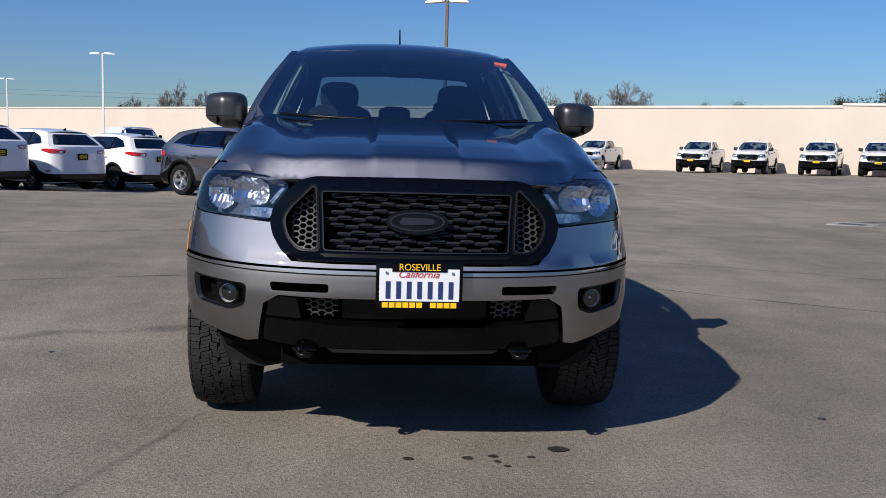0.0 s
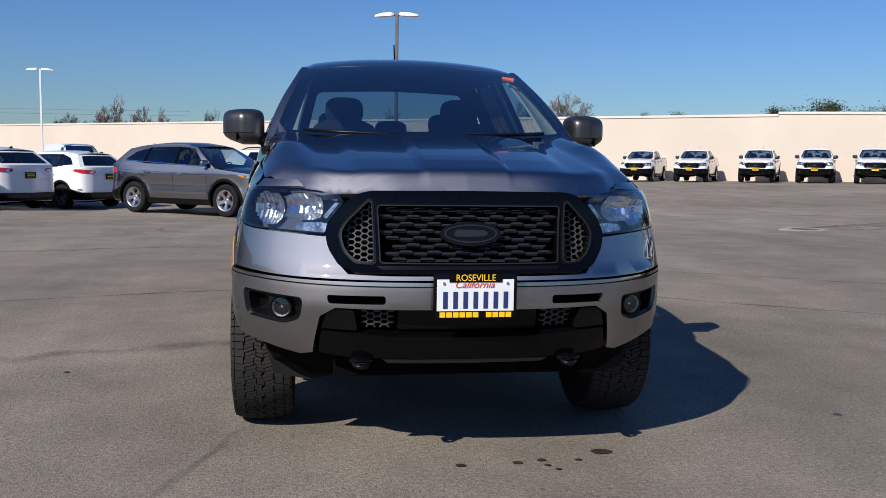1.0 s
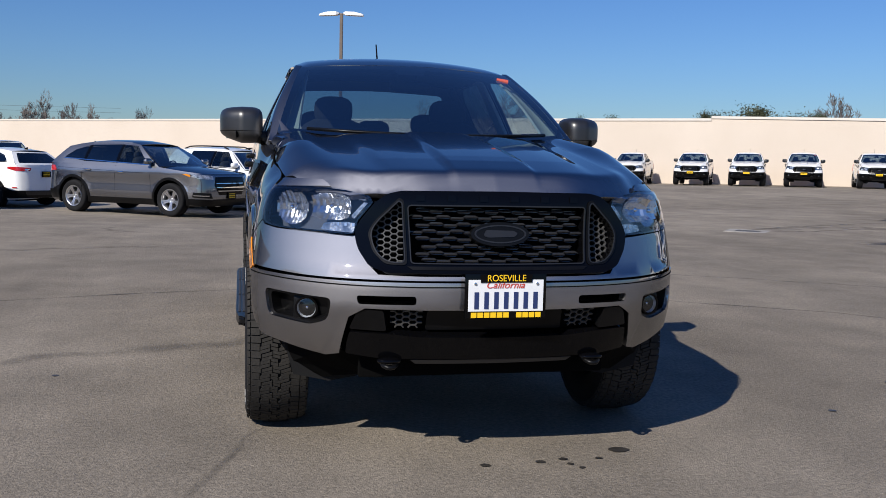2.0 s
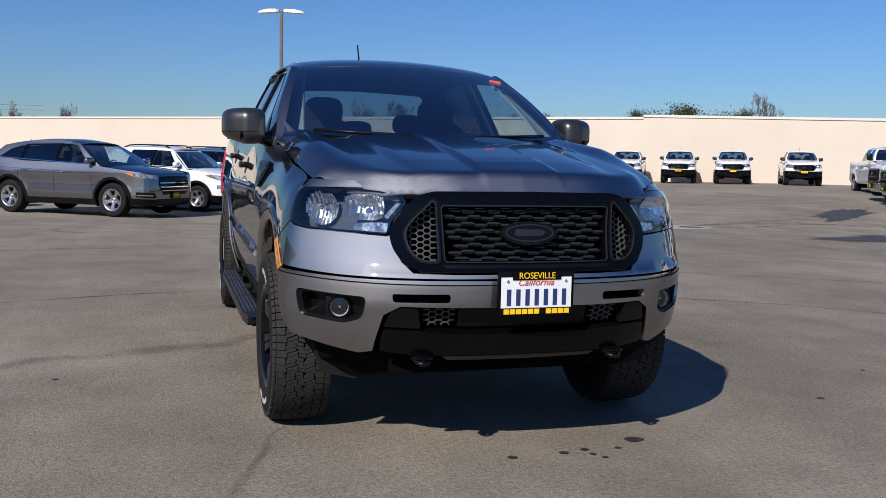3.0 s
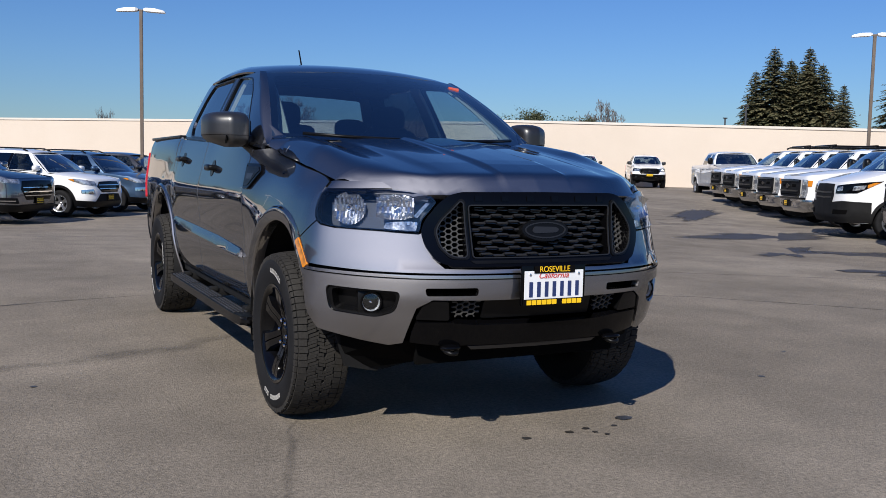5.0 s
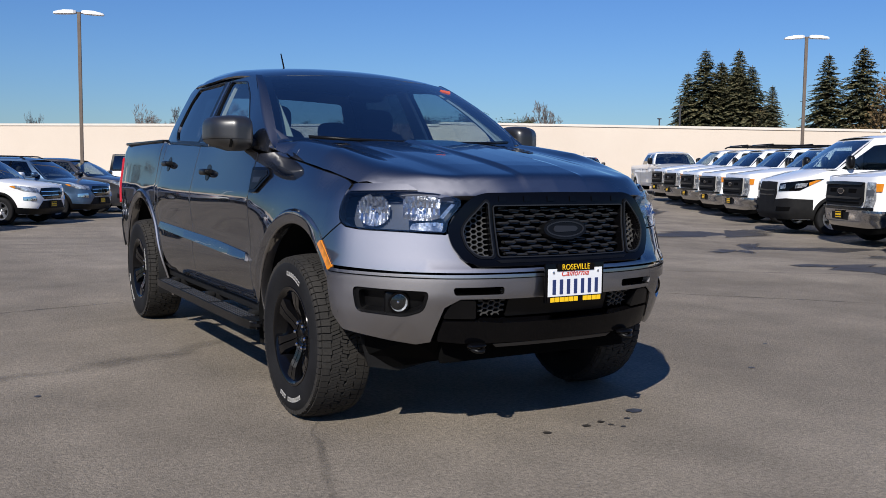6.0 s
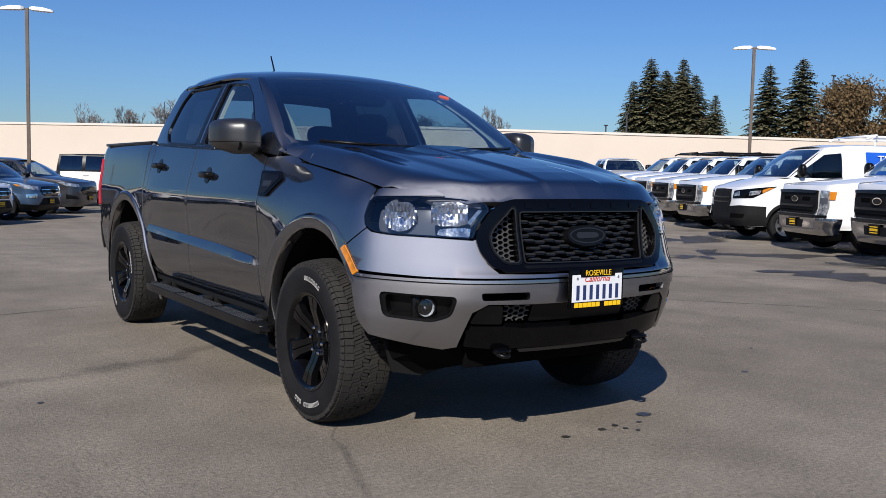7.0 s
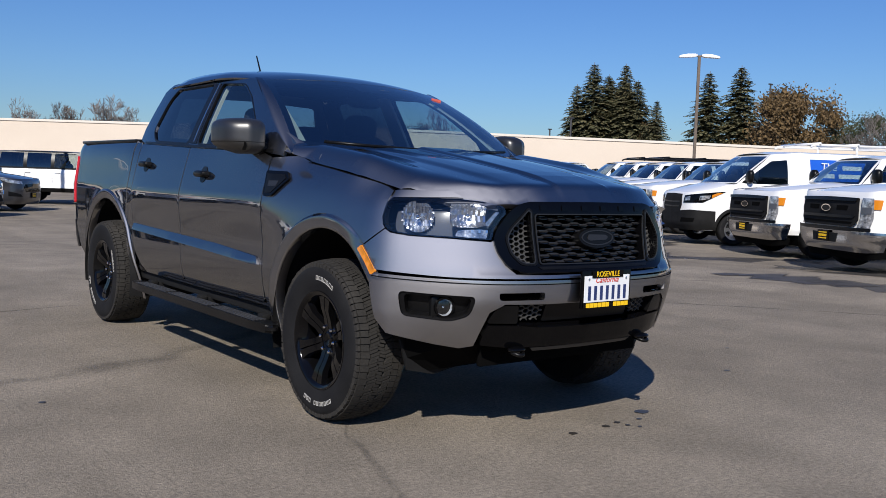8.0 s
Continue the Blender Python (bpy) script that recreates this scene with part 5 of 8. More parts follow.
        yb = [sy(0.545, 1.085), sy(0.47, 1.085), sy(0.455, 1.112), sy(0.545, 1.112)]
        skin("badge_bar", [yb[1], yb[0], yb[3], yb[2]], S, LED_GREY, v, off=0.016, lip=0.003, step=0.04, mirror=m)
        # handles
        for y, z in ((1.412, 1.136), (2.420, 1.186)):
            # flat black disc paints the shaded cup behind the grip
            cup = [(S.at_y(y + 0.005) + 0.048 * math.cos(a), z - 0.004 + 0.048 * math.sin(a)) for a in np.linspace(0, math.tau, 25)[:-1]]
            h = skin("door_handle", cup, S, SATIN_BLACK, r, off=0.003, lip=0.004, step=0.03, mirror=m, label="black door handle")
            b = S(np.array([[S.at_y(y), z]]))[0]
            soft_box("grip", h, SATIN_BLACK, (sx * (b[0] + 0.034), y, z), (0.014, 0.072, 0.019), 3.0)
            for dy in (-0.055, 0.055):
                soft_box("grip_foot", h, SATIN_BLACK, (sx * (b[0] + 0.014), y + dy, z), (0.024, 0.018, 0.017), 3.0)
        # window seals
        belt = [(0.62, 1.262), (1.74, 1.298), (2.60, 1.330), (2.60, 1.342), (1.74, 1.312), (0.62, 1.276)]
        skin("waist_seal", belt, cab_fn, SATIN_BLACK, r, off=0.006, lip=0.01, step=0.1, mirror=m)
        skin("door_post", [(1.668, 1.318), (1.788, 1.322), (1.792, 1.705), (1.712, 1.702)], cab_fn, SATIN_BLACK, r, off=0.003, lip=0.006, step=0.1, mirror=m)
        # chrome strip added to draw the bright glint down the post
        skin("post_glint", [(1.705, 1.33), (1.713, 1.33), (1.736, 1.70), (1.728, 1.70)], cab_fn, CHROME, r, off=0.006, lip=0.004, step=0.1, mirror=m)
        skin("mirror_sail", [(0.70, 1.282), (0.862, 1.300), (0.902, 1.398), (0.87, 1.40)], cab_fn, SATIN_BLACK, r, off=0.004, lip=0.01, step=0.1, mirror=m)
        for ring, g0 in ((1, [(0.855, 1.293), (1.662, 1.311), (1.708, 1.708), (1.335, 1.680), (1.15, 1.590), (0.89, 1.398)]), (2, [(1.783, 1.315), (2.405, 1.338), (2.53, 1.418), (2.513, 1.626), (2.439, 1.708), (1.793, 1.714)])):
            outer = rounded(g0, 0.04)
            c = np.mean(g0, axis=0)
            inner = rounded([tuple(c + (np.array(p) - c) * 0.955) for p in g0], 0.04)
            skin("window_seal", outer, cab_fn, SATIN_BLACK, r, holes=[inner], off=0.002, lip=0.02, step=0.06, mirror=m)
        # running board
        b = new("running_board")
        b.parent = r
        b["label"] = "black tubular running board"
        bm = fresh()
        outline = rounded([(0.865, 0.47), (0.905, 0.37), (0.950, 0.40), (0.965, 0.58), (0.965, 2.30), (0.950, 2.46), (0.905, 2.50), (0.865, 2.40)], [0.02, 0.04, 0.04, 0.06, 0.06, 0.04, 0.04, 0.02])
        prism(bm, [(sx * x, y) for x, y in (outline if not m else reversed(outline))], 0.345, 0.390, "XY")
        bmesh.ops.bevel(bm, geom=[e for e in bm.edges if abs(e.verts[0].co.z - e.verts[1].co.z) < 1e-5], offset=0.014, segments=3, affect="EDGES", clamp_overlap=True)
        bmesh.ops.recalc_face_normals(bm, faces=bm.faces)
        part("board", bm, SATIN_BLACK, b, smooth=40)
        for y0, y1 in ((0.56, 1.10), (1.16, 1.76), (1.82, 2.34)):
            for k in range(4):
                x = 0.878 + 0.021 * k
                solid("tread_rib", b, STEP_GREY, (sx * x, sx * (x + 0.012), y0, y1, 0.389, 0.395), bevel=0.002)
        for y in (0.62, 1.45, 2.28):
            solid("bracket", b, MATT_BLACK, (sx * 0.62, sx * 0.89, y - 0.025, y + 0.025, 0.355, 0.40), (sx * 0.84, sx * 0.885, y - 0.035, y + 0.035, 0.385, 0.412), bevel=0.008, smooth=40)
        solid("inner_sill", r, MATT_BLACK, (sx * 0.74, sx * 0.815, 0.60, 2.66, 0.388, 0.50), bevel=0.01)
        # wheel wells
        for cy, rad in ((FRONT_AXLE, 0.545), (3.221, 0.565)):
            bm = fresh()
            lathe(bm, [(sx * 0.42, 0.10), (sx * 0.42, rad), (sx * 0.80, rad), (sx * 0.885, rad - 0.025)], 30, "X", -14, 160 if cy < 1 else 194)
            bmesh.ops.translate(bm, vec=(0, cy, 0.385), verts=bm.verts)
            part("wheel_well", bm, MATT_BLACK, r, smooth=40)
        # mirror
        mi = new("door_mirror")
        mi.parent = r
        def taper(p):
            back = max(0.0, -p.y / 0.118)
            out = max(0.0, p.x * sx / 0.116)
            low = 0.42 * out if p.z < 0 else 0.08 * out
            return (p.x * (1 - 0.10 * back), p.y + 0.070 * out, p.z * (1 - 0.20 * back * back) * (1 - low))
        soft_box("cap", mi, MIRROR_CAP, (sx * 0.940, 0.768, 1.345), (0.110, 0.118, 0.094), 5.0, sub=taper, seg=40, rings=24)
        soft_box("split_line", mi, DEEP_BLACK, (sx * 0.940, 0.768, 1.312), (0.1112, 0.1192, 0.003), 5.0, sub=taper, seg=40, rings=6)
        solid("split_tick", mi, DEEP_BLACK, (sx * 0.965, sx * 0.968, 0.655, 0.69, 1.268, 1.312))
        solid("glass", mi, CHROME, (sx * 0.855, sx * 1.02, 0.893, 0.897, 1.275, 1.412))
        bm = fresh()
        tube(bm, [(sx * 0.78, 0.73, 1.275), (sx * 0.84, 0.735, 1.282), (sx * 0.90, 0.745, 1.292)], [0.042, 0.036, 0.030], 12)
        part("arm", bm, SATIN_BLACK, mi, smooth=60)
        # tail lamp
        t = skin("tail_light", rounded([sy(4.085, 0.86), sy(4.20, 0.85), (S.at_y(4.20) + 0.12, 0.85), (S.at_y(4.20) + 0.11, 1.235), sy(4.15, 1.24), sy(4.115, 1.22)], 0.015), S, RED_LENS, r, off=0.012, lip=0.03, step=0.04, mirror=m, label="red tail light lens")
        skin("clear_segment", [sy(4.12, 0.99), sy(4.20, 0.99), (S.at_y(4.20) + 0.10, 0.99), (S.at_y(4.20) + 0.10, 1.06), sy(4.12, 1.06)], S, TRIM_LIGHT, t, off=0.014, lip=0.003, step=0.04, mirror=m)
        skin("rear_bumper", rounded([sy(4.03, 0.50), (S.at_y(4.23) + 0.82, 0.50), (S.at_y(4.23) + 0.82, 0.72), sy(4.12, 0.72), sy(4.05, 0.60)], 0.03), S, SATIN_BLACK, r, off=0.006, lip=0.06, step=0.06, mirror=m)
    skin("tailgate", rounded([(S.at_y(4.23) + 0.07, 0.76), (float(S.u[-1]) - 0.002, 0.76), (float(S.u[-1]) - 0.002, 1.33), (S.at_y(4.23) + 0.07, 1.33)], 0.01), S, paint, r, step=0.06)
    skin("tailgate_half", [(S.at_y(4.23) + 0.07, 0.76), (float(S.u[-1]) - 0.002, 0.76), (float(S.u[-1]) - 0.002, 1.33), (S.at_y(4.23) + 0.07, 1.33)], S, paint, r, step=0.06, mirror=True)


MIRROR_CAP = mottle(shader("satin_black_mirror_cap", rough=0.38, Specular_IOR_Level=0.95), (0.010, 0.010, 0.0105), (0.014, 0.014, 0.0145), 5, fine=0.1, fine_scale=500)


PILLAR_Y = curve_through([1.30, 1.395, 1.58, 1.70, 1.735], [0.52, 0.70, 1.0, 1.22, 1.32])


def pillar_fn(q):
    """From the windscreen's edge (s = 0) to the front edge of the cab side (s = 1), by height t."""
    s, t = q[:, 0], q[:, 1]
    a = screen_fn(np.stack([0 * s + 0.985, t], 1))
    z = 1.30 + 0.40 * t
    b = cab_fn(np.stack([PILLAR_Y(z), z], 1))
    p = a + (b - a) * s[:, None]
    # the side runs on flat and turns in close to the glass
    k = np.clip(1 - s, 0, 1) ** 3.5
    p[:, 0] = b[:, 0] + (a[:, 0] - b[:, 0]) * k - 0.012 * (1 - s) * (1 - k)
    return p


def pillar_inner(q):
    """The cabin side of the pillar: from well inside the glass (s = 0) to the door frame (s = 1)."""
    s, t = q[:, 0], q[:, 1]
    a = screen_fn(np.stack([0 * s + 0.855 + 0.06 * t, t], 1)) + np.array([0, 0.055, -0.020])
    z = 1.30 + 0.40 * t
    b = cab_fn(np.stack([PILLAR_Y(z) + 0.06, z], 1)) - np.array([0.030, 0, 0.012])
    p = a + (b - a) * s[:, None]
    p[:, 1] += 0.03 * 4 * s * (1 - s)
    return p


def pickup_inside(r, paint):
    """Bed, cab rear, cabin and underside."""
    solid("bed_floor", r, MATT_BLACK, (-0.72, 0.72, 2.80, 4.16, 0.82, 0.86))
    for sx in (-1, 1):
        solid("bed_inner_wall", r, MATT_BLACK, (sx * 0.70, sx * 0.76, 2.80, 4.16, 0.86, 1.30))
        solid("bed_rail_cap", r, SATIN_BLACK, (sx * 0.70, sx * 0.826, 2.76, 4.05, 1.340, 1.361), bevel=0.008, smooth=40)
    solid("bed_front_wall", r, MATT_BLACK, (-0.76, 0.76, 2.76, 2.80, 0.80, 1.33))
    # plain near-black boxes block the view through and paint the shade underneath
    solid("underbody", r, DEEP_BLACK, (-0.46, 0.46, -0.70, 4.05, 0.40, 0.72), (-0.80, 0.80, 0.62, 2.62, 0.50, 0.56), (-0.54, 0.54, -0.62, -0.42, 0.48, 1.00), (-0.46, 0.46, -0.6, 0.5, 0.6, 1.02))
    solid("axle", r, MATT_BLACK, (-0.70, 0.70, -0.05, 0.05, 0.33, 0.43), (-0.70, 0.70, 3.17, 3.27, 0.33, 0.43), bevel=0.02)
    back_win = rounded(sym([(0, 0.18), (0.84, 0.18), (0.86, 0.90), (0, 0.92)]), 0.06)
    skin("cab_back", sym([(0, -0.9), (1.0, -0.9), (1.0, 1.08), (0.5, 1.17), (0, 1.19)]), backlight_fn, paint, r, holes=[back_win], step=0.15, lip=0.02)
    skin("rear_window", back_win, backlight_fn, REAR_GLASS, r, off=-0.006, lip=0.003, step=0.2)
    pair("windscreen_pillar", [(0.0, -0.09), (1.0, -0.09), (1.0, 1.03), (0.0, 1.03)], pillar_fn, paint, r, step=0.06, lip=0.01)
    # painted corner between hood, wing and pillar
    steps = [0.0, 0.35, 0.7, 1.0]
    near = np.concatenate([hood_fn(np.array([(0.755, 0.235), (0.665, 0.335)])), screen_fn(np.array([(0.90, 0.0), (0.985, 0.12)]))]) + (0, 0, 0.001)
    outer = np.concatenate([PICKUP(np.array([sy(0.225, 1.214), sy(0.36, 1.236)])), cab_fn(np.array([(0.530, 1.272), (0.66, 1.355)]))]) + (0.001, 0, 0)
    def corner_fn(q):
        u, v = q[:, 0], q[:, 1]
        a = np.stack([np.interp(v, steps, near[:, k]) for k in range(3)], 1)
        b = np.stack([np.interp(v, steps, outer[:, k]) for k in range(3)], 1)
        p = a + (b - a) * u[:, None]
        swell = 0.012 * 4 * u * (1 - u) * np.clip(v * 3, 0.2, 1)
        return p + np.stack([0.7 * swell, 0 * u, 0.7 * swell], 1)
    pair("cowl_corner", [(0.0, 0.0), (1.0, 0.0), (1.0, 1.0), (0.0, 1.0)], corner_fn, paint, r, step=0.08, lip=0.012)
    # cowl, frit, wipers
    def cowl_fn(q):
        x, t = q[:, 0], q[:, 1]
        a = (x / 0.735) ** 2
        y0, z0 = 0.255 + 0.15 * a ** 1.4, hood_fn(np.stack([x, 0.255 + 0.15 * a ** 1.4], 1))[:, 2] - 0.025
        y1, z1 = 0.305 + 0.225 * a, 1.278 + 0.030 * a
        return np.stack([x, y0 + (y1 - y0) * t, z0 + (z1 - z0) * t], 1)
    skin("cowl", sym([(0, -0.2), (0.76, -0.2), (0.76, 1.0), (0, 1.0)]), cowl_fn, MATT_BLACK, r, step=0.1)
    frit = sym([(0, 0.0), (0.99, 0.0), (0.985, 1.0), (0, 1.0)])
    hole = rounded(sym([(0, 0.055), (0.945, 0.055), (0.925, 0.93), (0.14, 0.93), (0.12, 0.84), (0, 0.84)]), 0.03)
    skin("windscreen_border", frit, screen_fn, SATIN_BLACK, r, holes=[hole], off=-0.004, lip=0.002, step=0.06, label="black printed border of the windscreen")
    solid("windscreen_sticker", r, STICKER_RED, (0.02, 0.09, -0.001, 0.001, -0.016, 0.016), m=Matrix.Translation((0.505, 1.075, 1.660)) @ Matrix.Rotation(radians(-29), 4, "X") @ Matrix.Rotation(radians(8), 4, "Y"), label="orange-red sticker inside the glass")
    for x0, x1 in ((-0.62, -0.02), (0.06, 0.62)):
        bm = fresh()
        p = [Vector((x0 + (x1 - x0) * t, 0, 0)) for t in (0, 0.33, 0.66, 1)]
        for v in p:
            a = (v.x / 0.735) ** 2
            v.y, v.z = 0.285 + 0.23 * a, 1.305 + 0.03 * a
        tube(bm, p, 0.009, 8)
        part("wiper", bm, SATIN_BLACK, r, smooth=50)
    # antenna
    bm = fresh()
    tube(bm, [(0.03, 2.48, 1.77), (0.03, 2.54, 1.86), (0.03, 2.63, 2.02)], [0.010, 0.007, 0.005], 8)
    part("antenna", bm, SATIN_BLACK, r, "thin black roof antenna", smooth=50)
    # cabin
    solid("cabin_floor", r, CABIN_BLACK, (-0.74, 0.74, 0.45, 2.66, 0.56, 0.60))
    for sx in (-1, 1):
        solid("door_card", r, CABIN_BLACK, (sx * 0.74, sx * 0.78, 0.62, 2.62, 0.58, 1.26))
    solid("bulkhead", r, CABIN_BLACK, (-0.74, 0.74, 2.60, 2.66, 0.58, 1.32))
    solid("firewall", r, CABIN_BLACK, (-0.74, 0.74, 0.40, 0.46, 0.50, 1.20))
    bm = fresh()
    prism(bm, rounded([(0.42, 0.85), (0.92, 0.80), (0.95, 1.08), (0.86, 1.245), (0.62, 1.262), (0.44, 1.235)], [0.01, 0.05, 0.06, 0.06, 0.05, 0.02]), -0.73, 0.73)
    part("dashboard", bm, CABIN_BLACK, r, smooth=40)
    solid("instrument_hood", r, CABIN_BLACK, (0.22, 0.54, 0.70, 0.90, 1.22, 1.31), bevel=0.04, smooth=50)
    solid("centre_screen", r, GLOSS_BLACK, (-0.12, 0.12, 0.84, 0.88, 1.10, 1.30), bevel=0.015, smooth=50)
    bm = fresh()
    lathe(bm, [(0.013 * math.cos(a), 0.185 + 0.013 * math.sin(a)) for a in np.linspace(0, math.tau, 13)], 40, "Y")
    bmesh.ops.transform(bm, matrix=Matrix.Translation((0.37, 1.02, 1.16)) @ Matrix.Rotation(radians(24), 4, "X"), verts=bm.verts)
    part("steering_wheel", bm, CABIN_BLACK, r, smooth=60)
    solid("steering_hub", r, CABIN_BLACK, (0.20, 0.54, 1.0, 1.04, 1.13, 1.19), (0.30, 0.44, 0.99, 1.05, 1.10, 1.21), bevel=0.02, smooth=50)
    for x in (-0.37, 0.37):
        s = new("front_seat")
        s.parent = r
        soft_box("cushion", s, CLOTH, (x, 1.28, 0.86), (0.25, 0.27, 0.10), 4)
        soft_box("backrest", s, CLOTH, (x, 1.58, 1.14), (0.235, 0.085, 0.30), 3.6, m=Matrix.Translation((0, 1.58, 0.9)) @ Matrix.Rotation(radians(-12), 4, "X") @ Matrix.Translation((0, -1.58, -0.9)))
        soft_box("headrest", s, CLOTH, (x, 1.69, 1.482), (0.120, 0.055, 0.088), 3.2)
        for dx in (-0.05, 0.05):
            bm = fresh()
            tube(bm, [(x + dx, 1.66, 1.36), (x + dx, 1.68, 1.45)], 0.007, 8)
            part("headrest_post", bm, CHROME, s, smooth=50)
    s = new("rear_bench")
    s.parent = r
    soft_box("bench_cushion", s, CLOTH, (0, 2.20, 0.86), (0.66, 0.24, 0.09), 5)
    soft_box("bench_back", s, CLOTH, (0, 2.48, 1.10), (0.66, 0.07, 0.28), 6)
    for x in (-0.40, 0.40):
        soft_box("rear_headrest", s, CLOTH, (x, 2.50, 1.44), (0.125, 0.045, 0.075), 3)
    soft_box("rear_headrest", s, CLOTH, (0, 2.50, 1.40), (0.115, 0.045, 0.06), 3)
    # headliner, pillar trims, mirror
    def liner(q):
        p = roof_fn(q)
        p[:, 2] -= 0.045
        return p
    skin("headliner", sym([(0, 1.14), (0.60, 1.22), (0.61, 2.4), (0.55, 2.58), (0, 2.60)]), liner, CABIN_BLACK, r, step=0.12, lip=0.01)
    def trim(q):
        p = cab_fn(q)
        p[:, 0] -= 0.035
        return p
    for m in (False, True):
        skin("pillar_trim", [(0.0, 0.0), (1.0, 0.0), (1.0, 1.02), (0.0, 1.02)], pillar_inner, TRIM_LIGHT, r, step=0.1, lip=0.012, mirror=m, back=True, label="pale grey windscreen pillar trim")
        skin("header_trim", [(1.22, 1.685), (1.34, 1.692), (1.75, 1.715), (2.3, 1.71), (2.3, 1.74), (1.75, 1.745), (1.40, 1.735)], trim, CABIN_BLACK, r, step=0.06, lip=0.02, mirror=m, back=True)
        skin("post_trim", [(1.64, 1.30), (1.81, 1.30), (1.81, 1.72), (1.69, 1.72)], trim, TRIM_LIGHT, r, step=0.1, lip=0.02, mirror=m, back=True)
        skin("quarter_trim", [(2.42, 1.32), (2.70, 1.32), (2.60, 1.70), (2.40, 1.72)], trim, CABIN_BLACK, r, step=0.1, lip=0.02, mirror=m, back=True)
    soft_box("rear_view_mirror", r, GLOSS_BLACK, (0.0, 1.06, 1.60), (0.12, 0.02, 0.035), 3)
    solid("camera_pod", r, DEEP_BLACK, (-0.05, 0.05, 1.09, 1.18, 1.63, 1.675), bevel=0.01)


def number_plate(r, cx, y, zc, w, h, dealer=True):
    p = new("number_plate")
    p.parent = r
    solid("plate_frame", p, GLOSS_BLACK, (cx - w / 2, cx + w / 2, y, y + 0.014, zc - h / 2, zc + h / 2), bevel=0.006, smooth=40)
    if not dealer:
        solid("plate_face", p, YELLOW, (cx - w * 0.46, cx + w * 0.46, y - 0.003, y, zc - h * 0.30, zc + h * 0.30), label="yellow paper plate")
        bar_text("plate_bars", p, GLOSS_BLACK, w * 0.7, Matrix.Translation((cx, y - 0.003, zc)), 6, h * 0.22)
        return
    solid("plate_face", p, PLATE_WHITE, (cx - 0.143, cx + 0.143, y - 0.003, y, zc - 0.060, zc + 0.060), bevel=0.001, label="white embossed plate")
    solid("plate_tab", p, GLOSS_BLACK, (cx - 0.098, cx + 0.098, y - 0.006, y - 0.003, zc + 0.050, zc + 0.080))
    solid("plate_foot", p, GLOSS_BLACK, (cx - 0.150, cx + 0.150, y - 0.006, y - 0.003, zc - 0.081, zc - 0.056))
    lettering("town_lettering", "ROSEVILLE", 0.034, Matrix.Translation((cx, y - 0.0065, zc + 0.0655)), YELLOW, p, stretch=0.93)
    lettering("state_lettering", "California", 0.036, Matrix.Translation((cx - 0.005, y - 0.004, zc + 0.040)), PLATE_RED, p, shear=0.35, stretch=1.05)
    # registration as plain bars
    bar_text("registration_bar", p, PLATE_BLUE, 0.262, Matrix.Translation((cx, y - 0.003, zc - 0.016)), 7, 0.062, gap=0.56)
    # the dealer's name as plain bars
    bar_text("dealer_bar", p, YELLOW, 0.270, Matrix.Translation((cx, y - 0.006, zc - 0.0695)), 11, 0.019, gap=0.16, tall=(6,))
    for dx in (-0.118, 0.118):
        bm = fresh()
        lathe(bm, [(0.0, 0.006), (-0.004, 0.005), (-0.005, 0.0)], 10, "Y")
        bmesh.ops.translate(bm, vec=(cx + dx, y - 0.003, zc + 0.046), verts=bm.verts)
        part("plate_screw", bm, CHROME, p)


def pickup(paint, style, label, group="", detail=True):
    r = thing("pickup_truck", label, "pickup truck", group)
    pickup_body(r, paint, paint if style == "black" else SATIN_BLACK, SATIN_BLACK)
    pickup_front(r, style)
    pickup_lamps(r)
    pickup_sides(r, paint, style == "black")
    pickup_inside(r, paint)
    tyre_meshes()
    tag = "black_wheel" if style == "black" else "steel_wheel"
    wheel_meshes(tag, 6, RIM_BLACK if style == "black" else SILVER, 1.0, 0.004)
    for i, (wx, wy) in enumerate(((-0.790, FRONT_AXLE), (0.790, FRONT_AXLE), (-0.790, 3.221), (0.790, 3.221))):
        wheel(r, wx, wy, 0.381, tag, scale=0.980, tread=detail, writing=detail, turn=(38, 40, 95, 10)[i])
    return r


hero = pickup(GREY_PAINT, "black", "dark grey metallic crew-cab pickup with black grille and black wheels")
number_plate(hero, 0.010, -0.988, 0.692, 0.312, 0.168)

# ---- the other vehicles on the lot ----
def nose_to(p, nose, y0=0.0):
    """The pose of a vehicle whose local -y points along nose; p is on the ground."""
    a = math.atan2(nose[1], nose[0]) + math.pi / 2
    return Matrix.Translation((p[0], p[1], lift(p[0], p[1]))) @ Matrix.Rotation(a, 4, "Z") @ Matrix.Translation((0, y0, 0))


def lerp(a, b, t):
    return a + (b - a) * t


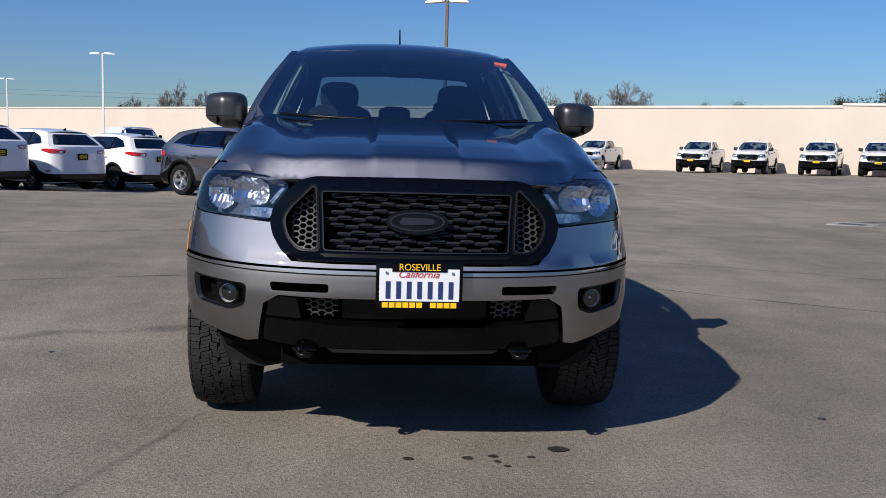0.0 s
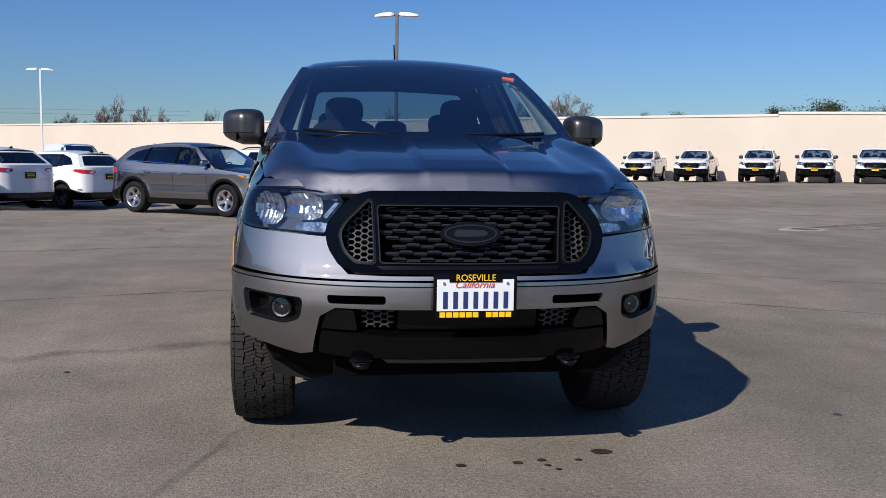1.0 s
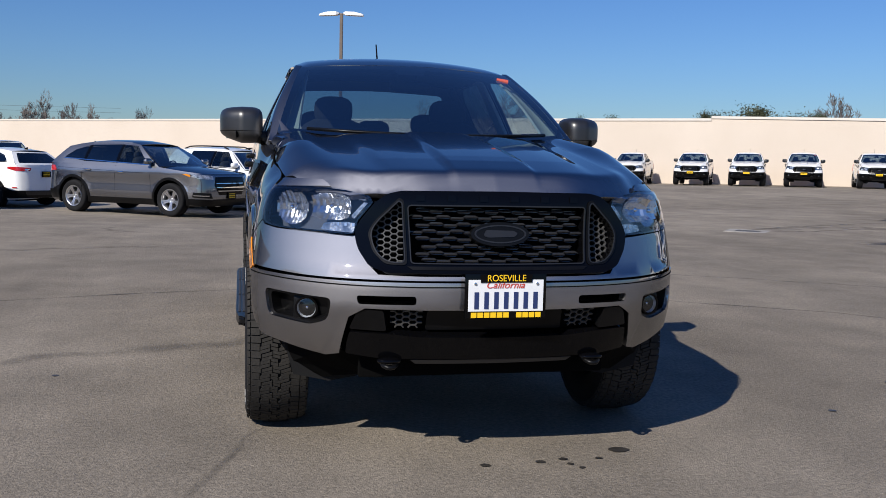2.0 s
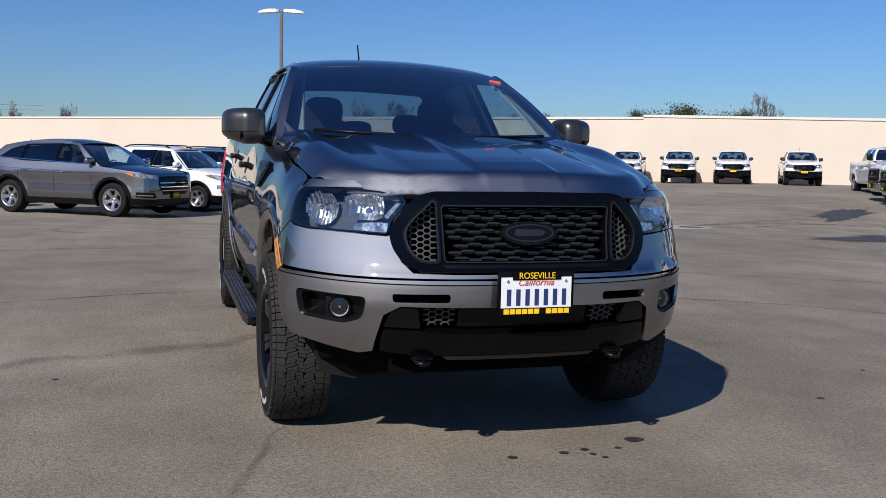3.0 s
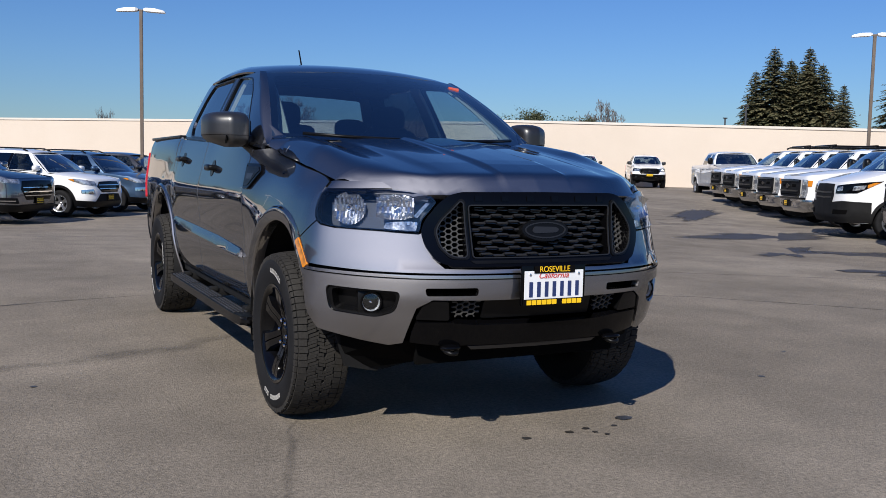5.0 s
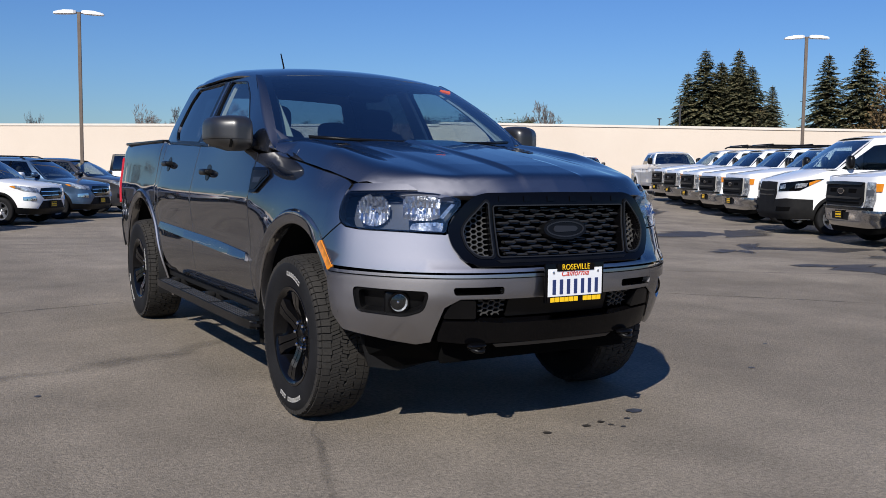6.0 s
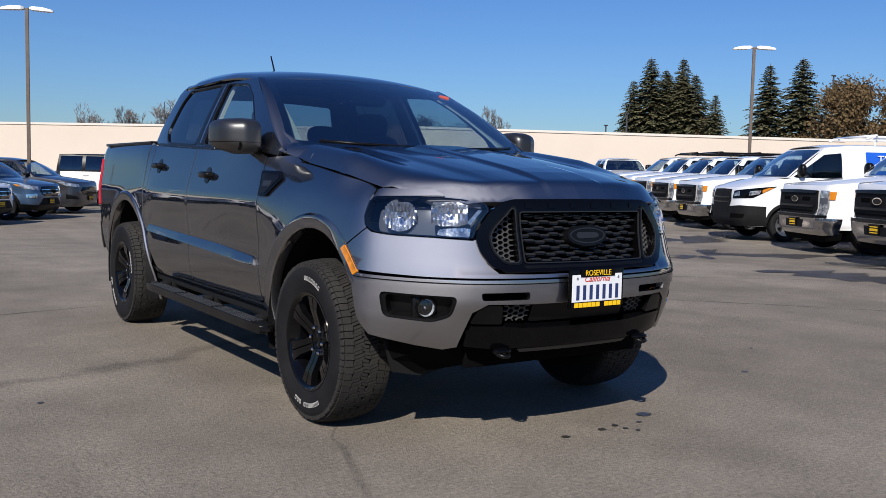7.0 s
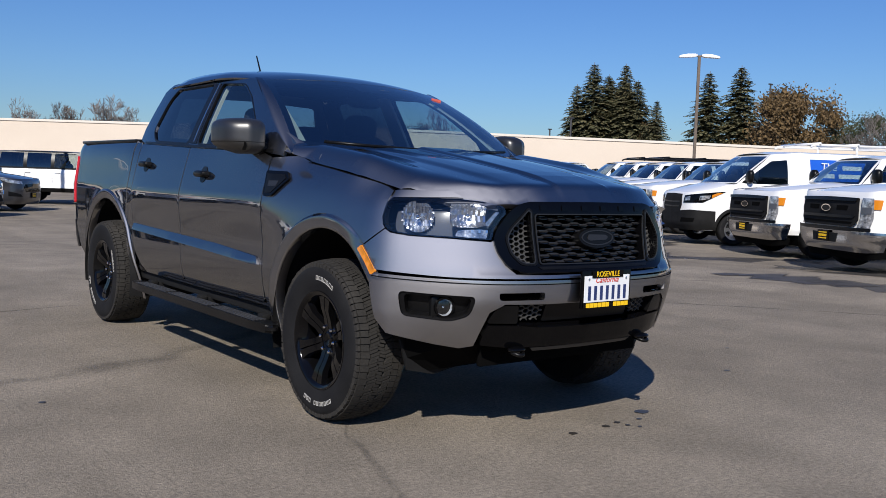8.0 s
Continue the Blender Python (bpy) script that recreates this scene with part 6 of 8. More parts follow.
class Car:
    """A closed road vehicle from a few measures: nose at y = 0, tail at y = L, wheels on z = 0."""

    def __init__(self, **k):
        self.k = k
        L, W, zb, hz, zf, zr = (k[n] for n in ("L", "W", "zb", "hz", "zf", "zr"))
        hw, nb, tb = W / 2, k.get("nose", 0.10), k.get("tail", 0.08)
        plan = [(0, 0), (0.4 * hw, 0.15 * nb), (0.68 * hw, 0.55 * nb), (0.86 * hw, 1.5 * nb), (0.955 * hw, 3.0 * nb), (hw, 6.0 * nb), (hw, L * 0.4), (hw, L * 0.65), (hw, L - 6.5 * tb), (0.965 * hw, L - 3.0 * tb), (0.88 * hw, L - 1.3 * tb), (0.68 * hw, L - 0.4 * tb), (0.4 * hw, L - 0.1 * tb), (0.2 * hw, L), (0, L)]
        ns = [(zb - 0.05, 0.10), (zb + 0.08, 0.03), (0.45, 0.0), (0.62, 0.0), (hz - 0.16, 0.02), (hz - 0.04, 0.05), (hz + 0.03, 0.10), (hz + 0.2, 0.2)]
        sd = [(zb - 0.05, 0.09), (zb + 0.10, 0.03), (0.55, 0.008), (0.72, 0.016), (zf - 0.14, 0.0), (zf - 0.04, 0.022), (zf + 0.03, 0.05), (zf + 0.3, 0.2)]
        tl = [(zb - 0.05, 0.12), (zb + 0.12, 0.02), (0.5, 0.0), (0.68, 0.01), (zr - 0.18, 0.03), (zr - 0.02, 0.05), (zr + 0.1, 0.10)]
        self.S = Shell(plan, [(0, None, ns), (0.6 * hw, None, ns), (0, 5.0 * nb, sd), (0, L * 0.5, sd), (0, L - 6.0 * tb, sd), (0, L - 1.2 * tb, tl)])
        self.U = float(self.S.u[-1])
        self.wheels = (k["fo"], k["fo"] + k["wb"])
        self.S.flare = [(y, k["R"], k["R"] + 0.07, k["R"] + 0.2, k.get("flare", 0.018)) for y in self.wheels]
        self.hw = hw

    def fx(self, x, z):
        return (self.S.at_x(x), z)

    def sy(self, y, z):
        return (self.S.at_y(y), z)

    def rx(self, x, z):
        """On the tail, x metres from the middle."""
        return (self.U - x, z)

    def edge_z(self, y):
        """Height of the top edge of the lower body."""
        k = self.k
        return np.interp(y, [0.0, k["nose"] * 3, k["cowl"], k["cowl"] + 0.25, k["L"]], [k["hz"], k["hz"] + 0.02, k["zf"] - 0.03, k["zf"], k["zr"]])

    def side_x(self, y, z):
        k = self.k
        t = np.clip((z - k["zf"]) / (k["H"] - 0.10 - k["zf"]), -0.1, 1.1)
        x = lerp(self.hw - 0.05, k["rw"], t) + 0.03 * 4 * np.clip(t, 0, 1) * np.clip(1 - t, 0, 1)
        f = np.clip((k["cowl"] + 0.8 - y) / 0.8, 0, 1)
        b = np.clip((y - k["L"] + 0.7) / 0.7, 0, 1)
        return x - 0.06 * f * f - k.get("pinch", 0.07) * b * b

    def roof_z(self, y):
        return self.k["roof"](y)

    def side_fn(self, q):
        y, z = q[:, 0], q[:, 1]
        return np.stack([self.side_x(y, z), y, z], 1)

    def screen_fn(self, q):
        k, s, t = self.k, q[:, 0], q[:, 1]
        ye, ze = lerp(k["cowl"] + 0.20, k["wt"] + 0.07, t), lerp(k["zf"], float(self.roof_z(k["wt"])), t)
        x = s * self.side_x(ye, ze)
        y = lerp(lerp(k["cowl"], k["wt"], t), ye, s * s)
        return np.stack([x, y - 0.02 * 4 * t * (1 - t), ze + 0.03 * 4 * t * (1 - t) * 0.6], 1)

    def back_fn(self, q):
        k, s, t = self.k, q[:, 0], q[:, 1]
        ye, ze = lerp(k["tg"] - 0.10, k["re"] - 0.06, t), lerp(k["zr"], float(self.roof_z(k["re"])), t)
        x = s * self.side_x(ye, ze)
        y = lerp(lerp(k["tg"], k["re"], t), ye, s * s)
        return np.stack([-x, y, ze], 1)

    def roof_fn(self, q):
        k, s, t = self.k, q[:, 0], q[:, 1]
        y0, y1 = lerp(k["wt"], k["wt"] + 0.07, s * s), lerp(k["re"], k["re"] - 0.06, s * s)
        y = lerp(y0, y1, t)
        z = self.roof_z(y)
        x = s * self.side_x(y, z)
        return np.stack([x, y, z + k.get("crown", 0.045) * (1 - np.abs(s) ** 2.4)], 1)

    def hood_fn(self, q):
        k, s, t = self.k, q[:, 0], q[:, 1]
        a = np.abs(s)
        xs = s * 0.90 * self.hw
        yf = np.interp(np.abs(xs), self.S.px[:200], self.S.py[:200]) + 0.085
        y = lerp(yf, k["cowl"] + 0.20 * s * s, t)
        z0 = k["hz"]
        ez = lerp(z0, k["zf"] - 0.02, np.clip(t, 0, 1) ** 0.9)
        z = ez + k.get("dome", 0.05) * (1 - a ** 2.5) * (1 - np.exp(-np.clip(t, 0, 1) * 5)) - 0.02 * a ** 4
        return np.stack([xs, y, z], 1)

    def cabin(self, c):
        """Floor, inner door panels, dashboard, seats and headliner behind the glass."""
        k = self.k
        y0, y1, w = k["cowl"] + 0.30, k["re"] - 0.05, self.hw - 0.16
        if k.get("cargo"):
            y1 = k["glass"][-1][2][0] + 0.25
        solid("cabin_floor", c, CABIN_BLACK, (-w, w, y0, y1, 0.60, 0.66))
        for sx in (-1, 1):
            solid("door_card", c, CABIN_BLACK, (sx * (w - 0.02), sx * w, y0, y1, 0.62, k["zf"] - 0.02))
        solid("bulkhead", c, CABIN_BLACK, (-w, w, y1, y1 + 0.04, 0.60, (k["H"] - 0.18) if k.get("cargo") else (k["zr"] - 0.02)))
        bm = fresh()
        prism(bm, rounded([(y0 - 0.12, 0.75), (y0 + 0.42, 0.75), (y0 + 0.45, k["zf"] - 0.10), (y0 + 0.30, k["zf"] - 0.005), (y0 - 0.05, k["zf"] - 0.03)], 0.05), -w + 0.03, w - 0.03)
        part("dashboard", bm, CABIN_BLACK, c, smooth=40)
        bm = fresh()
        lathe(bm, [(0.014 * math.cos(a), 0.18 + 0.014 * math.sin(a)) for a in np.linspace(0, math.tau, 9)], 24, "Y")
        bmesh.ops.transform(bm, matrix=Matrix.Translation((0.36, y0 + 0.62, k["zf"] - 0.04)) @ Matrix.Rotation(radians(26), 4, "X"), verts=bm.verts)
        part("steering_wheel", bm, CABIN_BLACK, c, smooth=60)
        front = (k["glass"][0][0][0] + k["glass"][0][1][0]) / 2 + 0.25
        rows = [front] + ([front + 0.92] if len(k["glass"]) > 1 and front + 0.92 < y1 - 0.1 else [])
        for y in rows:
            for x in (-0.37, 0.37):
                soft_box("seat", c, CLOTH, (x, y + 0.02, k["zf"] - 0.12), (0.24, 0.09, 0.33), 3.6, seg=14, rings=8)
                soft_box("headrest", c, CLOTH, (x, y + 0.07, k["zf"] + 0.24), (0.13, 0.05, 0.085), 3.0, seg=12, rings=8)
        def liner(q):
            p = self.roof_fn(q)
            p[:, 2] -= 0.035
            return p
        skin("headliner", sym([(0, 0.02), (0.97, 0.02), (0.97, 0.98), (0, 0.98)]), liner, LINER_GREY, c, step=0.3, lip=0.0)

    def build(self, name, label, category, paint, group="", roof=None, clad=None, glass=None, at=None):
        k, S, L = self.k, self.S, self.k["L"]
        glass = glass or CAR_GLASS
        c = thing(name, label, category, group, at=at)
        R, zb = k["R"], k["zb"]
        ra = R + 0.06
        half = [(0, zb)]
        for y in self.wheels:
            a0 = math.degrees(math.asin((zb - R) / ra)) if abs(zb - R) < ra else 0
            half += [self.sy(*p) for p in arc(y, R, ra, 180 - a0, a0, 22)]
        half += [(self.U - 0.003, zb + 0.06), (self.U - 0.003, k["zr"])]
        half += [self.sy(y, float(self.edge_z(y))) for y in np.linspace(L - 0.25, k["nose"] * 4, 14)]
        half += [self.fx(self.hw * 0.8, k["hz"]), self.fx(self.hw * 0.4, k["hz"]), (0, k["hz"])]
        skin("body", sym(half), S, paint, c, step=0.09, lip=0.02)
        skin("hood", sym([(0, 0), (1, 0), (1, 1), (0, 1)]), self.hood_fn, paint, c, step=0.12, lip=0.01)
        zrt = lambda y: float(self.roof_z(y))
        top = [(y, zrt(y)) for y in np.linspace(k["re"] - 0.06, k["wt"] + 0.07, 8)]
        sidep = [(k["cowl"] + 0.20, k["zf"] - 0.01)] + [(y, float(self.edge_z(y)) - 0.01) for y in np.linspace(k["cowl"] + 0.6, k["tg"] - 0.10, 5)] + top
        panes = [rounded(w, 0.03) for w in k["glass"]]
        pair("cab_side", sidep, self.side_fn, k.get("upper", paint), c, holes=panes, step=0.12, lip=0.01)
        skin("roof", sym([(0, 0), (1, 0), (1, 1), (0, 1)]), self.roof_fn, roof or paint, c, step=0.15, lip=0.01)
        screen = rounded(sym([(0, 0.02), (0.95, 0.02), (0.92, 0.94), (0, 0.96)]), 0.04)
        skin("windscreen_frame", sym([(0, 0), (1, 0), (1, 1), (0, 1)]), self.screen_fn, paint, c, holes=[screen], step=0.2, lip=0.0)
        skin("windscreen", screen, self.screen_fn, WINDSCREEN, c, off=0.002, lip=0.004, step=0.15)
        skin("windscreen_border", screen, self.screen_fn, SATIN_BLACK, c, holes=[rounded(sym([(0, 0.09), (0.91, 0.09), (0.885, 0.90), (0, 0.90)]), 0.05)], off=-0.003, lip=0.002, step=0.15)
        back = rounded(sym([(0, k.get("bw", 0.10)), (0.86, k.get("bw", 0.10)), (0.80, 0.88), (0, 0.90)]), 0.06)
        closed = k.get("cargo", False)
        skin("tail_frame", sym([(0, -0.1), (1, -0.1), (1, 1), (0, 1)]), self.back_fn, paint, c, holes=[] if closed else [back], step=0.2, lip=0.0)
        skin("rear_window", back, self.back_fn, glass if closed else PRIVACY, c, off=0.004, lip=0.004, step=0.15)
        for n, w in enumerate(panes):
            pair("side_window", w, self.side_fn, SIDE_GLASS if n == 0 else PRIVACY, c, off=-0.004, lip=0.004, step=0.15)
        self.cabin(c)
        if k.get("posts"):
            for a, b in zip(k["glass"], k["glass"][1:]):
                pair("door_post", [a[1], b[0], b[-1], a[2]], self.side_fn, GLOSS_BLACK, c, off=0.004, lip=0.004, step=0.1)
        for nm, mat, poly, off in k.get("marks", ()):
            both = all(p[0] == "f" and p[1] == 0 for p in (poly[0], poly[-1])) or all(p[0] == "r" and p[1] == 0 for p in (poly[0], poly[-1]))
            pts = [{"f": self.fx, "s": self.sy, "r": self.rx}[a](b, z) for a, b, z in poly]
            if both and poly[0][0] == "f":
                skin(nm, rounded(sym(pts), 0.012), S, mat, c, off=off, lip=0.012, step=0.07)
            else:
                pair(nm, rounded(pts, 0.012), S, mat, c, off=off, lip=0.012, step=0.07)
        if clad:
            for y in self.wheels:
                a0 = max(math.degrees(math.asin((zb - R) / ra)), -40)
                ring = [self.sy(*p) for p in arc(y, R, ra - 0.005, a0, 180 - a0, 26) + arc(y, R, ra + 0.055, 180 - a0, a0, 26)]
                pair("arch_cladding", ring, S, clad, c, off=0.010, lip=0.02, step=0.08)
            f, r = self.wheels
            pair("sill_cladding", [self.sy(f + ra, zb), self.sy(r - ra, zb), self.sy(r - ra, zb + 0.13), self.sy(f + ra, zb + 0.13)], S, clad, c, off=0.010, lip=0.02, step=0.1)
            skin("front_cladding", sym([(0, zb), self.fx(self.hw * 0.7, zb), self.sy(f - ra - 0.02, zb + 0.02), self.sy(f - ra - 0.02, zb + 0.17), self.fx(self.hw * 0.6, zb + 0.14), (0, zb + 0.14)]), S, clad, c, off=0.010, lip=0.02, step=0.08)
            pair("rear_cladding", [self.sy(r + ra + 0.01, zb + 0.06), (self.U - 0.003, zb + 0.06), (self.U - 0.003, zb + 0.26), self.sy(L - 0.3, zb + 0.27), self.sy(r + ra + 0.01, zb + 0.36)], S, clad, c, off=0.010, lip=0.02, step=0.08)
        for sx in (-1, 1):
            for y in self.wheels:
                bm = fresh()
                lathe(bm, [(sx * 0.45, 0.08), (sx * 0.45, ra + 0.01), (sx * (self.hw - 0.03), ra + 0.01)], 24, "X", -20, 200)
                bmesh.ops.translate(bm, vec=(0, y, R), verts=bm.verts)
                part("wheel_well", bm, DEEP_BLACK, c, smooth=40)
                wheel(c, sx * (self.hw - 0.125), y, R, k.get("rim", "alloy_wheel"), spokes=k.get("spokes", 5), lug=5, scale=R / 0.389, tread=False, rim=k.get("rims", (1.03, 1.03)), turn=random.Random(int(y * 100) + sx).uniform(0, 72))
            mi = new("door_mirror")
            mi.parent = c
            my, mz = k["cowl"] + 0.42, k["zf"] + 0.07
            mx = float(self.side_x(np.array(my), np.array(mz)))
            big = k.get("mirror", 1.0)
            soft_box("cap", mi, k.get("mirror_mat", paint), (sx * (mx + 0.13), my, mz + 0.04 * big), (0.11, 0.07, 0.07 * big), 3.2, seg=16, rings=10)
            solid("arm", mi, SATIN_BLACK, (sx * (mx - 0.03), sx * (mx + 0.08), my - 0.03, my + 0.03, mz - 0.03, mz), bevel=0.01)
        solid("underbody", c, DEEP_BLACK, (-self.hw + 0.22, self.hw - 0.22, 0.35, L - 0.3, zb - 0.02, 0.62), (-self.hw + 0.1, self.hw - 0.1, self.wheels[0] + ra, self.wheels[1] - ra, zb - 0.01, 0.5))
        if k.get("rails"):
            for sx in (-1, 1):
                ts = np.linspace(0.10, 0.86, 9)
                p = self.roof_fn(np.stack([0 * ts + 0.86 * sx, ts], 1)) + np.array([0, 0, 0.05])
                p[0, 2] -= 0.045
                p[-1, 2] -= 0.045
                bm = fresh()
                tube(bm, [tuple(v) for v in p], 0.018, 8)
                part("roof_rail", bm, k["rails"], c, smooth=50)
        if k.get("fin"):
            top = self.roof_fn(np.array([[0.0, 0.90]]))[0]
            bm = fresh()
            prism(bm, [(top[1] - 0.10, top[2] - 0.01), (top[1] + 0.07, top[2] - 0.02), (top[1] + 0.06, top[2] + 0.055)], -0.018, 0.018)
            bmesh.ops.recalc_face_normals(bm, faces=bm.faces)
            part("antenna_fin", bm, GLOSS_BLACK, c)
        if k.get("belt"):
            f0, f1 = k["glass"][0][0], k["glass"][-1][1]
            pair("waist_moulding", [(f0[0] - 0.04, f0[1] - 0.03), (f1[0], f1[1] - 0.03), (f1[0], f1[1] - 0.012), (f0[0] - 0.04, f0[1] - 0.012)], self.side_fn, k["belt"], c, off=0.008, lip=0.008, step=0.2)
        for y, z in k.get("handles", ()):
            for sx in (-1, 1):
                b = S(np.array([[S.at_y(y), z]]))[0]
                soft_box("door_handle", c, k.get("handle_mat", paint), (sx * (b[0] + 0.022), y, z), (0.014, 0.10, 0.018), 3, seg=12, rings=8)
        for y in k.get("shuts", ()):
            pair("door_gap", [self.sy(y - 0.004, zb + 0.12), self.sy(y + 0.004, zb + 0.12), self.sy(y + 0.004, float(self.edge_z(y)) - 0.01), self.sy(y - 0.004, float(self.edge_z(y)) - 0.01)], S, DEEP_BLACK, c, off=0.0015, lip=0.0, step=0.2)
        return c


def yellow_plate(c, S_point, y, z, w=0.30, h=0.16, back=False):
    s = 1 if back else -1
    p = new("number_plate")
    p.parent = c
    solid("plate_frame", p, GLOSS_BLACK, (-w / 2, w / 2, y, y + 0.012 * s, z - h / 2, z + h / 2))
    solid("plate_face", p, GLOSS_BLACK, (-w * 0.45, w * 0.45, y + 0.012 * s, y + 0.015 * s, z - h * 0.40, z + h * 0.40))
    for dz, n, hh in ((0.27, 6, 0.10), (0.0, 5, 0.22), (-0.28, 6, 0.10)):
        bm = fresh()
        pitch = w * 0.74 / n
        for i in range(n):
            x = -w * 0.37 + pitch * (i + 0.5)
            box(bm, x - pitch * 0.40, x + pitch * 0.40, y + 0.015 * s, y + 0.0175 * s, z + h * (dz - hh / 2), z + h * (dz + hh / 2))
        part("plate_bar", bm, YELLOW, p)


wheel_meshes("alloy_wheel", 5, SILVER, 1.15, 0.002)
wheel_meshes("dark_alloy", 6, LED_GREY, 1.0, 0.002)


def roofline(pts):
    return curve_through([a for a, _ in pts], [b for _, b in pts])


CROSSOVER = Car(posts=True, fin=True, belt=CHROME, L=4.78, W=1.93, H=1.76, wb=2.85, fo=0.96, R=0.39, zb=0.27, hz=0.99, zf=1.13, zr=1.17, nose=0.10, tail=0.10, cowl=1.12, wt=1.98, re=4.22, tg=4.68, rw=0.60, bw=0.12,
           roof=roofline([(1.98, 1.60), (2.5, 1.68), (3.1, 1.685), (3.8, 1.63), (4.22, 1.55)]), handles=((2.35, 0.98), (3.35, 1.02)), shuts=(1.52, 2.55, 3.55), handle_mat=CHROME,
           glass=([(1.62, 1.18), (2.50, 1.19), (2.50, 1.61), (2.10, 1.585)], [(2.58, 1.19), (3.50, 1.21), (3.46, 1.595), (2.58, 1.615)], [(3.57, 1.22), (4.18, 1.30), (3.92, 1.48), (3.55, 1.58)]),
           marks=(("grille", GLOSS_BLACK, [("f", 0, 0.52), ("f", 0.42, 0.52), ("f", 0.56, 0.74), ("f", 0.50, 0.92), ("f", 0, 0.93)], 0.006),
                  ("grille_bar", CHROME, [("f", 0, 0.60), ("f", 0.46, 0.60), ("f", 0.47, 0.618), ("f", 0, 0.618)], 0.016),
                  ("grille_bar", CHROME, [("f", 0, 0.68), ("f", 0.50, 0.68), ("f", 0.51, 0.698), ("f", 0, 0.698)], 0.016),
                  ("grille_bar", CHROME, [("f", 0, 0.77), ("f", 0.51, 0.77), ("f", 0.51, 0.788), ("f", 0, 0.788)], 0.016),
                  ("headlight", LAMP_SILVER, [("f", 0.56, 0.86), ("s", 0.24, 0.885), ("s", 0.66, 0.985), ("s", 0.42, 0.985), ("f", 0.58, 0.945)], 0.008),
                  ("marker_lamp", AMBER, [("s", 0.40, 0.915), ("s", 0.60, 0.98), ("s", 0.50, 0.99), ("s", 0.40, 0.965)], 0.014),
                  ("lower_grille", MATT_BLACK, [("f", 0, 0.28), ("f", 0.62, 0.28), ("f", 0.60, 0.42), ("f", 0, 0.42)], 0.006),
                  ("fog_bezel", SATIN_BLACK, [("f", 0.62, 0.44), ("s", 0.36, 0.47), ("s", 0.34, 0.58), ("f", 0.66, 0.56)], 0.006),
                  ("fog_strip", CHROME, [("f", 0.70, 0.49), ("s", 0.33, 0.50), ("s", 0.33, 0.515), ("f", 0.70, 0.51)], 0.012),
                  ("tail_light", RED_LENS, [("s", 4.34, 0.99), ("s", 4.62, 0.96), ("r", 0.45, 0.96), ("r", 0.45, 1.08), ("s", 4.62, 1.10), ("s", 4.42, 1.10)], 0.010),
                  # thin black strip paints the shaded line of the body crease
                  ("crease_shade_line", GLOSS_BLACK, [("s", 1.7, 0.975), ("s", 4.30, 1.06), ("s", 4.30, 1.064), ("s", 1.7, 0.979)], 0.002)))

COMPACT = Car(posts=True, fin=True, belt=SATIN_BLACK, L=4.59, W=1.88, H=1.66, wb=2.71, fo=0.92, R=0.355, zb=0.22, hz=0.96, zf=1.10, zr=1.20, nose=0.11, tail=0.12, cowl=1.10, wt=1.95, re=4.02, tg=4.46, rw=0.58, bw=0.10, rim="dark_alloy", spokes=6,
             roof=roofline([(1.95, 1.55), (2.45, 1.612), (3.1, 1.62), (3.7, 1.585), (4.02, 1.545)]), handles=((2.3, 0.95), (3.3, 0.98)), shuts=(1.5, 2.48, 3.45),
             glass=([(1.62, 1.145), (2.43, 1.165), (2.43, 1.545), (2.06, 1.53)], [(2.50, 1.17), (3.38, 1.19), (3.34, 1.555), (2.50, 1.55)], [(3.45, 1.20), (4.00, 1.29), (3.78, 1.45), (3.43, 1.54)]),
             marks=(("grille", GLOSS_BLACK, [("f", 0, 0.56), ("f", 0.40, 0.58), ("f", 0.52, 0.70), ("f", 0.44, 0.80), ("f", 0, 0.82)], 0.006),
                    ("headlight", LAMP_SILVER, [("f", 0.54, 0.80), ("s", 0.30, 0.84), ("s", 0.62, 0.96), ("s", 0.48, 0.96), ("f", 0.60, 0.89)], 0.008),
                    ("fog_bezel", SATIN_BLACK, [("f", 0.58, 0.44), ("s", 0.32, 0.46), ("s", 0.32, 0.60), ("f", 0.66, 0.52)], 0.006),
                    ("tail_light", RED_LENS, [("s", 4.12, 1.085), ("s", 4.40, 1.02), ("r", 0.50, 1.02), ("r", 0.46, 1.10), ("s", 4.40, 1.135), ("s", 4.16, 1.13)], 0.010),
                    ("reverse_lamp", CHROME, [("r", 0.66, 1.035), ("r", 0.54, 1.035), ("r", 0.50, 1.07), ("r", 0.64, 1.075)], 0.014),
                    ("silver_valance", LED_GREY, [("r", 0.62, 0.36), ("r", 0.003, 0.36), ("r", 0.003, 0.47), ("r", 0.66, 0.47)], 0.016),
                    ("rear_reflector", RED_LENS, [("s", 4.30, 0.55), ("s", 4.42, 0.55), ("s", 4.42, 0.58), ("s", 4.30, 0.58)], 0.014)))

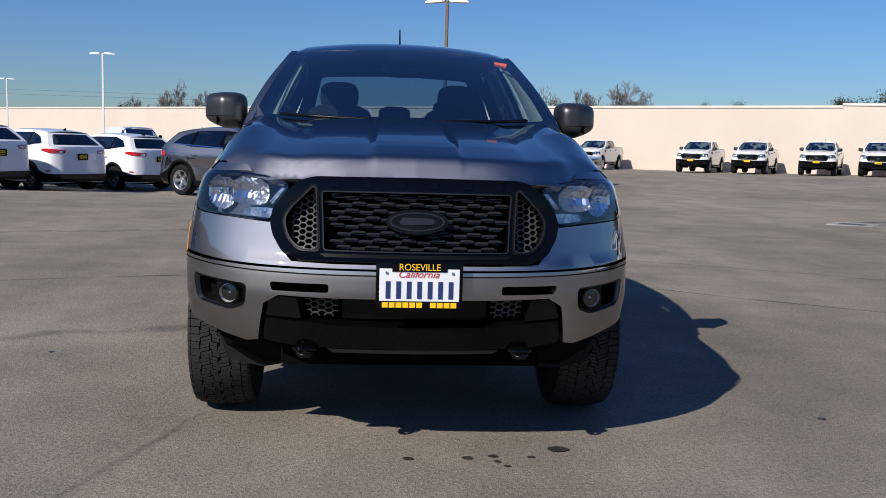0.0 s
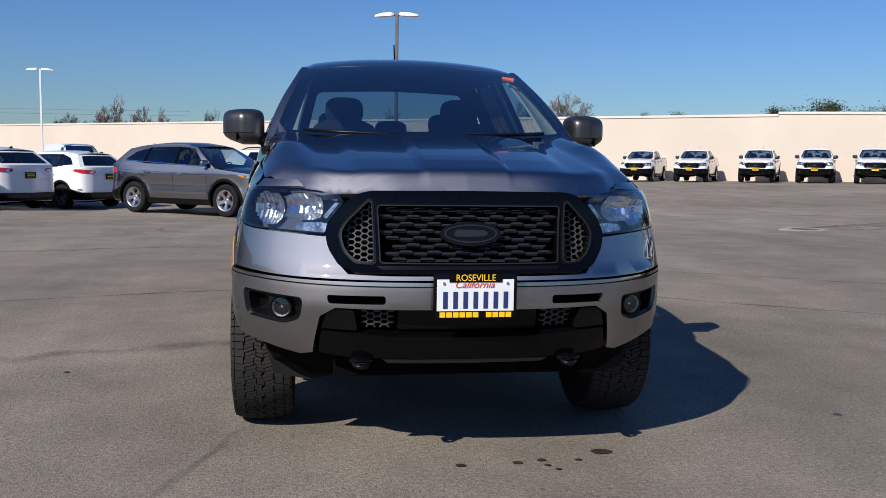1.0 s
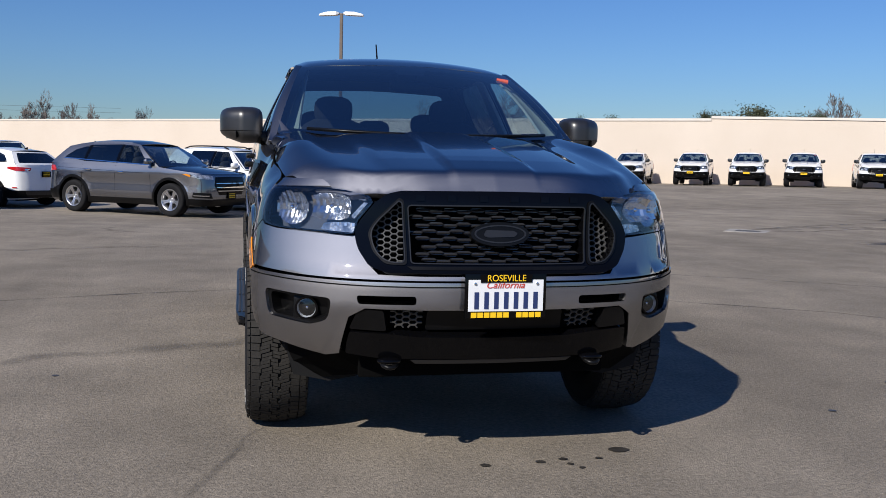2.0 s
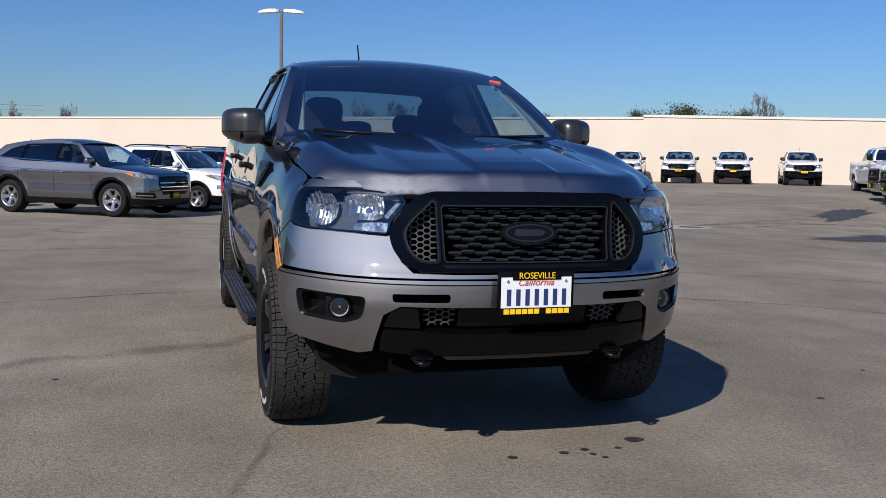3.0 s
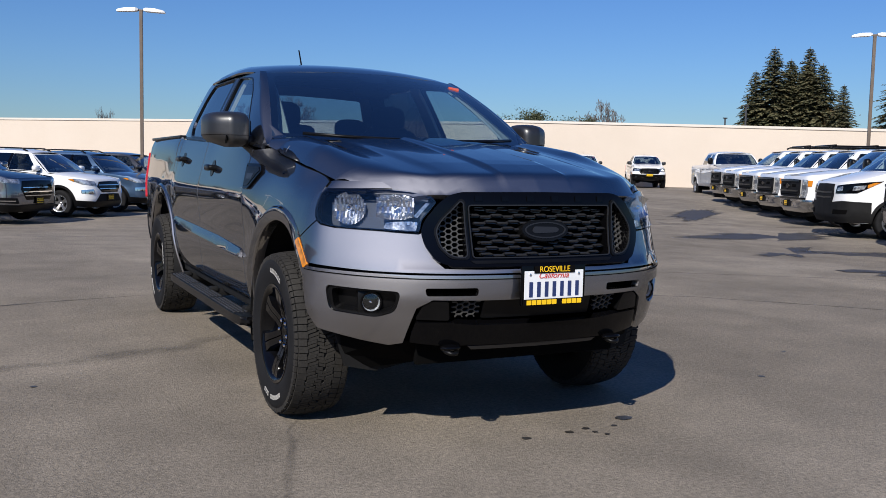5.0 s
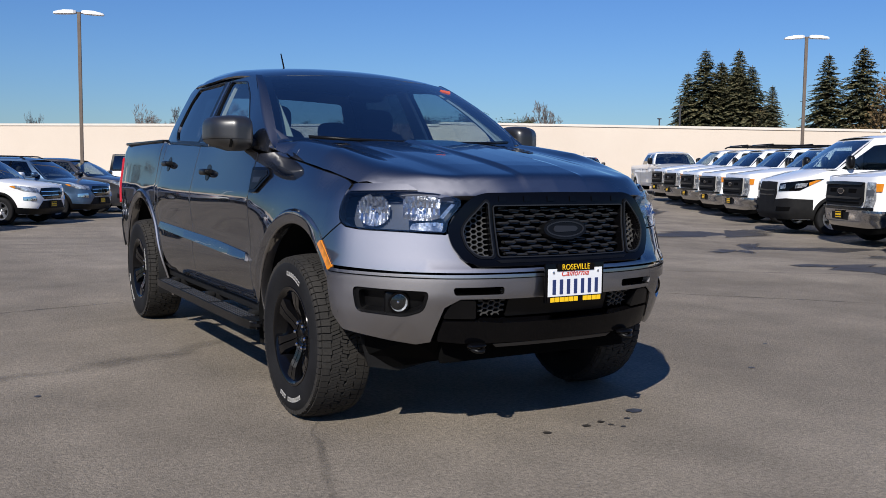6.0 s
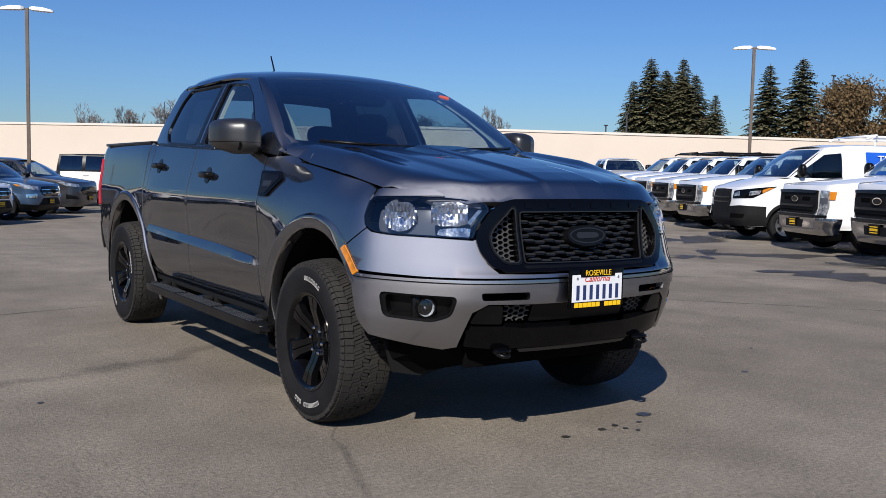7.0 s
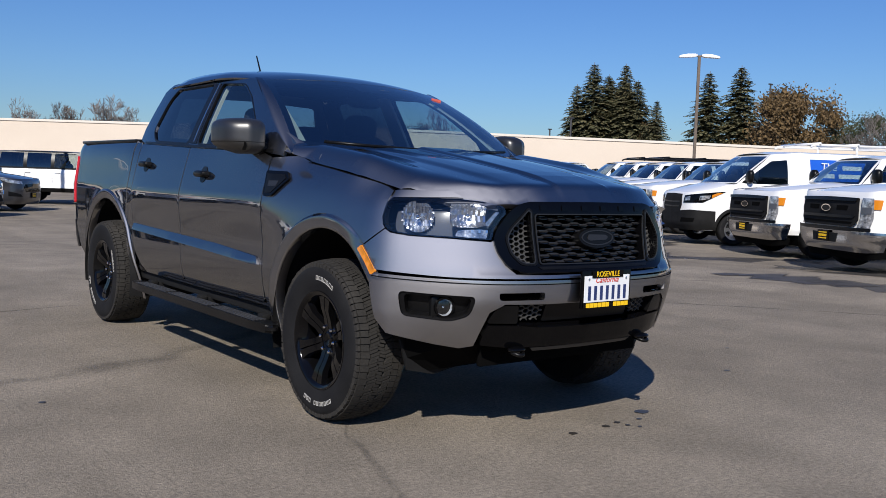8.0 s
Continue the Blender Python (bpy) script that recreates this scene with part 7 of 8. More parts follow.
SMALL_SUV = Car(posts=True, rails=SATIN_BLACK, belt=SATIN_BLACK, L=4.10, W=1.765, H=1.64, wb=2.52, fo=0.83, R=0.338, zb=0.26, hz=0.94, zf=1.07, zr=1.14, nose=0.10, tail=0.08, cowl=0.98, wt=1.70, re=3.72, tg=4.0, rw=0.56, bw=0.12,
               roof=roofline([(1.70, 1.53), (2.2, 1.60), (2.8, 1.605), (3.4, 1.58), (3.72, 1.54)]), handles=((2.1, 0.98), (3.0, 1.02)), shuts=(1.4, 2.3, 3.15),
               glass=([(1.45, 1.12), (2.24, 1.14), (2.24, 1.535), (1.84, 1.52)], [(2.31, 1.14), (3.08, 1.17), (3.04, 1.54), (2.31, 1.54)]),
               marks=(("grille", GLOSS_BLACK, [("f", 0, 0.62), ("f", 0.34, 0.62), ("f", 0.50, 0.76), ("f", 0.40, 0.88), ("f", 0, 0.89)], 0.008),
                      ("grille_bar", CHROME, [("f", 0, 0.70), ("f", 0.42, 0.70), ("f", 0.43, 0.715), ("f", 0, 0.715)], 0.014),
                      ("grille_bar", CHROME, [("f", 0, 0.79), ("f", 0.44, 0.79), ("f", 0.44, 0.805), ("f", 0, 0.805)], 0.014),
                      ("headlight", LAMP_SILVER, [("f", 0.52, 0.78), ("s", 0.26, 0.82), ("s", 0.58, 0.94), ("s", 0.40, 0.95), ("f", 0.56, 0.88)], 0.010),
                      ("marker_lamp", AMBER, [("s", 0.42, 0.875), ("s", 0.56, 0.925), ("s", 0.50, 0.94), ("s", 0.42, 0.92)], 0.014),
                      ("fog_bezel", CHROME, [("f", 0.60, 0.58), ("s", 0.26, 0.60), ("s", 0.26, 0.68), ("f", 0.62, 0.70)], 0.010),
                      ("lower_grille", MATT_BLACK, [("f", 0, 0.27), ("f", 0.66, 0.27), ("f", 0.40, 0.58), ("f", 0, 0.59)], 0.006),
                      ("tail_light", RED_LENS, [("s", 3.82, 0.93), ("r", 0.55, 0.92), ("r", 0.55, 1.06), ("s", 3.88, 1.06)], 0.010)))

OFF_ROADER = Car(upper=SATIN_BLACK, L=4.70, W=1.93, H=1.86, wb=2.95, fo=0.80, R=0.40, zb=0.42, hz=1.10, zf=1.20, zr=1.20, nose=0.05, tail=0.04, cowl=1.35, wt=1.75, re=4.55, tg=4.66, rw=0.78, bw=0.1, pinch=0.02, flare=0.04,
             roof=roofline([(1.75, 1.80), (2.4, 1.825), (3.4, 1.825), (4.55, 1.80)]), handles=((2.5, 1.08), (3.5, 1.08)), shuts=(1.65, 2.68, 3.6), crown=0.025,
             glass=([(1.72, 1.26), (2.62, 1.26), (2.62, 1.76), (1.90, 1.75)], [(2.74, 1.26), (3.54, 1.26), (3.54, 1.76), (2.74, 1.76)], [(3.66, 1.26), (4.46, 1.26), (4.42, 1.75), (3.66, 1.76)]),
             marks=(("grille", GLOSS_BLACK, [("f", 0, 0.78), ("f", 0.82, 0.78), ("f", 0.82, 1.02), ("f", 0, 1.02)], 0.010), ("tail_light", RED_LENS, [("r", 0.90, 0.85), ("r", 0.76, 0.85), ("r", 0.76, 1.14), ("r", 0.90, 1.14)], 0.012)))

VAN = Car(cargo=True, L=5.98, W=2.06, H=2.12, wb=3.30, fo=1.02, R=0.352, zb=0.32, hz=1.14, zf=1.36, zr=1.34, nose=0.10, tail=0.03, cowl=0.86, wt=1.80, re=5.92, tg=5.97, rw=0.84, bw=0.15, pinch=0.02, dome=0.03,
          roof=roofline([(1.80, 2.0), (2.4, 2.06), (4.0, 2.06), (5.92, 2.03)]), handles=((2.1, 1.08),), shuts=(1.15, 2.32, 3.55), mirror=2.0, mirror_mat=SATIN_BLACK, handle_mat=SATIN_BLACK, crown=0.05,
          glass=([(1.16, 1.38), (1.45, 1.30), (2.22, 1.30), (2.22, 1.90), (1.84, 1.86)],),
          marks=(("bumper", MATT_BLACK, [("f", 0, 0.34), ("f", 0.70, 0.34), ("s", 0.58, 0.36), ("s", 0.58, 0.74), ("f", 0.80, 0.76), ("f", 0.45, 0.73), ("f", 0, 0.71)], 0.010),
                 ("grille", MATT_BLACK, [("f", 0, 0.66), ("f", 0.42, 0.68), ("f", 0.50, 0.86), ("f", 0.44, 1.09), ("f", 0, 1.10)], 0.014),
                 ("grille_bar", SATIN_BLACK, [("f", 0, 0.80), ("f", 0.42, 0.81), ("f", 0.42, 0.84), ("f", 0, 0.83)], 0.022),
                 ("grille_bar", SATIN_BLACK, [("f", 0, 0.90), ("f", 0.43, 0.91), ("f", 0.43, 0.94), ("f", 0, 0.93)], 0.022),
                 ("headlight", GLOSS_BLACK, [("f", 0.56, 0.90), ("s", 0.30, 0.92), ("s", 0.78, 1.17), ("s", 0.55, 1.15), ("f", 0.58, 1.06)], 0.010),
                 ("lamp_reflector", LAMP_SILVER, [("f", 0.62, 0.95), ("f", 0.78, 0.96), ("f", 0.78, 1.05), ("f", 0.62, 1.03)], 0.014),
                 ("lamp_reflector", LAMP_SILVER, [("s", 0.22, 0.965), ("s", 0.42, 1.0), ("s", 0.46, 1.08), ("s", 0.24, 1.06)], 0.014),
                 ("marker_lamp", AMBER, [("s", 0.48, 1.02), ("s", 0.72, 1.14), ("s", 0.62, 1.14), ("s", 0.48, 1.09)], 0.014),
                 # flat near-black patch paints the shade of a bumper slot
                 ("lower_slot_shade", DEEP_BLACK, [("f", 0.50, 0.48), ("f", 0.88, 0.50), ("f", 0.90, 0.58), ("f", 0.52, 0.58)], 0.014),
                 ("side_moulding", MATT_BLACK, [("s", 1.5, 0.62), ("s", 3.85, 0.62), ("s", 3.85, 0.78), ("s", 1.5, 0.78)], 0.012)))

HD = Car(rims=(1.0, 1.0), L=6.30, W=2.03, H=1.98, wb=4.06, fo=0.98, R=0.41, zb=0.44, hz=1.22, zf=1.39, zr=1.34, nose=0.055, tail=0.03, cowl=1.50, wt=2.15, re=3.95, tg=4.02, rw=0.72, bw=0.15, pinch=0.0, flare=0.03, dome=0.06,
         roof=roofline([(2.15, 1.87), (2.6, 1.92), (3.4, 1.92), (3.95, 1.89)]), handles=((2.6, 1.16), (3.5, 1.16)), shuts=(1.75, 2.9, 3.98, 4.04), mirror=2.0, mirror_mat=SATIN_BLACK, handle_mat=SATIN_BLACK,
         glass=([(1.92, 1.39), (2.84, 1.39), (2.84, 1.84), (2.30, 1.83)], [(2.96, 1.39), (3.86, 1.39), (3.80, 1.84), (2.96, 1.845)]),
         marks=(("grille", MATT_BLACK, [("f", 0, 0.71), ("f", 0.62, 0.71), ("f", 0.74, 0.80), ("f", 0.73, 1.12), ("f", 0, 1.13)], 0.050),
                # flat near-black patches paint the shaded slots onto the grille
                ("grille_slot_shade", DEEP_BLACK, [("f", 0.24, 0.94), ("f", 0.50, 0.94), ("f", 0.52, 1.01), ("f", 0.24, 1.01)], 0.054),
                ("grille_slot_shade", DEEP_BLACK, [("f", 0.0, 0.75), ("f", 0.62, 0.75), ("f", 0.64, 0.78), ("f", 0.0, 0.78)], 0.054),
                ("grille_bar", SATIN_BLACK, [("f", 0.0, 1.075), ("f", 0.70, 1.075), ("f", 0.72, 1.115), ("f", 0.0, 1.12)], 0.075),
                ("grille_bar", SATIN_BLACK, [("f", 0.0, 0.83), ("f", 0.66, 0.83), ("f", 0.69, 0.87), ("f", 0.0, 0.87)], 0.070),
                ("headlight", LAMP_SILVER, [("f", 0.70, 0.70), ("f", 0.90, 0.70), ("f", 0.935, 0.84), ("f", 0.93, 1.13), ("f", 0.76, 1.13), ("f", 0.755, 0.86)], 0.020),
                ("lamp_bar", DARK_HOUSING, [("f", 0.77, 0.90), ("f", 0.91, 0.90), ("f", 0.91, 1.0), ("f", 0.77, 1.0)], 0.026),
                ("marker_lamp", AMBER, [("s", 0.09, 0.97), ("s", 0.20, 0.97), ("s", 0.22, 1.11), ("s", 0.09, 1.11)], 0.016),
                ("bumper", BUMPER_CHROME, [("f", 0, 0.36), ("f", 0.80, 0.36), ("s", 0.28, 0.38), ("s", 0.32, 0.635), ("f", 0.80, 0.64), ("f", 0, 0.64)], 0.060),
                ("bumper_pad", SATIN_BLACK, [("f", 0, 0.642), ("f", 0.92, 0.642), ("f", 0.92, 0.695), ("f", 0, 0.695)], 0.066),
                ("plate_recess", MATT_BLACK, [("f", 0, 0.46), ("f", 0.30, 0.46), ("f", 0.34, 0.60), ("f", 0, 0.60)], 0.066),
                ("air_dam", DEEP_BLACK, [("f", 0, 0.24), ("f", 0.78, 0.24), ("s", 0.36, 0.28), ("s", 0.36, 0.40), ("f", 0.80, 0.38), ("f", 0, 0.37)], 0.045),
                ("tail_light", RED_LENS, [("r", 0.99, 0.90), ("r", 0.84, 0.90), ("r", 0.84, 1.26), ("r", 0.99, 1.26)], 0.010)))


def tailgate_deck(c, car, z):
    k = car.k
    solid("bed_deck", c, MATT_BLACK, (-car.hw + 0.09, car.hw - 0.09, k["tg"], k["L"] - 0.06, z - 0.05, z))


def oval_badge(c, y, z, w, h, mat):
    bm = fresh()
    prism(bm, [(w * math.cos(a), z + h * math.sin(a)) for a in np.linspace(0, math.tau, 25)[:-1]], y, y - 0.012, "XZ")
    bmesh.ops.recalc_face_normals(bm, faces=bm.faces)
    b = part("badge", bm, CHROME, c, "plain oval badge")
    bm = fresh()
    prism(bm, [(w * 0.86 * math.cos(a), z + h * 0.80 * math.sin(a)) for a in np.linspace(0, math.tau, 25)[:-1]], y - 0.012, y - 0.015, "XZ")
    bmesh.ops.recalc_face_normals(bm, faces=bm.faces)
    part("badge_field", bm, mat, b)


def row_pose(d, w, nose):
    """A vehicle whose nose is at d towards the wall and w along it."""
    return nose_to(lot(d, w), nose)


NOSE_W, NOSE_ROW = Vector((math.cos(radians(151)), math.sin(radians(151)), 0)), Vector((-0.535, -0.845, 0))
# west row, noses towards the aisle
crossover_at = nose_to((-2.42 + 0.95 * 0.81, 17.35 - 0.95 * 0.586), (0.81, -0.586)) @ Matrix.Translation((0.86, 0, 0))
edge = CROSSOVER.build("crossover_car", "grey metallic crossover with silver five-spoke wheels, parked", "car", IRON_PAINT, "parked cars", clad=SATIN_BLACK, at=crossover_at)
yellow_plate(edge, None, -0.012, 0.50)
eco = SMALL_SUV.build("small_suv", "white small crossover with black lower bumper, parked", "car", WHITE_PAINT, "parked cars", clad=SATIN_BLACK, at=nose_to((-0.55 + 0.83 * 0.79, 19.9 - 0.83 * 0.61), (0.79, -0.61)) @ Matrix.Translation((0.78, 0, 0)))
yellow_plate(eco, None, -0.012, 0.50)
blue = SMALL_SUV.build("small_suv", "steel-blue metallic small crossover, parked", "car", BLUE_PAINT, "parked cars", clad=SATIN_BLACK, at=nose_to((1.0 + 0.83 * 0.79, 22.3 - 0.83 * 0.61), (0.79, -0.61)) @ Matrix.Translation((0.78, 0, 0)))
yellow_plate(blue, None, -0.012, 0.50)
dark = COMPACT.build("crossover_car", "dark grey metallic compact crossover, parked", "car", DARK_PAINT, "parked cars", clad=None, at=nose_to((3.25 + 0.1 * 0.79, 25.0 - 0.1 * 0.61), (0.79, -0.61)) @ Matrix.Translation((0.82, 0, 0)))
yellow_plate(dark, None, -0.012, 0.48)
# second west row, tails towards the aisle
esc_nose = (-0.79, 0.61)
def compact_at(p):
    # p: where the rear wheel next to the aisle stands
    return nose_to(p, esc_nose) @ Matrix.Translation((-0.82, -(0.92 + 2.71), 0))
esc = COMPACT.build("crossover_car", "white compact crossover with grey cladding, parked tail out", "car", WHITE_PAINT, "white crossovers", clad=SATIN_BLACK, at=compact_at((-8.95, 20.75)))
yellow_plate(esc, None, 4.59, 0.93, back=True)
copy_thing(esc, compact_at((-7.5, 23.3)))
copy_thing(esc, compact_at((-10.1, 18.3)))
OFF_ROADER.build("off_roader", "white four-door off-roader with a black roof, parked", "car", WHITE_PAINT, "parked cars", roof=SATIN_BLACK, clad=SATIN_BLACK, at=nose_to((8.3, 29.6), (0.86, -0.51)))

# east row: white work trucks and a van, noses towards the aisle
hd = HD.build("work_truck", "white heavy-duty pickup with black grille and chrome bumper", "pickup truck", WHITE_PAINT, "white work trucks", at=row_pose(12.9, 5.0, NOSE_W))
tailgate_deck(hd, HD, 1.30)
oval_badge(hd, -0.056, 0.97, 0.125, 0.055, SATIN_BLACK)
yellow_plate(hd, None, -0.080, 0.55)
for d, w in ((9.5, 5.3), (20.1, 4.0), (23.0, 3.67), (25.9, 3.35), (28.7, 3.0), (31.5, 2.7)):
    copy_thing(hd, row_pose(d, w, NOSE_W))
copy_thing(hd, nose_to((25.6, 24.2), (-0.50, -0.866)))
van = VAN.build("cargo_van", "white cargo van with grey bumper and a blue sign", "van", WHITE_PAINT, "white work trucks", clad=MATT_BLACK, at=row_pose(16.1, 4.2, NOSE_W))
SIGN_BLUE = shader("blue_sign", (0.01, 0.09, 0.48), 0.35)
for m in (False, True):
    sg = skin("blue_sign", rounded([(2.75, 1.42), (5.0, 1.42), (5.0, 1.93), (2.75, 1.93)], 0.02), VAN.side_fn, SIGN_BLUE, van, off=0.008, lip=0.006, step=0.2, mirror=m, label="blue advertising panel")
    if not m:
        flank = float(VAN.side_x(np.array(3.2), np.array(1.76))) + 0.018
        lettering("sign_lettering", "The", 0.24, Matrix.Translation((flank, 3.18, 1.77)) @ Matrix.Rotation(math.pi / 2, 4, "Z"), PLATE_WHITE, sg, depth=0.01)
    for i, (y0, y1, z) in enumerate(((3.50, 3.95, 1.76), (4.05, 4.7, 1.76), (2.95, 3.30, 1.58), (3.4, 4.0, 1.58))):
        skin("sign_bar", [(y0, z - 0.045), (y1, z - 0.045), (y1, z + 0.045), (y0, z + 0.045)], VAN.side_fn, PLATE_WHITE, sg, off=0.012, lip=0.003, step=0.2, mirror=m)
far_van = VAN.build("cargo_van", "white cargo van seen behind the parked crossovers", "van", WHITE_PAINT, at=nose_to((-13.0, 51.0), (0.5, -0.866)))

def ladder_rack(at, mat, label, z0, z1, y0, y1, half):
    """Two long rails on posts with cross bars."""
    o = thing("ladder_rack", label, "roof rack", "ladder racks", at=at)
    for sx in (-1, 1):
        bm = fresh()
        tube(bm, [(sx * half, y0 - 0.10, z1 - 0.05), (sx * half, y0, z1), (sx * half, y1, z1)], 0.028, 8)
        part("rail", bm, mat, o, smooth=50)
        for y in (max(y0 + 0.2, y1 - 1.9), y1 - 0.12):
            bm = fresh()
            tube(bm, [(sx * half, y, z1), (sx * half, y, z0)], 0.024, 8)
            part("post", bm, mat, o, smooth=50)
    for i in range(4):
        y = y0 + 0.1 + (y1 - y0 - 0.2) * i / 3
        bm = fresh()
        tube(bm, [(-half - 0.05, y, z1 + 0.03), (half + 0.05, y, z1 + 0.03)], 0.026, 8)
        part("cross_bar", bm, mat, o, smooth=50)
    return o


for d, w in ((25.9, 3.35), (28.7, 3.0)):
    ladder_rack(row_pose(d, w, NOSE_W), SATIN_BLACK, "black tubular ladder rack on a white work truck", 1.28, 2.07, 2.3, 6.2, 0.86)
ladder_rack(row_pose(16.1, 4.2, NOSE_W), WHITE_PAINT, "white tubular rack on the roof of a cargo van", 2.03, 2.26, 2.9, 5.8, 0.80)

# white pickups along the far wall, tails to the wall
white = pickup(WHITE_PAINT, "plain", "white pickup with black bumper and yellow paper plate", "white pickups by the wall", detail=False)
number_plate(white, 0.0, -0.985, 0.70, 0.34, 0.17, dealer=False)
row = [-15.8, -12.7, -9.2, -6.3, -3.5, -0.05]
white.matrix_basis = row_pose(45.9, -22.3, NOSE_ROW) @ Matrix.Translation((0, 0.95, 0))
for w in row:
    copy_thing(white, row_pose(45.9, w, NOSE_ROW) @ Matrix.Translation((0, 0.95, 0)))

# the unseen west side of the lot, behind the camera's left shoulder: a plain wall added to darken reflections, with the
# parked cars that the doors mirror before it
west = fresh()
box(west, -27.3, -27.0, -45, 30, -0.2, 3.9)
wall_w = part("unseen_wall_west", west, STUCCO, None)
tagged(wall_w, "long cream stucco wall round the lot, its unseen west run added", "wall", kind="structure")
for i, src in enumerate((edge, esc, dark, eco, edge, dark, esc, blue)):
    copy_thing(src, nose_to((-16.5, -9.5 + 3.1 * i), (1.0, 0.0)))

# ---- lamp posts ----
POLE_METAL = mottle(shader("brown_painted_steel", rough=0.5), (0.10, 0.075, 0.055), (0.14, 0.105, 0.08), 3, fine=0.1, fine_scale=40)
LAMP_WHITE = shader("white_lamp_housing", (0.75, 0.75, 0.74), 0.4)


def lamp_post(x, y, top, face, arm=0.62, mat=None, label="tall brown steel lamp post with two white heads"):
    g = lift(x, y)
    o = thing("street_lamp", label, "street lamp", "lot lamps", at=Matrix.Translation((x, y, g)) @ Matrix.Rotation(face, 4, "Z"))
    h = top - g
    mat = mat or POLE_METAL
    solid("pole", o, mat, (-0.05, 0.05, -0.05, 0.05, 0.0, h), bevel=0.012)
    bm = fresh()
    lathe(bm, [(0.0, 0.26), (0.55, 0.26), (0.6, 0.24), (0.6, 0.0)], 20, "Z")
    bmesh.ops.recalc_face_normals(bm, faces=bm.faces)
    part("base", bm, COPING, o, smooth=40)
    for s in (-1, 1):
        # a shallow shoebox head that thins towards its tip and droops a little
        bm = fresh()
        rings = []
        for t, half, lo, hi in ((0.0, 0.07, -0.035, 0.03), (0.12, 0.14, -0.06, 0.045), (0.55, 0.15, -0.075, 0.035), (0.92, 0.12, -0.085, -0.015), (1.0, 0.08, -0.085, -0.04)):
            x = s * (0.08 + (arm + 0.04) * t)
            rings.append([bm.verts.new((x, y, h + z)) for y, z in ((-half, lo), (half, lo), (half * 0.85, hi), (-half * 0.85, hi))])
        for a, b in zip(rings, rings[1:]):
            for k in range(4):
                bm.faces.new((a[k], a[(k + 1) % 4], b[(k + 1) % 4], b[k]))
        bm.faces.new(rings[0])
        bm.faces.new(rings[-1])
        bmesh.ops.recalc_face_normals(bm, faces=bm.faces)
        part("lamp_head", bm, LAMP_WHITE, o, "white lamp head", smooth=35)
        solid("arm", o, mat, (s * 0.05, s * 0.16, -0.03, 0.03, h - 0.05, h))
    return o


lamp_post(2.30, 26.7, 5.93, radians(-18))
lamp_post(24.8, 17.8, 5.93, radians(-38))
for x, y in ((-15.6, 51.2), (-31.8, 80.0)):
    lamp_post(x, y, 5.93, 0.0, mat=LAMP_WHITE, label="tall pale grey lamp post with two white heads")

# ---- trees beyond the wall ----
BARK = mottle(shader("grey_brown_bark", rough=0.95), (0.10, 0.075, 0.055), (0.17, 0.135, 0.10), 4, fine=0.2, fine_scale=30)
def foliage(name, low, high):
    m = shader(name, low, 0.75)
    b = m.node_tree.nodes["Principled BSDF"]
    geo = node(m, "ShaderNodeNewGeometry")
    ramp = node(m, "ShaderNodeValToRGB")
    ramp.color_ramp.elements[0].color, ramp.color_ramp.elements[1].color = (*low, 1), (*high, 1)
    wire(m, geo.outputs["Random Per Island"], ramp.inputs["Fac"])
    wire(m, ramp.outputs["Color"], b.inputs["Base Color"])
    return m


FIR_GREEN = foliage("fir_needles", (0.045, 0.056, 0.026), (0.175, 0.150, 0.072))
OAK_BROWN = foliage("russet_leaves", (0.07, 0.045, 0.018), (0.17, 0.105, 0.04))
BUSH_GREEN = foliage("dark_green_leaves", (0.025, 0.035, 0.016), (0.07, 0.075, 0.03))
TWIG = foliage("grey_brown_twigs", (0.085, 0.074, 0.068), (0.19, 0.165, 0.15))


def limbs(rng, verts, faces, start, way, length, r, depth, spread, tips):
    """A branch as a three-sided tapered tube, and its children."""
    a = way.orthogonal().normalized()
    b = way.cross(a)
    bend_to = (way + Vector((rng.uniform(-1, 1), rng.uniform(-1, 1), rng.uniform(-0.2, 0.6))) * 0.25).normalized()
    end = start + bend_to * length
    k = len(verts)
    for p, rr in ((start, max(r, 0.0022)), (end, max(r * 0.6, 0.0018))):
        for i in range(3):
            t = math.tau * i / 3
            verts.append(tuple(p + (a * math.cos(t) + b * math.sin(t)) * rr))
    for i in range(3):
        j = (i + 1) % 3
        faces.append((k + i, k + j, k + 3 + j, k + 3 + i))
    tips.append(end)
    if depth == 0:
        return
    for _ in range(rng.choice((2, 3, 3))):
        d = (bend_to + Vector((rng.uniform(-1, 1), rng.uniform(-1, 1), rng.uniform(-0.35, 0.75))) * spread).normalized()
        limbs(rng, verts, faces, start + (end - start) * rng.uniform(0.55, 1.0), d, length * rng.uniform(0.58, 0.82), r * 0.55, depth - 1, spread, tips)


def mesh_of(name, verts, faces, mat):
    me = bpy.data.meshes.new(name)
    me.from_pydata(verts, [], faces)
    me.materials.append(mat)
    return me


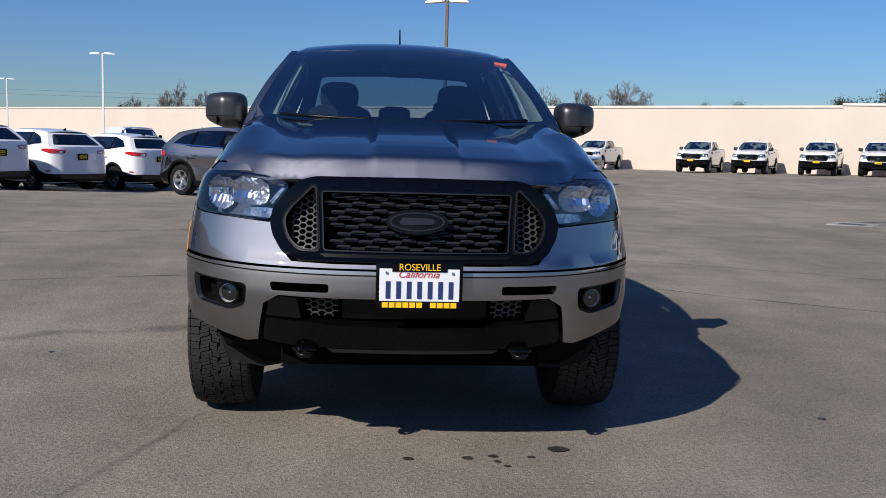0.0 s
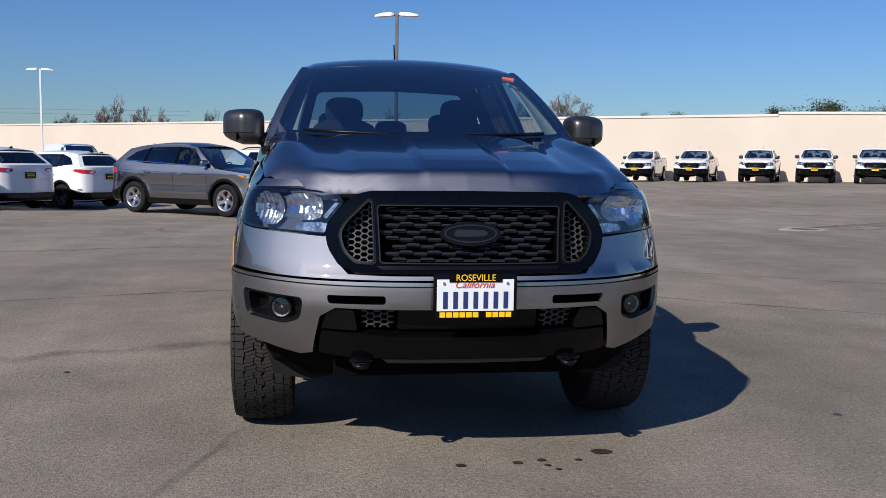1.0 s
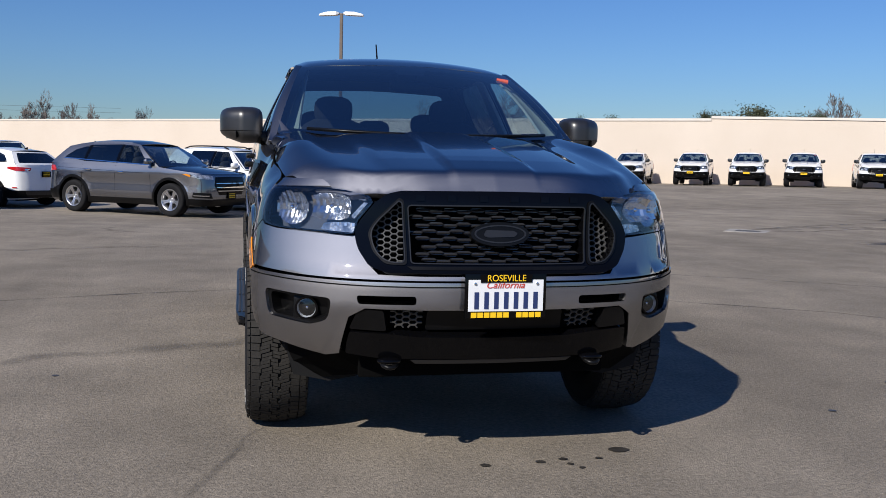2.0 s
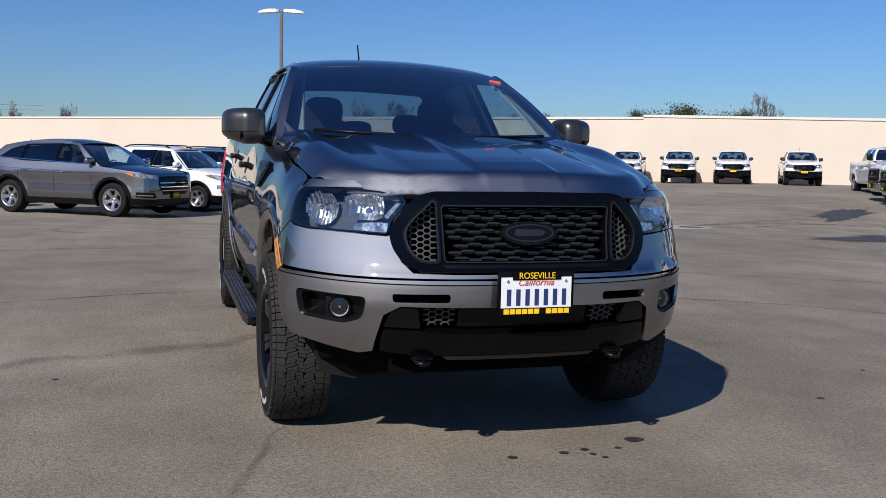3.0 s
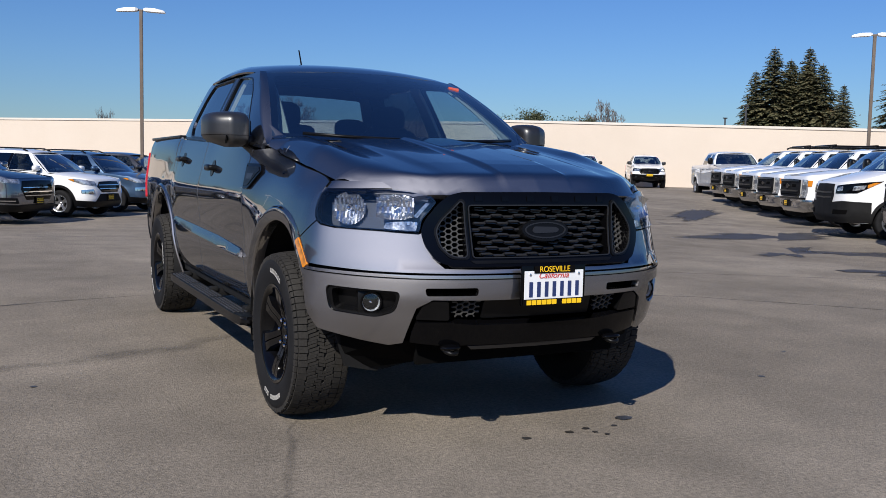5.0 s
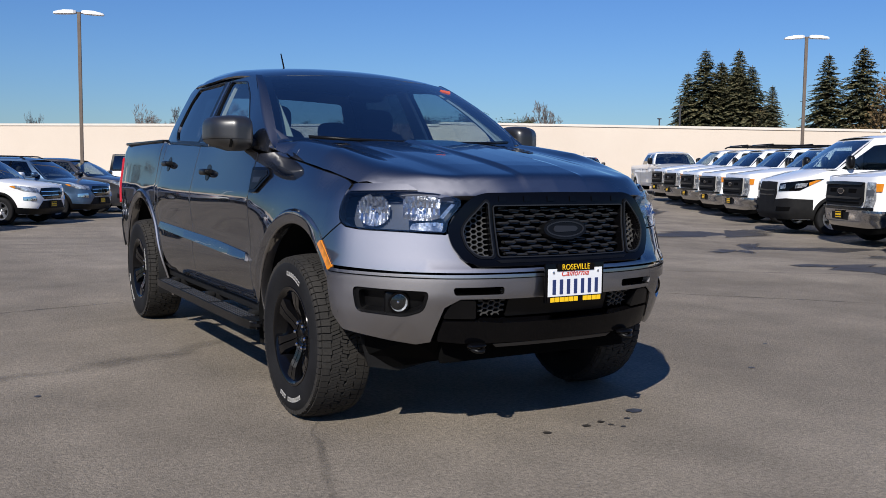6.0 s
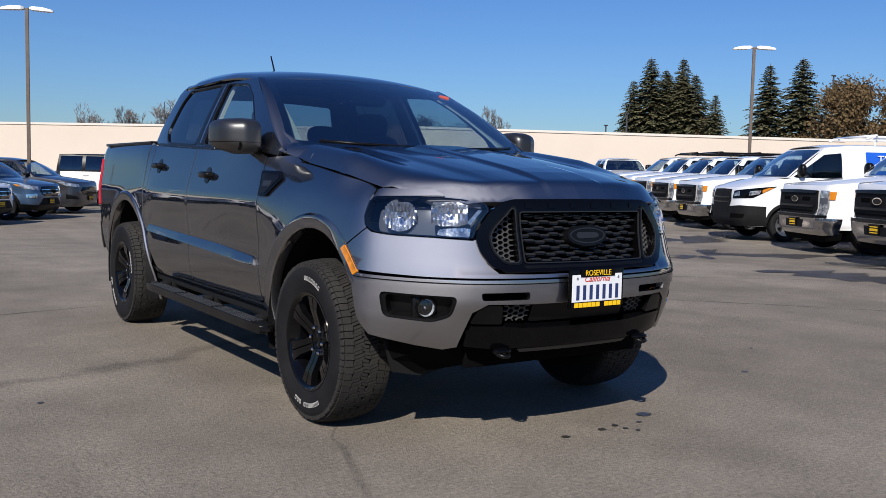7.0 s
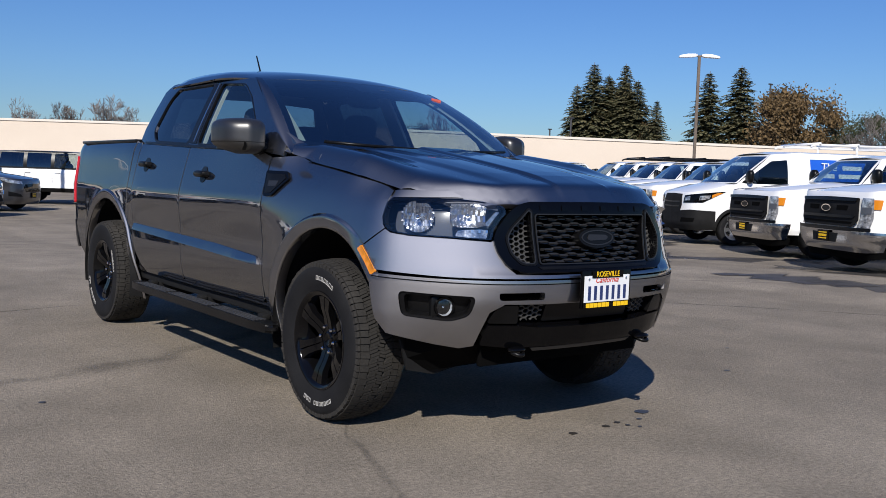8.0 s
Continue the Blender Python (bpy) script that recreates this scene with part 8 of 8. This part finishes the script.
def bare_meshes(seed):
    """A leafless tree 1 m high: trunk and a crown of twigs."""
    rng = random.Random(seed)
    bm = fresh()
    tube(bm, [(0, 0, 0), (0.01, 0.0, 0.18), (-0.01, 0.01, 0.36)], [0.030, 0.022, 0.018], 7)
    trunk = bpy.data.meshes.new("trunk")
    bm.to_mesh(trunk)
    bm.free()
    trunk.materials.append(BARK)
    verts, faces, tips = [], [], []
    for i in range(6):
        a = math.tau * i / 6 + rng.uniform(-0.4, 0.4)
        d = Vector((math.cos(a) * 0.75, math.sin(a) * 0.75, rng.uniform(0.6, 1.2))).normalized()
        limbs(rng, verts, faces, Vector((0, 0, rng.uniform(0.20, 0.36))), d, rng.uniform(0.20, 0.28), 0.0145, 6, 0.80, tips)
    limbs(rng, verts, faces, Vector((0, 0, 0.34)), Vector((0, 0, 1)), 0.26, 0.0145, 6, 0.80, tips)
    top = max(v[2] for v in verts)
    k = 1.0 / top
    verts = [(x * k, y * k, z * k) for x, y, z in verts]
    return trunk, mesh_of("crown", verts, faces, TWIG)


def leaf(rng, verts, faces, p, size):
    d = Vector((rng.gauss(0, 1), rng.gauss(0, 1), rng.gauss(0, 1))).normalized()
    a = d.orthogonal().normalized() * size
    b = d.cross(a).normalized() * size * rng.uniform(0.5, 0.9)
    k = len(verts)
    verts.extend([tuple(p - a), tuple(p + b * 0.8), tuple(p + a), tuple(p - b)])
    faces.append((k, k + 1, k + 2, k + 3))


def fir_meshes(seed, slim):
    """A conifer 1 m high: trunk and drooping whorls of needle sprays, with gaps."""
    rng = random.Random(seed)
    bm = fresh()
    tube(bm, [(0, 0, 0), (0.004, 0, 0.5), (0, 0, 1.0)], [0.020, 0.012, 0.002], 7)
    trunk = bpy.data.meshes.new("trunk")
    bm.to_mesh(trunk)
    bm.free()
    trunk.materials.append(BARK)
    verts, faces = [], []
    z = 0.05
    while z < 0.985:
        width = slim * (1 - z) ** 0.80 + 0.008
        spin = rng.uniform(0, math.tau)
        count = 9 if z < 0.8 else 7
        for i in range(count):
            a = spin + math.tau * i / count + rng.uniform(-0.3, 0.3)
            reach = width * rng.choice((0.55, 0.75, 0.9, 1.0, 1.12)) * rng.uniform(0.9, 1.1)
            out, along = Vector((math.cos(a), math.sin(a), 0)), Vector((-math.sin(a), math.cos(a), 0))
            rise = rng.uniform(-0.30, 0.05) + 0.35 * z
            n = max(3, int(reach / 0.011))
            for j in range(n):
                t = (j + 0.5) / n
                p = out * reach * t + Vector((0, 0, z + reach * t * (rise - 0.28 * t)))
                # side sprays, longest near the middle of the branch, hanging a little
                fan = 0.30 * reach * (1 - t) ** 0.7 * min(1, t * 4) + 0.012
                for side in (-1, 1):
                    d = (out * 0.75 + along * side * rng.uniform(0.5, 1.0) + Vector((0, 0, rng.uniform(-0.55, 0.0)))).normalized()
                    tip = p + d * fan * rng.uniform(0.6, 1.1)
                    wide = d.cross(Vector((rng.uniform(-0.4, 0.4), rng.uniform(-0.4, 0.4), 1))).normalized() * (0.0055 + 0.10 * fan)
                    k = len(verts)
                    mid = (p + tip) / 2 + Vector((0, 0, rng.uniform(-0.004, 0.004)))
                    verts.extend([tuple(p), tuple(mid - wide), tuple(tip), tuple(mid + wide)])
                    faces.append((k, k + 1, k + 2, k + 3))
        z += 0.010 + 0.012 * (1 - z)
    return trunk, mesh_of("crown", verts, faces, FIR_GREEN)


def bushy_meshes(seed, mat, wide, n=2600, size=0.022):
    """A broad crown 1 m high: uneven clumps of leaves round limbs."""
    rng = random.Random(seed)
    bm = fresh()
    tube(bm, [(0, 0, 0), (0.02, 0, 0.25), (0, 0.01, 0.5)], [0.035, 0.025, 0.012], 7)
    trunk = bpy.data.meshes.new("trunk")
    bm.to_mesh(trunk)
    bm.free()
    trunk.materials.append(BARK)
    verts, faces = [], []
    clumps = []
    for i in range(34):
        a, h = rng.uniform(0, math.tau), rng.uniform(0.15, 0.92)
        r = wide * math.sqrt(max(0.03, 1 - ((h - 0.42) / 0.56) ** 2)) * rng.uniform(0.35, 1.0)
        clumps.append((Vector((math.cos(a) * r, math.sin(a) * r, h)), rng.uniform(0.06, 0.15)))
    for c, r in clumps:
        for _ in range(n // len(clumps)):
            d = Vector((rng.gauss(0, 1), rng.gauss(0, 1), rng.gauss(0, 0.8)))
            leaf(rng, verts, faces, c + d * r * 0.55, size * rng.uniform(0.5, 1.1))
    return trunk, mesh_of("crown", verts, faces, mat)


def tree(name, meshes, x, y, top, label, category, group, turn=0.0, wide=1.0):
    trunk, crown = meshes
    h = top + 0.2
    o = thing(name, label, category, group, at=Matrix.Translation((x, y, -0.2)) @ Matrix.Rotation(turn, 4, "Z"))
    for nm, me in (("trunk", trunk), ("crown", crown)):
        p = link(nm, me, None, o)
        p.matrix_basis = Matrix.Diagonal((h * wide, h * wide, h, 1))
    return o


BARES = [bare_meshes(s) for s in (3, 11, 27)]
for i, (x, y, top, wide) in enumerate(((25.9, 92.3, 8.5, 0.95), (22.2, 93.3, 7.6, 0.62), (-22.4, 103.5, 8.0, 0.62), (-26.1, 102.7, 5.9, 0.55), (-19.1, 104.1, 6.7, 0.55), (-16.4, 104.6, 6.7, 0.70), (-12.1, 105.2, 6.7, 0.40),
                                        (50.5, 68.9, 8.0, 0.62), (18.6, 94.0, 7.9, 0.75), (8.0, 90.4, 6.4, 0.35), (62.8, 31.0, 7.0, 0.9))):
    tree("bare_tree", BARES[i % 3], x, y, top, "leafless winter tree with pale fine twigs", "tree", "bare trees", i * 1.3, wide)
FIRS = [fir_meshes(5, 0.31), fir_meshes(9, 0.36), fir_meshes(14, 0.33)]
for i, (x, y, top, wide) in enumerate(((64.3, 63.3, 11.1, 1.0), (65.4, 62.1, 13.3, 1.0), (68.0, 62.2, 11.9, 1.1), (67.5, 59.8, 13.2, 1.0), (66.9, 57.6, 11.4, 1.0), (65.8, 54.2, 9.2, 0.95), (64.7, 47.5, 11.3, 1.1), (66.3, 45.4, 11.8, 1.05), (66.5, 60.5, 9.5, 1.4), (66.0, 64.5, 8.6, 1.2), (66.9, 61.4, 12.2, 0.95), (68.2, 60.7, 11.8, 1.1), (66.4, 58.8, 11.9, 0.9))):
    tree("fir_tree", FIRS[i % 3], x, y, top, "tall dark green conifer beyond the wall", "tree", "conifers", i * 0.9, wide)
OAK = bushy_meshes(4, OAK_BROWN, 0.42, 30000, 0.016)
for x, y, top, wide in ((64.4, 39.6, 9.2, 0.95), (62.6, 36.9, 8.4, 0.9), (68.0, 58.5, 7.5, 1.0)):
    tree("oak_tree", OAK, x, y, top, "broad tree with russet autumn leaves", "tree", "russet trees", x, wide)
BUSH = bushy_meshes(6, BUSH_GREEN, 0.50, 13000, 0.013)
for x, y, top, wide in ((42.9, 68.0, 6.9, 1.0), (39.8, 70.5, 6.3, 0.8), (45.5, 66.0, 6.2, 0.8), (65.5, 34.5, 7.6, 0.8), (66.5, 31.5, 7.2, 0.8), (32.1, 74.4, 5.9, 0.55), (29.5, 75.4, 5.8, 0.35), (-27.0, 102.0, 5.0, 0.6), (-18.0, 105.0, 5.0, 0.6)):
    tree("evergreen_tree", BUSH, x, y, top, "dark green evergreen crown showing over the wall", "tree", "evergreens", y, wide)

# thin masts and power lines beyond the wall
DARK_METAL = shader("dark_weathered_steel", (0.05, 0.05, 0.055), 0.6)
for x, y, top in ((23.1, 82.3, 7.4), (63.5, 40.6, 9.7), (50.2, 49.8, 6.4), (59.3, 61.8, 6.3)):
    o = thing("mast", "thin dark steel mast beyond the wall", "pole", "far masts", at=Matrix.Translation((x, y, 0)))
    bm = fresh()
    tube(bm, [(0, 0, 0), (0, 0, top)], 0.07 if x > 30 else 0.04, 8)
    part("shaft", bm, DARK_METAL, o)
    if x > 30:
        solid("head", o, DARK_METAL, (-0.22, 0.22, -0.08, 0.08, top - 0.10, top), bevel=0.02)
for k in range(2):
    bm = fresh()
    z = 6.6 + 0.5 * k
    tube(bm, [(-70 + 8 * i, 105, z - 1.0 + 0.02 * (i - 5) ** 2 * 1.0) for i in range(8)], 0.012, 5)
    o = part("power_line", bm, DARK_METAL, None)
    tagged(o, "thin dark power line sagging beyond the wall", "cable", "power lines")

# ---- marks and fittings on the asphalt ----
def soft_mark(name, low, high, strength, rough=0.85, scale=3.0, broken=(0.35, 0.65), soft_edge=0.8):
    """A stain or painted shade that fades towards its edges (u across it, 0 to 1) and is broken up by the grain of the
    ground.
    """
    m = mottle(shader(name, rough=rough), low, high, 3, fine=0.25, fine_scale=60)
    nt = m.node_tree
    out = nt.nodes["Material Output"]
    uv = nt.nodes.new("ShaderNodeUVMap")
    cut = nt.nodes.new("ShaderNodeSeparateXYZ")
    wire(m, uv.outputs["UV"], cut.inputs["Vector"])
    edge = node(m, "ShaderNodeMapRange", From_Min=0.0, From_Max=soft_edge, To_Min=0.0, To_Max=strength)
    edge.interpolation_type = "SMOOTHSTEP"
    wire(m, cut.outputs["X"], edge.inputs["Value"])
    co = nt.nodes.new("ShaderNodeTexCoord")
    nz = node(m, "ShaderNodeTexNoise", Scale=scale, Detail=9.0, Roughness=0.7)
    wire(m, co.outputs["Object"], nz.inputs["Vector"])
    br = node(m, "ShaderNodeMapRange", From_Min=broken[0], From_Max=broken[1], To_Min=0.15, To_Max=1.0)
    wire(m, nz.outputs["Fac"], br.inputs["Value"])
    mul = nt.nodes.new("ShaderNodeMath")
    mul.operation = "MULTIPLY"
    wire(m, edge.outputs["Result"], mul.inputs[0])
    wire(m, br.outputs["Result"], mul.inputs[1])
    clear = nt.nodes.new("ShaderNodeBsdfTransparent")
    mix = nt.nodes.new("ShaderNodeMixShader")
    wire(m, mul.outputs["Value"], mix.inputs["Fac"])
    wire(m, clear.outputs["BSDF"], mix.inputs[1])
    wire(m, nt.nodes["Principled BSDF"].outputs["BSDF"], mix.inputs[2])
    wire(m, mix.outputs["Shader"], out.inputs["Surface"])
    return m


SEAM = soft_mark("tar_seam", (0.05, 0.045, 0.04), (0.085, 0.075, 0.065), 0.85, 0.8, 2.2)
OIL = mottle(shader("oil_stain", rough=0.45), (0.025, 0.022, 0.02), (0.045, 0.04, 0.034), 20)
SMEAR = soft_mark("tyre_smear", (0.07, 0.062, 0.053), (0.10, 0.088, 0.076), 0.36, 0.85, 4.0)
# serves damp ground and the shadow painted before the work trucks
WET_SHADE = soft_mark("damp_and_shaded_asphalt", (0.035, 0.031, 0.028), (0.06, 0.054, 0.048), 0.95, 0.60, 0.5, (0.24, 0.44), 0.4)


def fade(bm, middle):
    """u is 1 on the middle points and 0 on the edge."""
    lay = bm.loops.layers.uv.new("fade")
    for f in bm.faces:
        for l in f.loops:
            l[lay].uv = (1.0 if l.vert in middle else 0.0, 0.0)


def seam(name, pts, w, mat, label, seed=1, z=0.004):
    """A thin wavering strip along ground points."""
    rng = random.Random(seed)
    bm = fresh()
    line = []
    for (x0, y0), (x1, y1) in zip(pts, pts[1:]):
        n = max(2, int(math.hypot(x1 - x0, y1 - y0) / 0.18))
        line += [(x0 + (x1 - x0) * i / n, y0 + (y1 - y0) * i / n) for i in range(n)]
    line.append(pts[-1])
    rows = []
    for i, (x, y) in enumerate(line):
        a, b = line[max(i - 1, 0)], line[min(i + 1, len(line) - 1)]
        d = Vector((b[0] - a[0], b[1] - a[1])).normalized()
        s = Vector((-d.y, d.x))
        o = rng.uniform(-0.3, 0.3) * w
        ww = w * rng.uniform(0.55, 1.15) * min(1, 0.3 + i / 4, 0.3 + (len(line) - 1 - i) / 4)
        rows.append([bm.verts.new((x + s.x * (o + k * ww / 2), y + s.y * (o + k * ww / 2), lift(x, y) + z)) for k in (-1, 0, 1)])
    for a, b in zip(rows, rows[1:]):
        bm.faces.new((a[0], b[0], b[1], a[1]))
        bm.faces.new((a[1], b[1], b[2], a[2]))
    fade(bm, {r[1] for r in rows})
    bmesh.ops.recalc_face_normals(bm, faces=bm.faces)
    o = part(name, bm, mat, None)
    return tagged(o, label, "ground mark", kind="structure")


def blot(name, x, y, rx, ry, mat, label, seed, z=0.004, n=22, rough=0.3, turn=0.0):
    rng = random.Random(seed)
    bm = fresh()
    vs = []
    for i in range(n):
        a = math.tau * i / n
        k = 1 + rough * (noise.noise(Vector((math.cos(a) * 1.3 + seed, math.sin(a) * 1.3, 0))) + rng.uniform(-0.3, 0.3))
        dx, dy = math.cos(a) * rx * k, math.sin(a) * ry * k
        px, py = x + dx * math.cos(turn) - dy * math.sin(turn), y + dx * math.sin(turn) + dy * math.cos(turn)
        vs.append(bm.verts.new((px, py, lift(px, py) + z)))
    c = bm.verts.new((x, y, lift(x, y) + z))
    for i in range(n):
        bm.faces.new((vs[i], vs[(i + 1) % n], c))
    fade(bm, {c})
    bmesh.ops.recalc_face_normals(bm, faces=bm.faces)
    o = part(name, bm, mat, None)
    return tagged(o, label, "stain", kind="structure")


seam("ground_seam", [(-0.86, -0.20), (-0.97, -0.51), (-1.09, -0.89), (-1.20, -1.25), (-1.35, -1.75), (-1.5, -2.4)], 0.07, SMEAR, "dark crack in the asphalt", 2)
seam("ground_seam", [(-6.5, 2.6), (-3.14, 3.43), (-1.75, 3.90), (-0.8, 4.1)], 0.05, SEAM, "dark seam in the asphalt", 3)
seam("ground_seam", [(2.0, 3.75), (2.86, 3.09), (3.86, 2.45), (4.96, 1.25), (6.2, -0.2), (8.0, -2.2)], 0.05, SEAM, "dark seam in the asphalt", 4)
seam("ground_seam", [(2.4, 5.65), (3.65, 5.03), (4.87, 4.28), (6.5, 3.2), (8.5, 1.6)], 0.12, SMEAR, "faint dark seam in the asphalt", 5)
seam("ground_seam", [(-6.0, 6.8), (-3.5, 7.6), (-1.6, 8.2)], 0.3, SMEAR, "faint dark streak on the asphalt", 6)
loop = [(-2.1 + 0.95 * math.cos(a), 11.4 + 0.95 * math.sin(a)) for a in np.linspace(0.4, 4.6, 18)]
seam("tyre_mark", loop, 0.16, SMEAR, "curved dark tyre mark on the asphalt", 7)
seam("tyre_mark", [(-1.5, 11.85), (-1.0, 12.1), (-0.2, 12.2), (0.8, 12.1)], 0.16, SMEAR, "curved dark tyre mark on the asphalt", 8)
seam("tyre_mark", [(-3.2, 1.0), (-1.16, 1.64), (0.0, 2.4)], 0.30, SMEAR, "broad dark tyre smear on the asphalt", 9)
seam("tyre_mark", [(9.0, 12.4), (11.5, 12.6), (14.0, 12.2), (17.0, 11.0)], 0.9, SMEAR, "broad dark streak on the asphalt", 10)
for i, (x, y, r) in enumerate(((0.59, -0.73, 0.042), (-0.01, -0.84, 0.022), (0.22, -0.83, 0.022), (0.32, -0.81, 0.018), (0.33, -0.87, 0.014), (0.36, -0.92, 0.013), (0.47, -0.82, 0.015), (1.9, -0.3, 0.02), (-1.9, 0.9, 0.018), (2.6, 0.2, 0.016))):
    blot("oil_stain", x, y, r, r * 0.8, OIL, "small dark oil drip on the asphalt", i + 20)
# these three and the run below are damp ground
blot("wet_shade_patch", 15.6, 15.8, 3.6, 0.55, WET_SHADE, "dark patch of wet and painted shade on the asphalt", 51, n=48, rough=0.6, turn=radians(42))
blot("wet_shade_patch", 12.3, 9.6, 2.6, 0.9, WET_SHADE, "dark patch of wet and painted shade on the asphalt", 52, n=48, rough=0.6, turn=radians(10))
blot("wet_shade_patch", 9.4, 6.6, 1.5, 0.5, WET_SHADE, "dark patch of wet and painted shade on the asphalt", 54, n=48, rough=0.6, turn=radians(30))
seam("wet_shade_patch", [(7.75, 3.85), (7.75, 3.4), (7.75, 2.8), (7.95, 2.1), (8.3, 1.4), (8.8, 0.6), (9.4, -0.2)], 1.25, WET_SHADE, "dark wet run on the asphalt", 55)
# three patches by the work trucks: stain, with their shadow painted in
blot("wet_shade_patch", 10.5, 3.9, 1.7, 0.6, WET_SHADE, "dark patch of wet and painted shade on the asphalt", 56, n=48, rough=0.6, turn=radians(-50))
blot("wet_shade_patch", 11.0, 5.6, 1.5, 0.7, WET_SHADE, "dark patch of wet and painted shade on the asphalt", 57, n=48, rough=0.5, turn=radians(-40))
blot("wet_shade_patch", 10.3, 2.6, 1.6, 0.8, WET_SHADE, "dark patch of wet and painted shade on the asphalt", 58, n=48, rough=0.5, turn=radians(-60))
seam("ground_seam", [(8.9, 12.2), (10.2, 12.9), (11.6, 13.4), (14.0, 14.2)], 0.16, SEAM, "dark tar line beside the drain", 61)
seam("ground_seam", [(8.8, 11.6), (9.9, 11.6), (11.2, 12.1), (13.0, 12.6)], 0.14, SEAM, "dark tar line beside the drain", 62)
# drain with a concrete collar
CONCRETE = mottle(shader("pale_concrete", rough=0.9), (0.24, 0.225, 0.205), (0.34, 0.32, 0.29), 6, fine=0.15, fine_scale=60)
drain = thing("drain", "square drain with a pale concrete collar and iron grate", "drain", at=Matrix.Translation((8.68, 11.9, lift(8.68, 11.9))) @ Matrix.Rotation(radians(-40), 4, "Z") @ Matrix.Scale(0.72, 4))
solid("collar", drain, CONCRETE, (-0.55, 0.55, -0.55, -0.33, -0.02, 0.012), (-0.55, 0.55, 0.33, 0.55, -0.02, 0.012), (-0.55, -0.33, -0.33, 0.33, -0.02, 0.012), (0.33, 0.55, -0.33, 0.33, -0.02, 0.012))
for i in range(9):
    solid("grate_bar", drain, DARK_METAL, (-0.33, 0.33, -0.31 + 0.072 * i, -0.275 + 0.072 * i, -0.02, 0.008))
